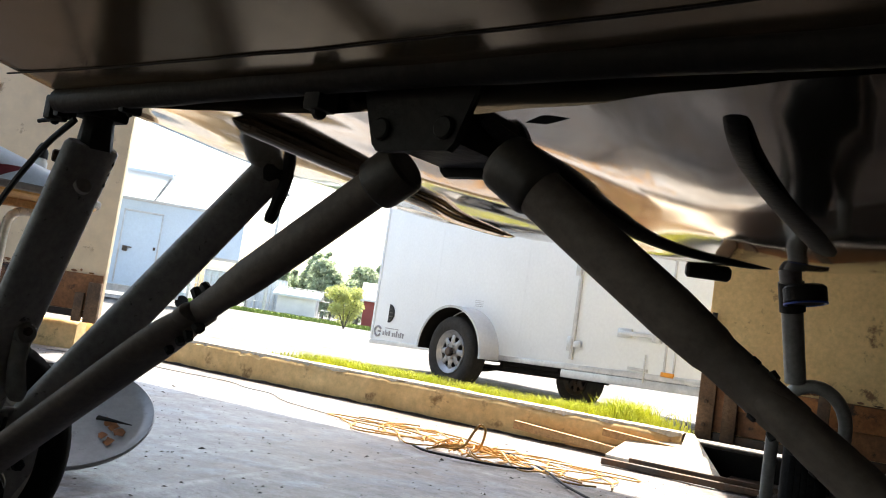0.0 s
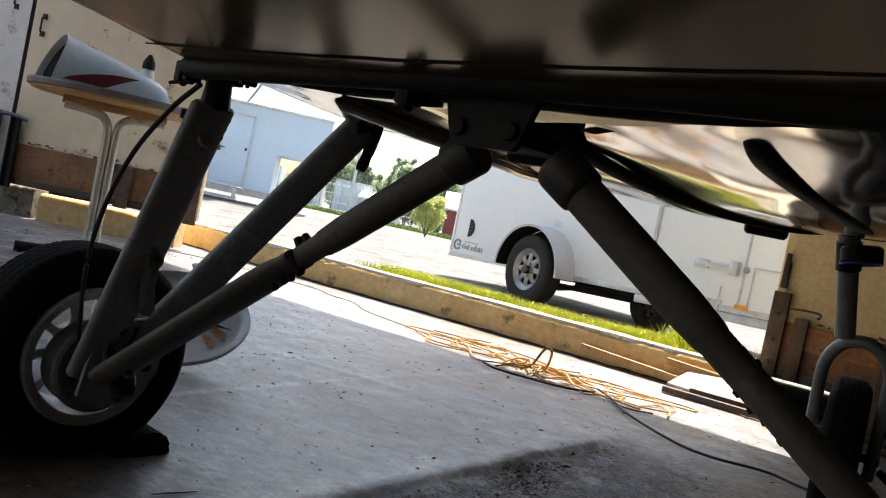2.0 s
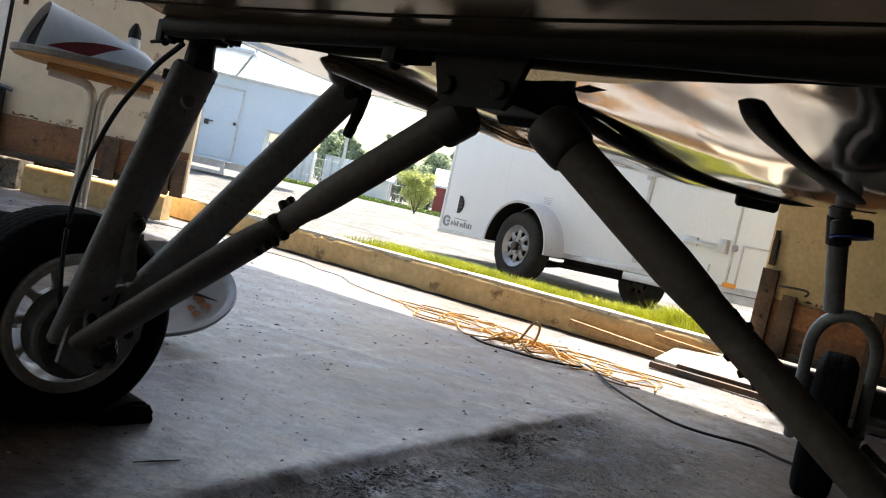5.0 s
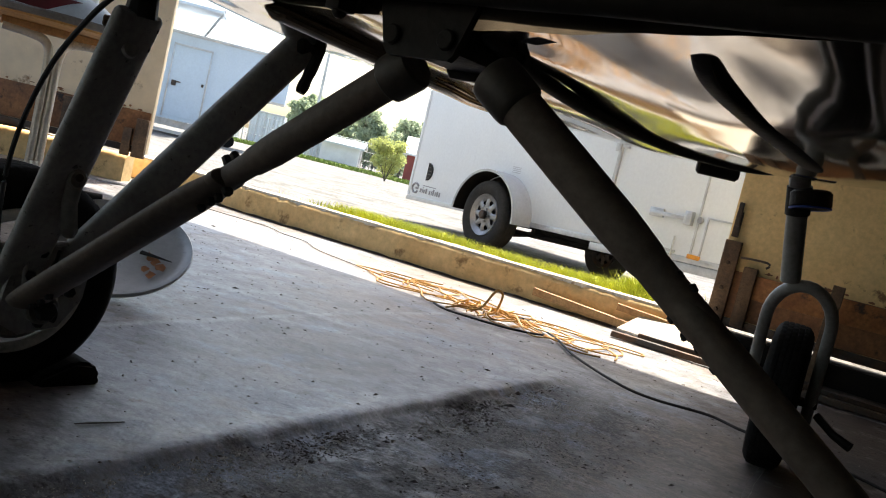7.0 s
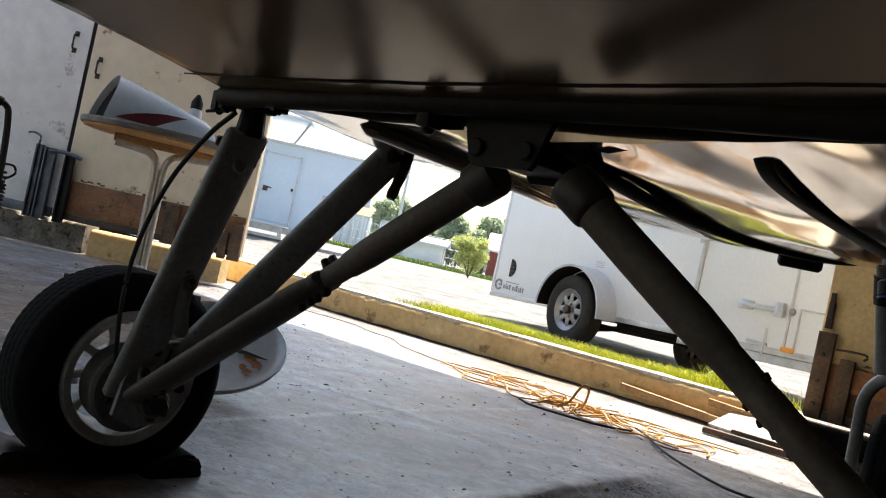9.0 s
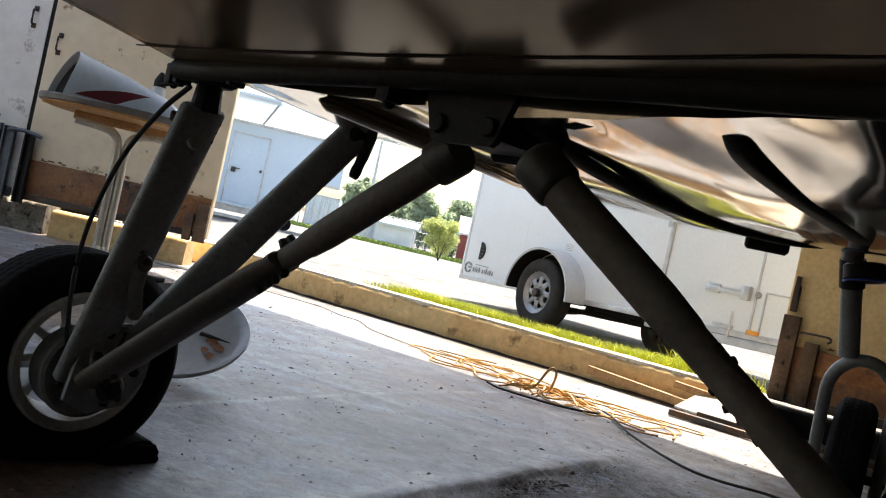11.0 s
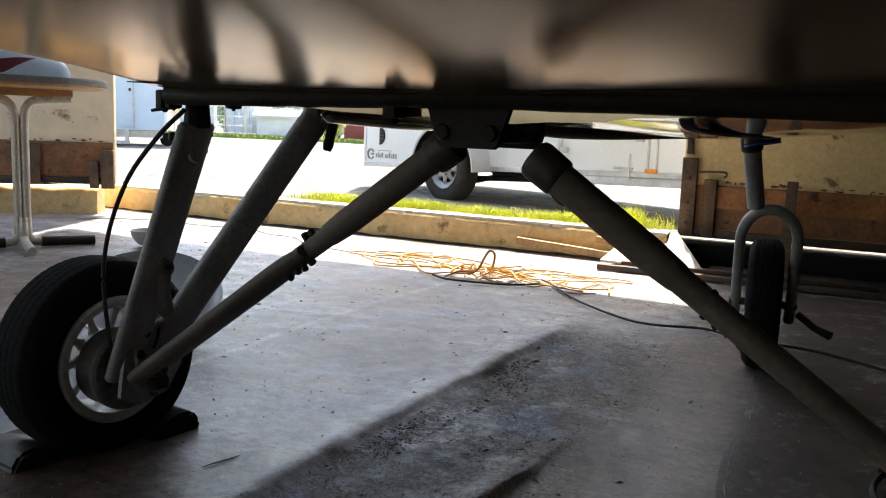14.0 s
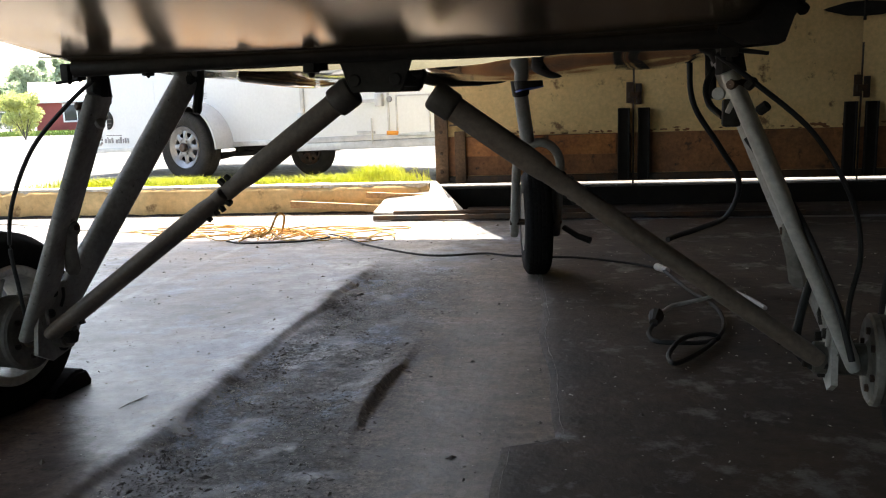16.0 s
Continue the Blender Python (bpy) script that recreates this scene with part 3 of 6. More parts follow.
tagged(kerb_block(1.24, 3.4, 0.22, 0.23, 13.0, "kerb", M["brokenstone"], LW @ pose(0, -0.03, 0) @ Matrix.Diagonal((1, -1, 1, 1)), 0.055), "broken bare concrete block under a grey door", "kerb", kind="structure")


def door_leaf(name, width, height, z0, body_mat, m, label, rust=True, kick=True, handle=None):
    """One leaf of a folding door: panel, kick plate, rust-stained rail."""
    d = thing(name, label, "door", m, kind="structure")
    bm = bmesh.new()
    box(bm, (0.0015, -0.03, z0), (width - 0.0015, 0.03, height), 0.003)
    part("panel", bm, body_mat, d)
    if kick:
        bm = bmesh.new()
        box(bm, (0.01, -0.042, z0 + 0.045), (width - 0.01, -0.032, z0 + 0.30), 0.003)
        part("kick_plate", bm, M["kick"], d, "rusty brown kick plate")
        bm = bmesh.new()
        box(bm, (0.0, -0.052, z0 - 0.005), (width, -0.033, z0 + 0.043), 0.004)
        part("bottom_rail", bm, M["darksteel"], d, "dark steel bottom rail")
        bm = bmesh.new()
        rnd = random.Random(int(width * 1000) + int(z0 * 77) + len(label))
        for k in range(26):
            x = rnd.uniform(0.05, width - 0.05)
            w, h = rnd.uniform(0.006, 0.03), rnd.uniform(0.004, 0.012)
            z = z0 + 0.305 + rnd.uniform(0, 0.022)
            vs = [bm.verts.new((x + w * math.cos(a) * rnd.uniform(0.7, 1), -0.0345, z + h * math.sin(a) * rnd.uniform(0.6, 1))) for a in [i * math.pi / 4 for i in range(8)]]
            bm.faces.new(vs)
        part("rust_stains", bm, M["kick"], d, "flaking rust spots above the plate")
    if handle:
        bm = bmesh.new()
        x, z = handle
        sweep(bm, smooth_path([(x, -0.03, z), (x, -0.065, z + 0.01), (x, -0.07, z + 0.03), (x, -0.07, z + 0.09), (x, -0.065, z + 0.11), (x, -0.03, z + 0.12)], 4), 0.008, 8)
        box(bm, (x - 0.018, -0.036, z - 0.025), (x + 0.018, -0.03, z + 0.015), 0.002)
        box(bm, (x - 0.018, -0.036, z + 0.105), (x + 0.018, -0.03, z + 0.145), 0.002)
        part("handle", bm, M["darksteel"], d, "bent steel pull handle")
    return d


TOP = 2.78
CEIL = 3.5
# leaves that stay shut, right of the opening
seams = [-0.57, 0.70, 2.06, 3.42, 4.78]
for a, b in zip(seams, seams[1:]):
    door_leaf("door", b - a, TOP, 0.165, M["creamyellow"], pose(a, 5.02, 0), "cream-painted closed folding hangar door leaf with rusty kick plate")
board = bpy.data.objects["door"]
part("kick_board", box(bmesh.new(), (0.20, -0.056, 0.335), (1.16, -0.0425, 0.462), 0.004), M["kickboard"], board, "orange-brown weathered board along the kick plate")


def drop_bolts(m, h=0.45, pair=True, z0=0.17):
    """Two steel channels with a latch plate over a seam between leaves."""
    d = thing("door_bolt", "dark steel drop-bolt channels over a door seam", "door bolt", m)
    for s in ((-1, 1) if pair else (1,)):
        bm = bmesh.new()
        cx = s * 0.062
        box(bm, (cx - 0.036, -0.07, z0), (cx + 0.036, -0.056, z0 + h), 0.003)
        box(bm, (cx - 0.036, -0.095, z0), (cx - 0.028, -0.056, z0 + h), 0.002)
        box(bm, (cx + 0.028, -0.095, z0), (cx + 0.036, -0.056, z0 + h), 0.002)
        part("channel", bm, M["black"], d)
    bm = bmesh.new()
    box(bm, (-0.045, -0.058, z0 + h + 0.03), (-0.005, -0.046, z0 + h + 0.16), 0.003)
    box(bm, (0.012, -0.058, z0 + h + 0.02), (0.05, -0.046, z0 + h + 0.15), 0.003)
    box(bm, (-0.03, -0.075, z0 + h + 0.06), (0.035, -0.058, z0 + h + 0.10), 0.003)
    part("latch", bm, M["darksteel"], d, "hasp and staple")
    bm = tube((0.0, -0.05, z0 - 0.05), (0.0, -0.05, z0 + h + 0.35), 0.006, 8)
    part("rod", bm, M["darksteel"], d)
    return d


for x in seams[1:4]:
    drop_bolts(pose(x, 5.02, 0))
# pointed strap hinges on the seam further along
hinge = thing("strap_hinge", "pointed black strap hinge across a door seam", "hinge", pose(2.06, 5.0, 1.17))
for s in (-1, 1):
    bm = bmesh.new()
    prof = [(0.008, 0.045), (0.10, 0.04), (0.21, 0.012), (0.24, 0.0), (0.21, -0.012), (0.10, -0.04), (0.008, -0.045)]
    lo = [bm.verts.new((s * x, -0.032, z)) for x, z in prof]
    hi = [bm.verts.new((s * x, -0.024, z)) for x, z in prof]
    bm.faces.new(lo), bm.faces.new(hi[::-1])
    for k in range(len(prof)):
        bm.faces.new((lo[k], lo[(k + 1) % len(prof)], hi[(k + 1) % len(prof)], hi[k]))
    part("leaf_plate", bm, M["black"], hinge)
part("pin", tube((0, -0.03, -0.07), (0, -0.03, 0.07), 0.009, 10), M["black"], hinge)

# weathered posts bolted to the free edge of the shut doors
edge = thing("edge_post", "weathered brown timbers bolted to the free door edge", "door post", pose(-0.57, 5.0, 0))
for (a, b, h, y) in ((0.0, 0.085, 0.62, -0.055), (0.13, 0.20, 0.50, -0.06)):
    bm = bmesh.new()
    box(bm, (a, y, 0.17), (b, y + 0.04, h), 0.004)
    part("timber", bm, M["oldwood"], edge)
for z in (0.24, 0.36, 0.5):
    part("bolt_head", cyl_x(bmesh.new(), 0, 0.012, 0.011, 8, 0.002, pose(0.042, -0.055, z, 0, 0, -90)), M["darksteel"], edge)
bm = bmesh.new()
box(bm, (0.015, -0.03, 0.64), (0.05, -0.012, 0.78), 0.003)
box(bm, (0.02, -0.045, 0.70), (0.045, -0.03, 0.83), 0.003)
part("hasp", bm, M["darksteel"], edge)
bm = bmesh.new()
sweep(bm, smooth_path([(0.10, -0.05, 0.54), (0.16, -0.07, 0.545), (0.24, -0.075, 0.545), (0.255, -0.075, 0.53), (0.24, -0.075, 0.515)], 4), 0.006, 8)
part("hook", bm, M["darksteel"], edge, "bent hook bar")

stake = thing("stake", "dark weathered timber stake standing against the shut doors", "stake", pose(0.03, 4.84, 0.0, 2.0, 1.5, 0))
part("timber", box(bmesh.new(), (-0.028, -0.018, 0.0), (0.028, 0.018, 0.52), 0.004), M["oldwood"], stake)

# threshold under the shut doors, its shade put in as near black, and daylight gap above it
tagged(obj("threshold", box(bmesh.new(), (-0.60, 4.86, -0.05), (5.5, 5.10, 0.135), 0.008), M["void"]), "threshold beam under the shut doors, coloured near black for shade", "threshold", kind="structure")
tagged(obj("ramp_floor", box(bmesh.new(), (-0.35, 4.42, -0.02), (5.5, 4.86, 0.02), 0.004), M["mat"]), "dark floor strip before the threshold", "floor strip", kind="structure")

# left leaves, standing on the slanted line (local x runs away from the opening; flipped so that their fronts face inside)
FL = Matrix.Diagonal((1, -1, 1, 1))


def left_leaf(x0, width, *args, **kw):
    # fronts look to the room: turn the leaf half round so its -y side faces in
    return door_leaf("door", width, TOP, 0.235, *args[:1], LW @ pose(x0 + width, 0, 0, 0, 0, 180), *args[1:], **kw)


left_leaf(-0.02, 1.48, M["cream"], "cream-painted folded hangar door leaf with rusty kick plate", handle=(0.085, 1.37))
left_leaf(1.49, 1.5, M["greydoor"], "grey-white hangar door leaf with scuffs", kick=False, handle=(1.39, 1.53))
tagged(obj("door_seal", box(bmesh.new(), (1.452, -0.03, 0.24), (1.498, 0.022, TOP), 0.003, LW), M["black"]), "black rubber seal behind the door seam", "door seal", kind="structure")
tagged(obj("door_sweep", box(bmesh.new(), (1.5, 0.035, 0.225), (3.0, 0.05, 0.30), 0.003, LW), M["bluesteel"]), "dark steel sweep along the foot of the grey door", "door sweep", kind="structure")
bolts = thing("door_bolt", "blue-grey steel drop-bolt channels over the folded door seam", "door bolt", LW @ pose(1.48, 0, 0, 0, 0, 180))
for cx, w, h, mm in ((-0.19, 0.055, 0.56, "bluesteel"), (-0.10, 0.09, 0.55, "bluesteel"), (0.06, 0.07, 0.52, "black")):
    bm = bmesh.new()
    box(bm, (cx - w / 2, -0.075, 0.20), (cx + w / 2, -0.06, 0.20 + h), 0.003)
    box(bm, (cx - w / 2, -0.10, 0.20), (cx - w / 2 + 0.012, -0.06, 0.20 + h), 0.002)
    box(bm, (cx + w / 2 - 0.012, -0.10, 0.20), (cx + w / 2, -0.06, 0.20 + h), 0.002)
    part("channel", bm, M[mm], bolts)
bm = bmesh.new()
sweep(bm, smooth_path([(-0.10, -0.09, 0.72), (0.0, -0.10, 0.735), (0.10, -0.10, 0.725), (0.15, -0.09, 0.71)], 4), 0.03, 8, flat=0.5)
part("bolt_bar", bm, M["bluesteel"], bolts)
bm = bmesh.new()
sweep(bm, smooth_path([(-0.2, -0.09, 0.76), (-0.2, -0.09, 0.82), (-0.26, -0.09, 0.84), (-0.3, -0.09, 0.83)], 4), 0.008, 8)
part("lift_handle", bm, M["bluesteel"], bolts)
# short dark stop post and jamb by the opening
tagged(obj("stop_post", box(bmesh.new(), (0.50, 0.05, 0.22), (0.60, 0.085, 0.52), 0.004, LW), M["oldwood"]), "short dark timber stop against the door", "post")
jamb = thing("jamb", "weathered timber at the free edge of the folded door", "door post", LW)
for (a, b, h) in ((-0.02, 0.07, 0.48), (0.09, 0.15, 0.40)):
    part("timber", box(bmesh.new(), (a, 0.04, 0.2), (b, 0.08, h), 0.004), M["oldwood"], jamb)

# unseen dark walls, ceiling: closing the hangar round the camera, openings added for fill light
walls = [
    ("wall_north", (-4.75, 4.98, TOP), (6.5, 5.14, CEIL), "dark inner wall above the door opening"),
    ("wall_east", (6.0, -7.2, 0), (6.2, 5.14, CEIL), "unseen side wall, darkened to cut bounced light"),
    ("wall_south", (-9, -7.2, 3.0), (6.2, -7, CEIL), "unseen dark wall over a rear opening added for light"),
    ("wall_southwest", (-9, -7.2, 0), (-8.6, -7, 3.0), "unseen dark wall beside a rear opening added for light"),
    ("wall_southeast", (-0.8, -7.2, 0), (6.2, -7, 3.0), "unseen dark wall beside a rear opening added for light"),
    ("wall_west", (-9.2, -7.2, 3.0), (-9, 1.2, CEIL), "unseen dark wall over a side opening added for light"),
    ("wall_west_end", (-9.2, 1.2, 0), (-9, 5.14, CEIL), "unseen side wall, darkened to cut bounced light"),
    ("wall_northeast", (4.78, 5.0, 0), (6.2, 5.12, TOP), "unseen dark wall beside the doors"),
]
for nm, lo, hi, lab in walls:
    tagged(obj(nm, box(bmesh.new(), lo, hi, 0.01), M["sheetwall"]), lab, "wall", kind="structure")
tagged(obj("wall_northwest", box(bmesh.new(), (-0.1, -0.12, TOP), (5.6, 0.04, CEIL), 0.01, LW), M["sheetwall"]), "dark inner wall above the folded doors", "wall", kind="structure")
tagged(obj("wall_northwest", box(bmesh.new(), (2.99, -0.08, 0), (5.6, 0.035, TOP), 0.01, LW), M["sheetwall"]), "unseen dark wall beyond the folded doors", "wall", kind="structure")
SKY = (-8.4, -4.0, -1.0, 3.7)          # roof opening added for fill light: x from, x to, y from, y to
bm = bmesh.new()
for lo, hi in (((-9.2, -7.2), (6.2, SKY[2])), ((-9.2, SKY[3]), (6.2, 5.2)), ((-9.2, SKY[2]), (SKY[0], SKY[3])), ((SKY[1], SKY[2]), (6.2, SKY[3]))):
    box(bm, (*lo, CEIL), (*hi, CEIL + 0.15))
tagged(obj("ceiling", bm, M["roof"]), "unseen dark hangar ceiling with an opening added for light", "ceiling", kind="structure")


# ---- the aircraft ----
plane = thing("aircraft", "small light aircraft with polished belly on strut-braced tricycle gear", "aircraft", pose(-0.12, 1.07, 0, 0, 0, -8.3))


def hull(stations, nx=28, wave=0.0, seed=0.0):
    """A body from stations (y, half width, bottom z at the middle, crown of the bottom, height of the sides)."""
    bm = bmesh.new()
    rings = []
    for y, w, zb, crown, top in stations:
        ring = []
        r = min(0.045, w * 0.3)
        ring.append((-w, top)), ring.append((-w, zb + crown + r))
        for k in range(1, 4):
            t = k / 4 * math.pi / 2
            ring.append((-w + r - r * math.cos(t), zb + crown + r - r * math.sin(t)))
        for k in range(nx + 1):
            x = -w + r + 2 * (w - r) * k / nx
            z = zb + crown * (x / max(w, 0.01)) ** 2
            if wave:
                z += wave * (noise.noise((x * 4.2, y * 1.3, seed)) * 0.8 + 0.55 * noise.noise((x * 9, y * 2.6, seed + 5)))
            ring.append((x, z))
        for k in range(1, 4):
            t = k / 4 * math.pi / 2
            ring.append((w - r + r * math.sin(t), zb + crown + r - r * math.cos(t)))
        ring.append((w, zb + crown + r)), ring.append((w, top))
        rings.append([bm.verts.new((x, y, z)) for x, z in ring])
    for a, b in zip(rings, rings[1:]):
        for k in range(len(a) - 1):
            bm.faces.new((a[k], a[k + 1], b[k + 1], b[k]))
    for a, b in zip(rings, rings[1:]):
        bm.faces.new((a[-1], a[0], b[0], b[-1]))
    bm.faces.new(rings[0][::-1]), bm.faces.new(rings[-1])
    return bm


def belly_z(y):
    """The middle of the belly climbs evenly towards the tail."""
    return 0.793 + 0.095 * max(0.0, -0.09 - y)


def belly_edge(y):
    """How far the belly's side edges lie above its middle."""
    d = max(0.0, -0.09 - y)
    return 0.007 + 0.065 * min(d, 0.2) + 0.017 * max(0.0, d - 0.2)


aft = [(y, 0.675 - 0.17 * (y + 0.09) ** 2, belly_z(y), belly_edge(y), 1.75) for y in (-0.09 - 0.06 * k for k in range(46))]
part("aft_fuselage", hull(aft, 30, 0.0015, 2.0), M["belly"], plane, "silvery tan doped belly skin", sharp=60)
fore = []
for k in range(45):
    y = -0.07 + 1.62 * k / 44
    w = 0.65 if y < 0.55 else max(0.02, 0.65 * math.sqrt(max(0.0, 1 - ((y - 0.55) / 1.01) ** 2.2)))
    zb = 0.750 + 0.11 * max(0.0, (y - 0.75) / 0.8) ** 1.8 + 0.016 * (1 - ease((y + 0.07) / 0.45))
    fore.append((y, w, zb, 0.035, 1.5))
part("nose_cowl", hull(fore, 48, 0.013, 11.0), M["nose"], plane, "wavy polished nose cowling underside", sharp=60)

bm = bmesh.new()
pts = [(-0.63 + 1.285 * k / 24, -0.10 + 0.004 * noise.noise((k * 0.6, 0, 0)), 0.793 - 0.003 * math.cos(k / 24 * math.pi * 2)) for k in range(25)]
sweep(bm, pts, [0.0175 + 0.002 * noise.noise((k * 0.9, 3, 0)) for k in range(25)], 14)
part("cross_tube", bm, M["black"], plane, "grimy black gear cross tube under the belly")
# small fittings hanging along the cross tube
rnd = random.Random(4)
for x, s in ((-0.655, 0.009), (-0.63, 0.007), (-0.47, 0.006), (-0.12, 0.012), (0.62, 0.014)):
    bm = bmesh.new()
    box(bm, (x - s, -0.105, 0.776 - s * 1.2), (x + s, -0.075, 0.80), 0.004)
    cyl_x(bm, x - s * 0.4, x + s * 0.4, s * 0.8, 10, 0.002, pose(0, -0.09, 0.776 - s * 1.1))
    part("clip", bm, M["black"], plane)
# centre bracket: two side plates, a web and its bolts
bm = bmesh.new()
for y in (-0.075, 0.045):
    prof = [(-0.074, 0.80), (0.074, 0.80), (0.070, 0.780), (0.052, 0.730), (0.045, 0.723), (-0.045, 0.723), (-0.052, 0.730), (-0.070, 0.780)]
    a = [bm.verts.new((x, y, z)) for x, z in prof]
    b = [bm.verts.new((x, y + 0.010, z)) for x, z in prof]
    bm.faces.new(a), bm.faces.new(b[::-1])
    for k in range(len(prof)):
        bm.faces.new((a[k], a[(k + 1) % 8], b[(k + 1) % 8], b[k]))
box(bm, (-0.05, -0.065, 0.732), (0.05, 0.045, 0.79), 0.006)
part("gear_bracket", bm, M["black"], plane, "black welded centre bracket")
for x in (-0.04, 0.04):
    part("bracket_bolt", cyl_x(bmesh.new(), -0.006, 0.0, 0.012, 12, 0.002, pose(x, -0.075, 0.745, 0, 0, 90)), M["black"], plane)
bm = bmesh.new()
sweep(bm, [(0.075, -0.03, 0.785), (0.13, -0.035, 0.772), (0.155, -0.035, 0.768)], [0.02, 0.014, 0.004], 8)
part("bracket_horn", bm, M["black"], plane)
# dark step bracket at the right end of the cross tube
bm = bmesh.new()
prof = [(0.60, 0.795), (0.64, 0.775), (0.70, 0.778), (0.712, 0.815), (0.735, 0.85), (0.66, 0.90), (0.60, 0.90)]
a = [bm.verts.new((x, -0.14, z)) for x, z in prof]
b = [bm.verts.new((x, -0.03, z)) for x, z in prof]
bm.faces.new(a), bm.faces.new(b[::-1])
for k in range(7):
    bm.faces.new((a[k], a[(k + 1) % 7], b[(k + 1) % 7], b[k]))
part("step_bracket", bm, M["black"], plane, "dark bracket at the tube's end")
for x, y, z, r in ((0.745, -0.12, 0.862, 0.016), (0.77, -0.10, 0.868, 0.012), (0.79, -0.12, 0.872, 0.010), (0.72, -0.13, 0.83, 0.010)):
    part("bracket_knob", cyl_x(bmesh.new(), -0.014, 0.014, r, 8, 0.003, pose(x, y, z, 20, 30, 40)), M["black"], plane)
# two tubes and a flat dark band running forward under the cowling
def taper(n, r, head=0.25, tail=0.2, least=0.15):
    """Radii that swell from a thin end and thin out again."""
    out = []
    for k in range(n):
        f = k / (n - 1)
        out.append(r * (least + (1 - least) * min(1.0, f / head, (1 - f) / tail if tail else 1.0) ** 0.6))
    return out


for pts, r, fl, mm, lab in (([(-0.285, -0.07, 0.764), (-0.292, 0.08, 0.758), (-0.30, 0.20, 0.755), (-0.345, 0.40, 0.755), (-0.40, 0.57, 0.758), (-0.46, 0.85, 0.775), (-0.50, 0.95, 0.80)], 0.012, 1.0, "nose", "polished tube under the cowling"),
                            ([(0.07, -0.06, 0.765), (0.03, 0.12, 0.752), (-0.02, 0.40, 0.748), (-0.03, 0.70, 0.750), (0.02, 0.90, 0.757), (0.05, 1.05, 0.775), (0.06, 1.15, 0.80)], 0.0105, 1.0, "black", "thin dark keel tube"),
                            ([(0.290, 0.00, 0.776), (0.281, 0.05, 0.763), (0.265, 0.148, 0.760), (0.251, 0.315, 0.758), (0.239, 0.519, 0.757), (0.222, 0.69, 0.759), (0.19, 0.92, 0.773), (0.15, 1.1, 0.80)], 0.018, 0.32, "black", "flat dark band under the cowling")):
    path = smooth_path(pts, 8)
    bm = sweep(bmesh.new(), path, taper(len(path), r, 0.02) if fl == 1 else [0.010 + 0.013 * ease(p[1] / 0.7) for p in path], 12, flat=fl)
    part("cowl_line", bm, M[mm], plane, lab)
bm = bmesh.new()
sweep(bm, [(-0.66 + 1.32 * k / 30, -0.165 + 0.004 * noise.noise((k * 0.4, 9, 0)), belly_z(-0.165) - 0.001 + belly_edge(-0.165) * ((-0.66 + 1.32 * k / 30) / 0.675) ** 2) for k in range(31)], 0.0013, 6)
part("skin_seam", bm, M["black"], plane, "dark skin seam")
bm = cyl_x(bmesh.new(), -0.05, 0.05, 0.018, 20, 0.006, pose(-0.135, 1.20, 0.765, 0, 0, 30))
part("exhaust_stub", bm, M["black"], plane, "black exhaust stub")


def ellipse_strut(p0, p1, a, b, toward, seg=20, ends=(1.0, 1.0)):
    """A streamlined tube: wide half axis a towards 'toward', thin half axis b."""
    p0, p1 = Vector(p0), Vector(p1)
    d = (p1 - p0).normalized()
    wide = Vector(toward) - d * d.dot(Vector(toward))
    wide.normalize()
    thin = d.cross(wide)
    bm = bmesh.new()
    rings = []
    for f, s in ((0, ends[0] * 0.9), (0.01, ends[0]), (0.5, (ends[0] + ends[1]) / 2), (0.99, ends[1]), (1, ends[1] * 0.9)):
        c = p0.lerp(p1, f)
        rings.append([bm.verts.new(c + (wide * math.copysign(abs(math.cos(t)) ** 0.7, math.cos(t)) * a + thin * math.copysign(abs(math.sin(t)) ** 0.7, math.sin(t)) * b) * s) for t in (2 * math.pi * k / seg for k in range(seg))])
    for r0, r1 in zip(rings, rings[1:]):
        for k in range(seg):
            bm.faces.new((r0[k], r0[(k + 1) % seg], r1[(k + 1) % seg], r1[k]))
    bm.faces.new(rings[0][::-1]), bm.faces.new(rings[-1])
    return bm


def tread_tyre(r_out, width, r_in, blocks, treads=3, groove=0.0028):
    """A turned tyre: smooth sidewalls, tread grooves sunk between staggered blocks."""
    bm = bmesh.new()
    h = width / 2
    side = [(-h * 0.62, r_in - 0.004), (-h * 0.82, r_in + 0.006), (-h * 0.97, r_in + (r_out - r_in) * 0.35), (-h, r_in + (r_out - r_in) * 0.55), (-h * 0.96, r_in + (r_out - r_in) * 0.74), (-h * 0.84, r_out - 0.014)]
    seg = blocks * 4
    tread = []
    for i in range(treads):
        a = -0.70 + 1.40 * i / treads
        b = -0.70 + 1.40 * (i + 1) / treads
        tread += [(a * h, 0, i), ((a + 0.04) * h, 1, i), ((b - 0.04) * h, 1, i), (b * h, 0, i)]
    rings = []
    for x, r in side:
        rings.append([(x, r)] * seg)
    for x, up, i in tread:
        r = r_out - 0.010 * abs(x / h) ** 3
        ring = []
        for k in range(seg):
            cut = (k + (2 if i % 2 else 0)) % 4 == 0
            ring.append((x, r - (groove if (not up or cut) else 0)))
        rings.append(ring)
    for x, r in side[::-1]:
        rings.append([(-x, r)] * seg)
    vr = [[bm.verts.new((x, r * math.cos(math.tau * k / seg), r * math.sin(math.tau * k / seg))) for k, (x, r) in enumerate(ring)] for ring in rings]
    for a, b in zip(vr, vr[1:]):
        for k in range(seg):
            bm.faces.new((a[k], a[(k + 1) % seg], b[(k + 1) % seg], b[k]))
    return bm


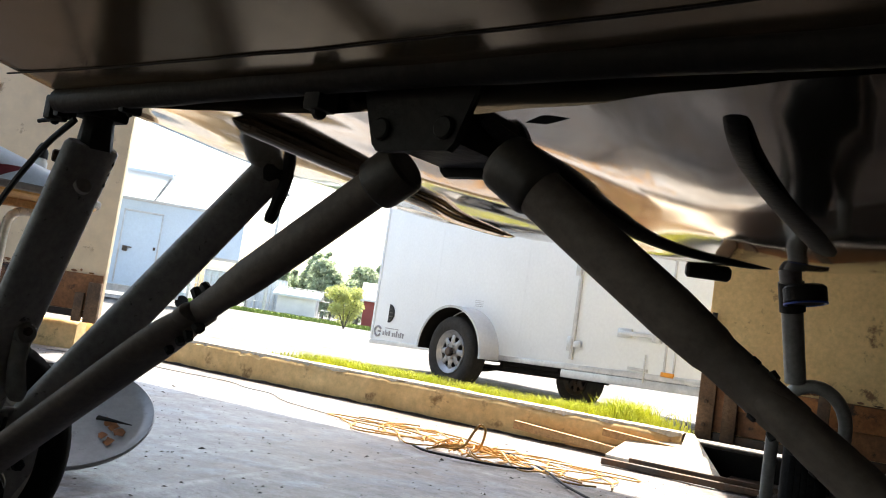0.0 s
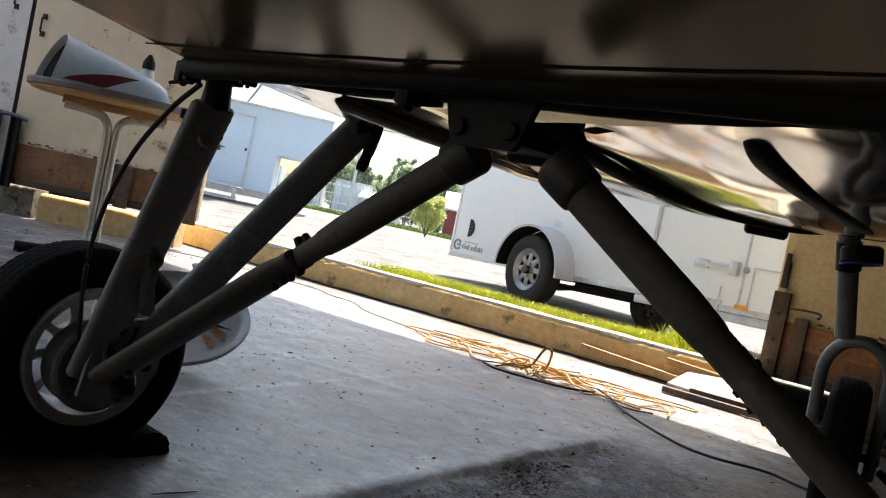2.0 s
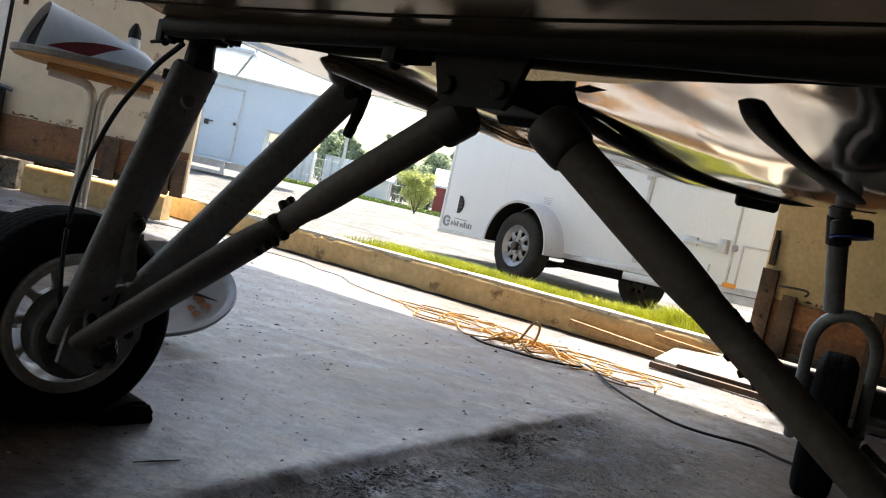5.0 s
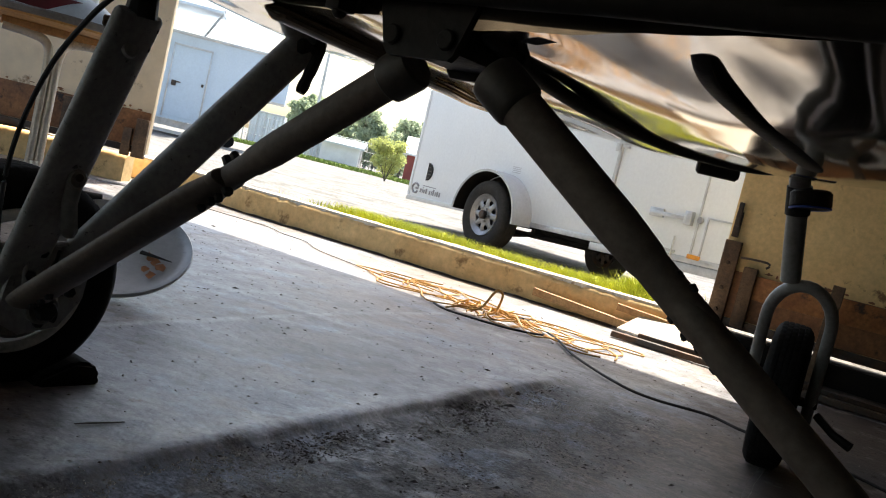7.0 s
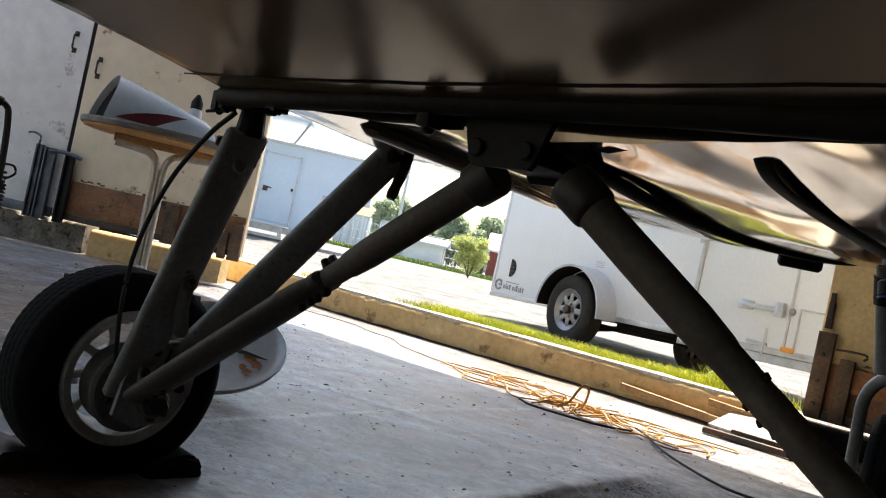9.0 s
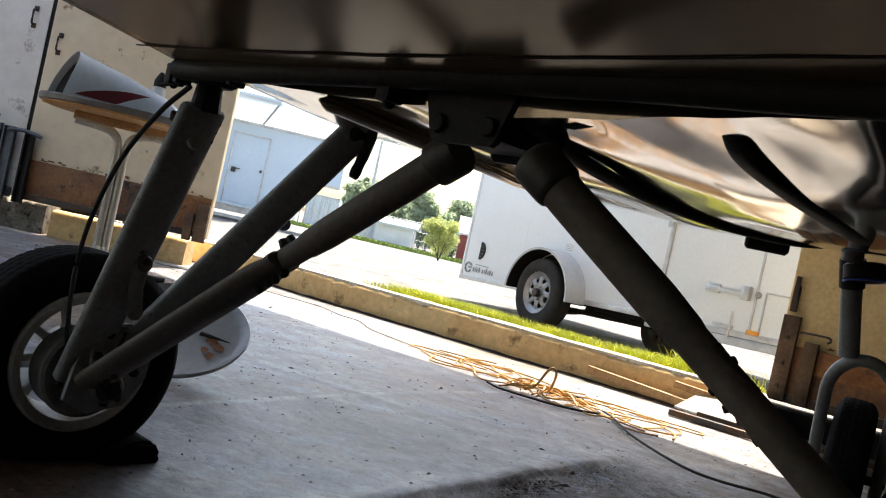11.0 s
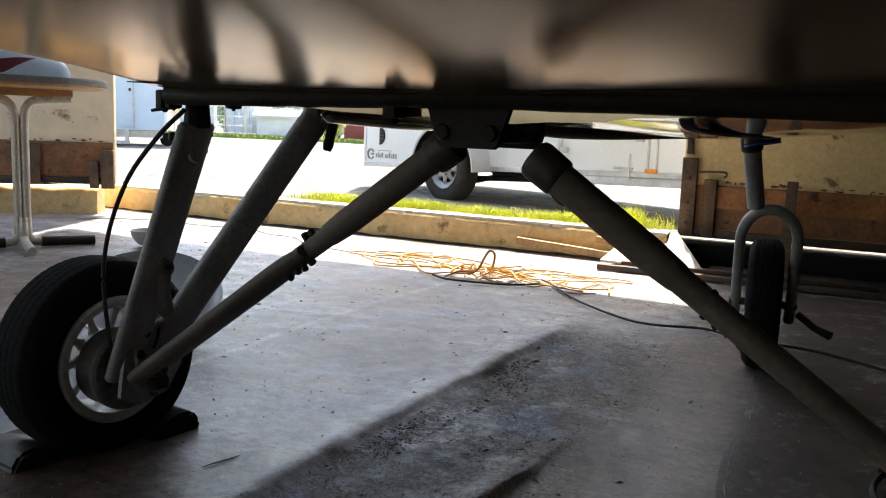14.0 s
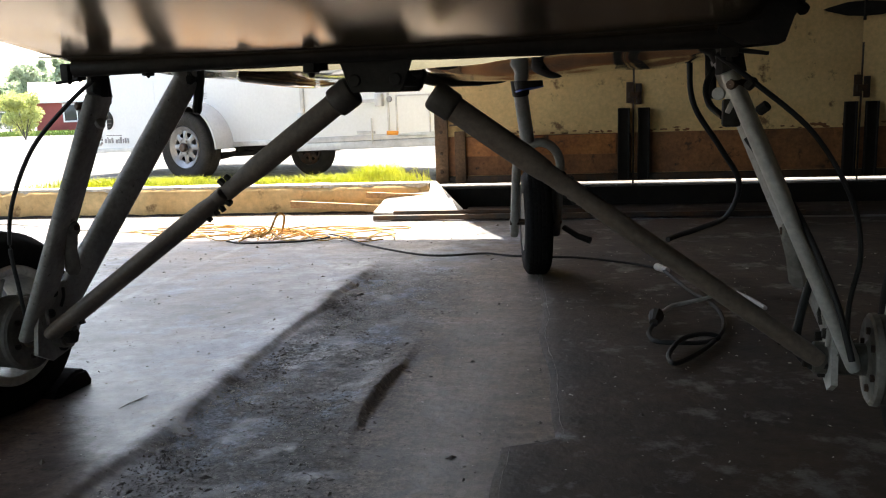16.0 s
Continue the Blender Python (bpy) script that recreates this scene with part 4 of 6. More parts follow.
def main_wheel(side, centre):
    """A main wheel: tread tyre and a white rim with open windows; side +1 has its inner face towards +x."""
    w = new("wheel")
    w.parent = plane
    w.matrix_basis = Matrix.Translation(centre) @ Matrix.Diagonal((side, 1, 1, 1))
    part("tyre", tread_tyre(0.222, 0.155, 0.132, 72, 5, 0.0016), M["rubber"], w)
    bm = bmesh.new()
    lathe(bm, [(-0.05, 0.128), (-0.06, 0.136), (-0.052, 0.140), (-0.045, 0.126), (0.0, 0.118), (0.045, 0.126), (0.060, 0.143), (0.072, 0.142), (0.077, 0.137), (0.076, 0.127), (0.070, 0.120), (0.040, 0.113), (0.0, 0.109), (-0.045, 0.114)], 72, closed=True)
    part("rim", bm, M["rim"], w, "chipped white rim")
    for k in range(9):
        bm = bmesh.new()
        m = Matrix.Rotation(2 * math.pi * k / 9 + 0.3, 4, "X")
        pts = [m @ Vector(p) for p in ((0.0, 0, 0.05), (0.004, 0, 0.07), (0.004, 0, 0.098), (0.0, 0, 0.114))]
        sweep(bm, pts, [0.016, 0.009, 0.009, 0.016], 8, up=(1, 0, 0), flat=0.55)
        part("spoke", bm, M["rim"], w)
    part("hub", cyl_x(bmesh.new(), -0.03, 0.04, 0.056, 28, 0.006), M["rim"], w)
    return w


def gear_side(s):
    """One main gear leg; s -1 for the aircraft's left, +1 for its right."""
    dy = 0.10 if s > 0 else 0.0

    def P(x, y, z):
        return (s * x, y + dy * max(0.0, min(1.0, (0.74 - z) / 0.5)), z)
    skin, sleeve = M["strut"], M["strutbrown"]
    main_wheel(-s, P(1.02, 0.005, 0.214))
    # brake drum and backing plate, deep in the wheel's inner face
    d = part("brake_drum", cyl_x(bmesh.new(), -0.030, 0.034, 0.084, 48, 0.006, pose(*P(0.928, -0.014, 0.206))), M["drum"], plane, "grimy cast brake drum")
    lathe_m = pose(*P(0.894, -0.014, 0.206)) @ Matrix.Diagonal((s, 1, 1, 1))
    part("backing_plate", lathe(bmesh.new(), [(-0.012, 0.002), (-0.012, 0.030), (-0.006, 0.036), (-0.004, 0.072), (-0.008, 0.080), (-0.004, 0.086), (0.006, 0.087)], 48, lathe_m), M["strutgrime"], d, "grey round backing plate")
    for k in range(6):
        t = 2 * math.pi * k / 6 + 0.4
        part("drum_bolt", cyl_x(bmesh.new(), -0.006, 0.006, 0.007, 6, 0.001, pose(*P(0.888, -0.014 + 0.054 * math.cos(t), 0.206 + 0.054 * math.sin(t)))), M["darksteel"], d)
    part("axle", cyl_x(bmesh.new(), -0.07, 0.07, 0.030, 20, 0.004, pose(*P(0.86, -0.014, 0.205))), M["drum"], plane)
    part("axle_nut", cyl_x(bmesh.new(), -0.012, 0.012, 0.020, 6, 0.003, pose(*P(0.785, -0.014, 0.205))), M["black"], plane)
    # rear leg, flat sided; the right one coloured lighter for the light it catches
    part("rear_leg", ellipse_strut(P(0.6206, -0.0444, 0.740), P(0.855, -0.053, 0.208), 0.0395 if s > 0 else 0.0440, 0.0145 if s < 0 else 0.0135, (-0.15 * -s, 1, 0), 24), skin if s < 0 else M["lightstrut"], plane, "grey flat-sided rear gear leg", sharp=50)
    bm = bmesh.new()
    sweep(bm, [P(0.618, -0.045, 0.80), P(0.622, -0.042, 0.775), P(0.626, -0.040, 0.735)], [0.030, 0.022, 0.026], 10)
    box(bm, tuple(P(0.595, -0.075, 0.778)), tuple(P(0.655, -0.01, 0.80)), 0.006)
    part("leg_fitting", bm, M["black"], plane, "black leg fitting")
    part("leg_bolt", cyl_x(bmesh.new(), -0.026, 0.026, 0.009, 8, 0.002, pose(*P(0.636, -0.065, 0.715), 0, 0, 60)), M["darksteel"], plane)
    for k, (dz, r) in enumerate(((0.722, 0.006), (0.706, 0.005), (0.690, 0.006))):
        part("leg_lug", cyl_x(bmesh.new(), -0.008, 0.008, r, 7, 0.001, pose(*P(0.620 + (0.742 - dz) * 0.44, -0.012, dz), 0, 0, 75)), M["black"], plane)
    part("leg_badge", cyl_x(bmesh.new(), -0.004, 0.004, 0.013, 16, 0.001, pose(*P(0.627, -0.046, 0.679), 0, 24 * s, 0)), M["lightstrut"], plane)
    # front leg
    part("front_leg", ellipse_strut(P(0.619, 0.291, 0.778), P(0.830, 0.0175, 0.257), 0.0335, 0.0165, (0.4 * -s, 1, 0), 24), skin, plane, "grey flat-sided front gear leg", sharp=50)
    bm = bmesh.new()
    # the wide black top also stands in for the fitting's reflection in the cowl
    sweep(bm, [P(0.622, 0.288, 0.766), P(0.612, 0.290, 0.788), P(0.595, 0.285, 0.805), P(0.575, 0.28, 0.835)], [0.020, 0.024, 0.032, 0.038], 12, flat=0.8)
    sweep(bm, smooth_path([P(0.606, 0.318, 0.785), P(0.604, 0.312, 0.75), P(0.605, 0.303, 0.715), P(0.606, 0.296, 0.690)], 4), [0.017, 0.015, 0.014, 0.013, 0.012, 0.012, 0.012, 0.011, 0.011, 0.012, 0.012, 0.011, 0.009], 8)
    part("leg_fitting", bm, M["black"], plane, "black leg fitting with hanging lever, flared to include its reflection")
    # gusset joining the legs, with a raised rim
    bm = bmesh.new()
    prof = [(-0.085, 0.175), (-0.04, 0.150), (0.03, 0.165), (0.068, 0.22), (0.076, 0.314), (0.066, 0.328), (-0.044, 0.320), (-0.058, 0.306), (-0.076, 0.24)]
    n = len(prof)
    a = [bm.verts.new(P(0.826, y, z)) for y, z in prof]
    b = [bm.verts.new(P(0.815, y, z)) for y, z in prof]
    bm.faces.new(a), bm.faces.new(b[::-1])
    for k in range(n):
        bm.faces.new((a[k], a[(k + 1) % n], b[(k + 1) % n], b[k]))
    foot = part("foot_plate", bm, skin, plane)
    rim = [P(0.812, y, z) for y, z in ((-0.046, 0.237), (-0.052, 0.302), (-0.040, 0.315), (0.0, 0.320), (0.055, 0.325), (0.068, 0.31))]
    part("foot_rim", sweep(bmesh.new(), smooth_path(rim, 4), 0.0045, 8), skin, foot)
    for y, z in ((-0.026, 0.304), (-0.040, 0.260), (0.040, 0.30), (0.038, 0.233), (-0.01, 0.175)):
        part("foot_bolt", cyl_x(bmesh.new(), -0.012, 0.012, 0.010, 6, 0.002, pose(*P(0.814, y, z))), M["black"], foot)
    part("foot_wire", sweep(bmesh.new(), smooth_path([P(0.806, 0.003, 0.310), P(0.800, -0.004, 0.292), P(0.803, -0.013, 0.270)], 4), 0.0035, 6), M["black"], foot)
    part("tow_lug", sweep(bmesh.new(), [P(0.805, -0.03, 0.196), P(0.795, 0.012, 0.190)], [0.009, 0.012], 12), M["black"], plane)
    # lever on the rear leg's forward edge
    bm = bmesh.new()
    cyl_x(bm, -0.012, 0.012, 0.017, 18, 0.003, pose(*P(0.735, -0.034, 0.452)))
    sweep(bm, [P(0.733, -0.036, 0.452), P(0.745, -0.030, 0.405), P(0.757, -0.016, 0.358), P(0.760, -0.012, 0.346)], [0.015, 0.0135, 0.0165, 0.010], 10, flat=0.7)
    part("lever_pin", cyl_x(bmesh.new(), -0.016, 0.016, 0.007, 12, 0.001, pose(*P(0.735, -0.034, 0.455))), M["darksteel"], plane)
    part("leg_lever", bm, M["strutgrime"], plane, "grimy tapered lever on the gear leg")
    # shock strut from the centre bracket to the foot
    top, low = (Vector((-0.0818, 0.0216, 0.7312)), Vector((-0.7988, -0.046, 0.2188))) if s < 0 else (Vector((0.087, -0.074, 0.7315)), Vector((0.8007, 0.0648, 0.2065)))
    ax = low - top

    def at(f):
        return top + ax * f
    bm = bmesh.new()
    sweep(bm, [at(f + (0.0 if s < 0 else 0.028)) for f in (0.0, 0.004, 0.010, 0.048, 0.053, 0.057)], [k * (1.0 if s < 0 else 0.9) for k in (0.026, 0.0305, 0.032, 0.031, 0.030, 0.026)], 24)
    part("strut_cap", bm, M["strutdark"], plane, "dark strut end socket")
    j, rl, ru, fl = (0.0, 0.040, 0.0238, 0.48) if s < 0 else (-0.03, 0.0245, 0.0235, 0.74)
    bm = bmesh.new()
    fs = [0.05, 0.18, 0.29 + j, 0.335 + j, 0.345 + j, 0.40 + j, 0.43 + j]
    sweep(bm, [at(f) for f in fs], [ru, ru, ru - 0.0005, ru - 0.003, 0.0185, 0.018, 0.018], 20)
    part("upper_tube", bm, sleeve, plane, "dark brown upper shock tube")
    bm = bmesh.new()
    start = [0.026, 0.033, 0.033, 0.030, 0.034, 0.038] if s < 0 else [0.0190, 0.0200, 0.0215, 0.0220, 0.0230, 0.0240]
    sweep(bm, [at(f) for f in (0.395 + j, 0.40 + j, 0.415 + j, 0.42 + j, 0.435 + j, 0.46 + j, 0.50 + j, 0.97, 1.0)], start + [rl, rl - 0.001, rl - 0.004], 22, flat=fl)
    part("lower_tube", bm, sleeve, plane, "brown lower shock tube")
    rnd = random.Random(7)
    for f, up in ((0.385 + j, 0.024), (0.39 + j, -0.022), (0.405 + j, 0.026), (0.41 + j, -0.025), (0.43 + j, -rl * fl - 0.003), (0.455 + j, -rl * fl - 0.004), (0.90, -rl * fl - 0.003), (0.93, -rl * fl - 0.003), (0.955, -rl * fl - 0.002)):
        c = at(f) + Vector((0, -0.004, up if s < 0 else up * 0.82))
        part("strut_screw", cyl_x(bmesh.new(), -0.008 if s < 0 else -0.004, 0.008 if s < 0 else 0.004, rnd.uniform(0.006, 0.009) * (1 if s < 0 else 0.6), 7, 0.001, Matrix.Translation(c) @ Matrix.Rotation(radians(rnd.uniform(30, 80)), 4, "Y")), M["black"], plane)
    # brake hose
    pts = [P(0.60, -0.09, 0.765), P(0.66, -0.10, 0.717), P(0.755, -0.10, 0.632), P(0.82, -0.10, 0.523), P(0.842, -0.10, 0.427), P(0.832, -0.10, 0.335), P(0.84, -0.08, 0.25), P(0.87, -0.03, 0.205)]
    part("brake_hose", sweep(bmesh.new(), smooth_path(pts, 8), 0.0045, 8), M["cable"], plane, "thin black brake hose")
    part("hose_stub", sweep(bmesh.new(), [P(0.62, -0.085, 0.772), P(0.68, -0.10, 0.762)], [0.005, 0.003], 8), M["cable"], plane)


gear_side(-1)
gear_side(1)
# lugs and a valve block on the right leg
for k, (x, y, z, r) in enumerate(((0.640, 0.04, 0.70, 0.014), (0.655, 0.03, 0.672, 0.010), (0.662, 0.05, 0.655, 0.013), (0.672, 0.03, 0.635, 0.009), (0.655, -0.09, 0.715, 0.012), (0.675, -0.09, 0.675, 0.013))):
    part("leg_lug", cyl_x(bmesh.new(), -0.010, 0.010, r * 0.7, 8, 0.002, pose(x, y, z, 0, 35, 50 + 20 * k)), M["black"], plane)
part("valve_block", box(bmesh.new(), (0.618, 0.05, 0.64), (0.65, 0.10, 0.69), 0.006), M["black"], plane)
part("valve_tag", cyl_x(bmesh.new(), -0.004, 0.004, 0.012, 14, 0.001, pose(0.612, 0.09, 0.70, 0, 0, 70)), M["lightstrut"], plane, "small white tag")
# light front edge of the right leg and its hydraulic hoses
bm = sweep(bmesh.new(), smooth_path([(0.62, 0.30, 0.765), (0.595, 0.27, 0.72), (0.60, 0.23, 0.68), (0.625, 0.19, 0.655)], 6), 0.007, 10)
part("hydraulic_hose", bm, M["cable"], plane, "thick black hose by the leg")
bm = sweep(bmesh.new(), smooth_path([(0.66, 0.05, 0.62), (0.74, 0.0, 0.50), (0.80, -0.06, 0.36), (0.83, -0.08, 0.25)], 6), 0.0055, 10)
part("hydraulic_hose", bm, M["cable"], plane, "thick black hose by the leg")
bm = sweep(bmesh.new(), smooth_path([(0.795, 0.13, 0.37), (0.775, 0.12, 0.29), (0.765, 0.10, 0.22), (0.79, 0.08, 0.19), (0.82, 0.06, 0.20)], 6), 0.008, 10)
part("hydraulic_hose", bm, M["cable"], plane, "thick black hose by the leg")

# nose gear
part("nose_post", sweep(bmesh.new(), [(-0.03, 1.42, 0.90), (-0.018, 1.46, 0.78), (-0.002, 1.54, 0.545)], [0.029, 0.026, 0.026], 20), M["midstrut"], plane, "grey nose-gear post")
bm = sweep(bmesh.new(), [(-0.018, 1.458, 0.785), (-0.013, 1.482, 0.716)], 0.031, 20)
part("post_collar", bm, M["black"], plane, "black collar")
bm = cyl_x(bmesh.new(), -0.022, 0.022, 0.050, 32, 0.006, pose(0.022, 1.44, 0.755, 0, 80, 0))
plate = part("steering_plate", bm, M["black"], plane, "dark round steering plate")
part("plate_rim", lathe(bmesh.new(), [(0.020, 0.042), (0.024, 0.045), (0.024, 0.050), (0.020, 0.051)], 32, pose(0.022, 1.44, 0.755, 0, 80, 0), closed=True), M["bluerim"], plate, "thin blue rim")
STEER = Matrix.Translation((-0.012, 1.765, 0)) @ Matrix.Rotation(radians(14.0), 4, "Z") @ Matrix.Translation((0, -1.745, 0))
arch = [(0.083 * math.cos(t), 1.60 - 0.075 * math.sin(t), 0.435 + 0.105 * math.sin(t)) for t in [math.pi * k / 16 for k in range(17)]]
arch = [(0.085, 1.785, 0.155), (0.085, 1.70, 0.28)] + arch + [(-0.085, 1.70, 0.28), (-0.085, 1.785, 0.155)]
part("fork", sweep(bmesh.new(), [STEER @ Vector(p) for p in arch], 0.017, 14, up=(0, 1, 0.3)), M["midstrut"], plane, "grey bent-tube nose fork")
nw = new("wheel")
nw.parent = plane
nw.matrix_basis = STEER @ Matrix.Translation((0.0, 1.745, 0.213))
part("tyre", tread_tyre(0.213, 0.108, 0.11, 52, 5), M["rubber"], nw)
part("rim", lathe(bmesh.new(), [(-0.04, 0.02), (-0.042, 0.09), (-0.052, 0.115), (-0.04, 0.108), (0.04, 0.108), (0.052, 0.115), (0.042, 0.09), (0.04, 0.02)], 40), M["drum"], nw)
part("axle", cyl_x(bmesh.new(), -0.105, 0.105, 0.013, 12, 0.002), M["darksteel"], nw)
# tow bar end beside the nose wheel
bm = sweep(bmesh.new(), [(0.10, 1.77, 0.19), (0.16, 1.74, 0.16), (0.21, 1.73, 0.145)], [0.012, 0.012, 0.014], 10)
part("tow_arm", bm, M["black"], plane)


# ---- outside ----
GZ = -0.09


def far_z(y):
    """The lot falls gently away towards the fence."""
    return GZ - 0.015 * max(0.0, min(y, 90.0) - 18.0)


def ground_z(x, y):
    """The lot: falling away far off, rising to the sill close by."""
    near = ease((6.4 - y) / 1.1)
    z = far_z(y) + near * (0.15 - far_z(y)) + 0.02 * noise.noise((x * 0.5, y * 0.5, 0)) * (1 - near)
    return z if y > 5.08 else min(z, 0.12)


def geo(a, b, first, grow):
    out, v, s = [], a, first
    while v < b:
        out.append(v)
        v += s
        s *= grow
    return out + [b]


gx = sorted({round(-v, 4) for v in geo(0, 900, 0.25, 1.06)} | {round(v, 4) for v in geo(0, 500, 0.3, 1.12)})
tagged(obj("ground", sheet(gx, geo(5.08, 1500, 0.12, 1.07), ground_z), M["gravel"], sharp=80), "pale sunlit gravel lot", "ground", kind="structure")
tagged(obj("ground", sheet([-60, -30, -9.0, 10, 30, 60], [-80, -40, -20, -7.0, 5.08], lambda x, y: -0.06), M["gravel"]), "pale gravel yard behind the hangar", "ground", kind="structure")


def blades(name, n, area, hmin, hmax, seed, material, label, zf, width=0.006, clump=0.0):
    """Many bent grass blades in one mesh."""
    rnd = random.Random(seed)
    vs, fs = [], []
    cl = [area(rnd) for _ in range(max(1, n // 60))]
    for i in range(n):
        x, y = area(rnd)
        if clump and rnd.random() < clump:
            cx, cy = rnd.choice(cl)
            x, y = cx + rnd.gauss(0, 0.05), cy + rnd.gauss(0, 0.03)
        h = rnd.uniform(hmin, hmax)
        a, lean = rnd.uniform(0, math.tau), rnd.uniform(0.1, 0.7) * h
        w = width * rnd.uniform(0.6, 1.3)
        dx, dy = math.cos(a), math.sin(a)
        z = zf(x, y) - 0.01
        k = len(vs)
        b = rnd.uniform(0, math.tau)
        px, py = -math.sin(b) * w, math.cos(b) * w
        vs += [(x - px, y - py, z), (x + px, y + py, z), (x + dx * lean * 0.35 - px * 0.7, y + dy * lean * 0.35 - py * 0.7, z + h * 0.6), (x + dx * lean * 0.35 + px * 0.7, y + dy * lean * 0.35 + py * 0.7, z + h * 0.6), (x + dx * lean, y + dy * lean, z + h * rnd.uniform(0.8, 1))]
        fs += [(k, k + 1, k + 3, k + 2), (k + 2, k + 3, k + 4)]
    me = bpy.data.meshes.new(name)
    me.from_pydata(vs, [], fs)
    me.materials.append(material)
    return tagged(new(name, me), label, "grass", kind="stuff")


def strip(rnd):
    while True:
        x, y = rnd.uniform(-4.6, -0.5), 5.03 + abs(rnd.gauss(0, 0.22))
        keep = 0.24 + 1.5 * noise.noise((x * 1.7, y * 2.2, 4.4)) - 0.5 * ease((-3.2 - x) / 1.2)
        if rnd.random() < keep:
            return x, y


blades("grass", 20000, strip, 0.025, 0.10, 3, M["grass"], "bright fresh grass strip behind the sill", ground_z, 0.0019, 0.7)


def tuft(cx, cy, r):
    return lambda rnd: (cx + rnd.gauss(0, r), cy + rnd.gauss(0, r * 0.7))


for k, (cx, cy, r, h, n) in enumerate(((-1.02, 5.25, 0.075, 0.17, 1600), (-1.40, 5.3, 0.12, 0.10, 700), (-1.85, 5.3, 0.14, 0.09, 700), (-2.5, 5.35, 0.2, 0.08, 700), (-3.3, 5.3, 0.2, 0.07, 600))):
    blades("grass_tuft", n, tuft(cx, cy, r), h * 0.4, h, 20 + k, M["grass"], "bright green grass tuft behind the sill", ground_z, 0.0024)
blades("weed_stalks", 22, lambda rnd: (rnd.uniform(-0.95, -0.6), rnd.uniform(5.2, 5.5)), 0.10, 0.20, 41, M["grass"], "thin dry weed stalks by the door edge", ground_z, 0.0025)
blades("far_grass", 26000, lambda rnd: (lambda t, w: (-52 + 46 * t + w * 0.1, 36 + 19 * t * 0.9 - 4 * t * t + w))(rnd.random(), rnd.uniform(-7.0, 2.2)), 0.08, 0.28, 43, M["fargrass"], "grassy verge along the fence", ground_z, 0.05)

# cargo trailer: local x along its side, y away from the hangar
trailer = thing("cargo_trailer", "white enclosed single-axle cargo trailer parked outside", "trailer", Matrix.Translation((-5.595, 9.599, GZ)) @ Matrix.Rotation(math.atan2(-0.413, 0.911), 4, "Z"))
TL, TW, TB, TT = 5.6, 1.95, 0.33, 2.35


def skirt(x):
    """The skirt climbs towards the drawbar end."""
    return 0.036 * x - 0.055


bm = bmesh.new()
box(bm, (0, 0, TB), (TL, TW, TT), 0.03)
for v in bm.verts:
    if v.co.z < TB + 0.1:
        v.co.z += skirt(v.co.x)
part("body", bm, M["trailer"], trailer)
for x in (1.24, 2.75):
    part("panel_seam", box(bmesh.new(), (x - 0.006, -0.0015, TB + 0.1), (x + 0.006, 0.004, TT - 0.05), 0.001), M["trailer"], trailer)
bm = box(bmesh.new(), (-0.01, -0.012, TB - 0.01), (TL + 0.01, 0.03, TB + 0.045), 0.006)
for v in bm.verts:
    v.co.z += skirt(v.co.x)
part("bottom_rail", bm, M["trailertrim"], trailer, "grey aluminium bottom rail")
part("corner_trim", box(bmesh.new(), (-0.012, -0.012, TB), (0.035, 0.03, TT), 0.008), M["trailer"], trailer)
part("chassis", boxes(((0.1, TW - 0.3, TB - 0.02), (TL, TW - 0.23, TB + 0.05)), ((2.3, 0.2, TB - 0.05), (2.36, TW - 0.2, TB + 0.05)), ((3.3, 0.2, TB - 0.02), (3.36, TW - 0.2, TB + 0.05))), M["black"], trailer, "dark steel chassis rails")
bm = box(bmesh.new(), (3.4, 0.0, TB - 0.09), (TL + 0.4, 0.06, TB - 0.012), 0.006)
for v in bm.verts:
    v.co.z += skirt(v.co.x)
part("sub_frame", bm, M["trailertrim"], trailer)
part("trailing_beam", sweep(bmesh.new(), [(1.95, 0.05, 0.25), (2.6, 0.35, 0.27), (3.06, 0.6, 0.285)], 0.028, 8), M["black"], trailer)
part("trailing_beam", sweep(bmesh.new(), [(2.1, 0.2, 0.36), (2.7, 0.4, 0.30), (3.5, 0.6, 0.30)], 0.022, 8), M["black"], trailer)
part("axle", tube((1.93, 0.0, 0.345), (1.93, 0.6, 0.345), 0.04), M["darksteel"], trailer)
part("leaf_spring", sweep(bmesh.new(), smooth_path([(1.4, 0.28, 0.28), (1.8, 0.28, 0.20), (2.3, 0.28, 0.28)], 8), 0.03, 8), M["darksteel"], trailer)
# fender arch; near-black sheets beneath it stand in for the well's shade
bm = bmesh.new()
N = 28
outer = [(1.93 + 0.56 * math.cos(t), 0.345 + 0.52 * math.sin(t)) for t in [math.pi * k / N for k in range(N + 1)]]
inner = [(1.93 + 0.535 * math.cos(t), 0.345 + 0.495 * math.sin(t)) for t in [math.pi * k / N for k in range(N + 1)]]
g = [[bm.verts.new((x, y, z)) for (x, z) in outer] for y in (-0.27, 0.0)]
gi = [[bm.verts.new((x, y, z)) for (x, z) in inner] for y in (-0.27, 0.0)]
for k in range(N):
    bm.faces.new((g[0][k], g[0][k + 1], g[1][k + 1], g[1][k]))
    bm.faces.new((gi[0][k], gi[1][k], gi[1][k + 1], gi[0][k + 1]))
    bm.faces.new((g[0][k], gi[0][k], gi[0][k + 1], g[0][k + 1]))
part("fender", bm, M["fender"], trailer, "pale grey rounded wheel fender")
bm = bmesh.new()
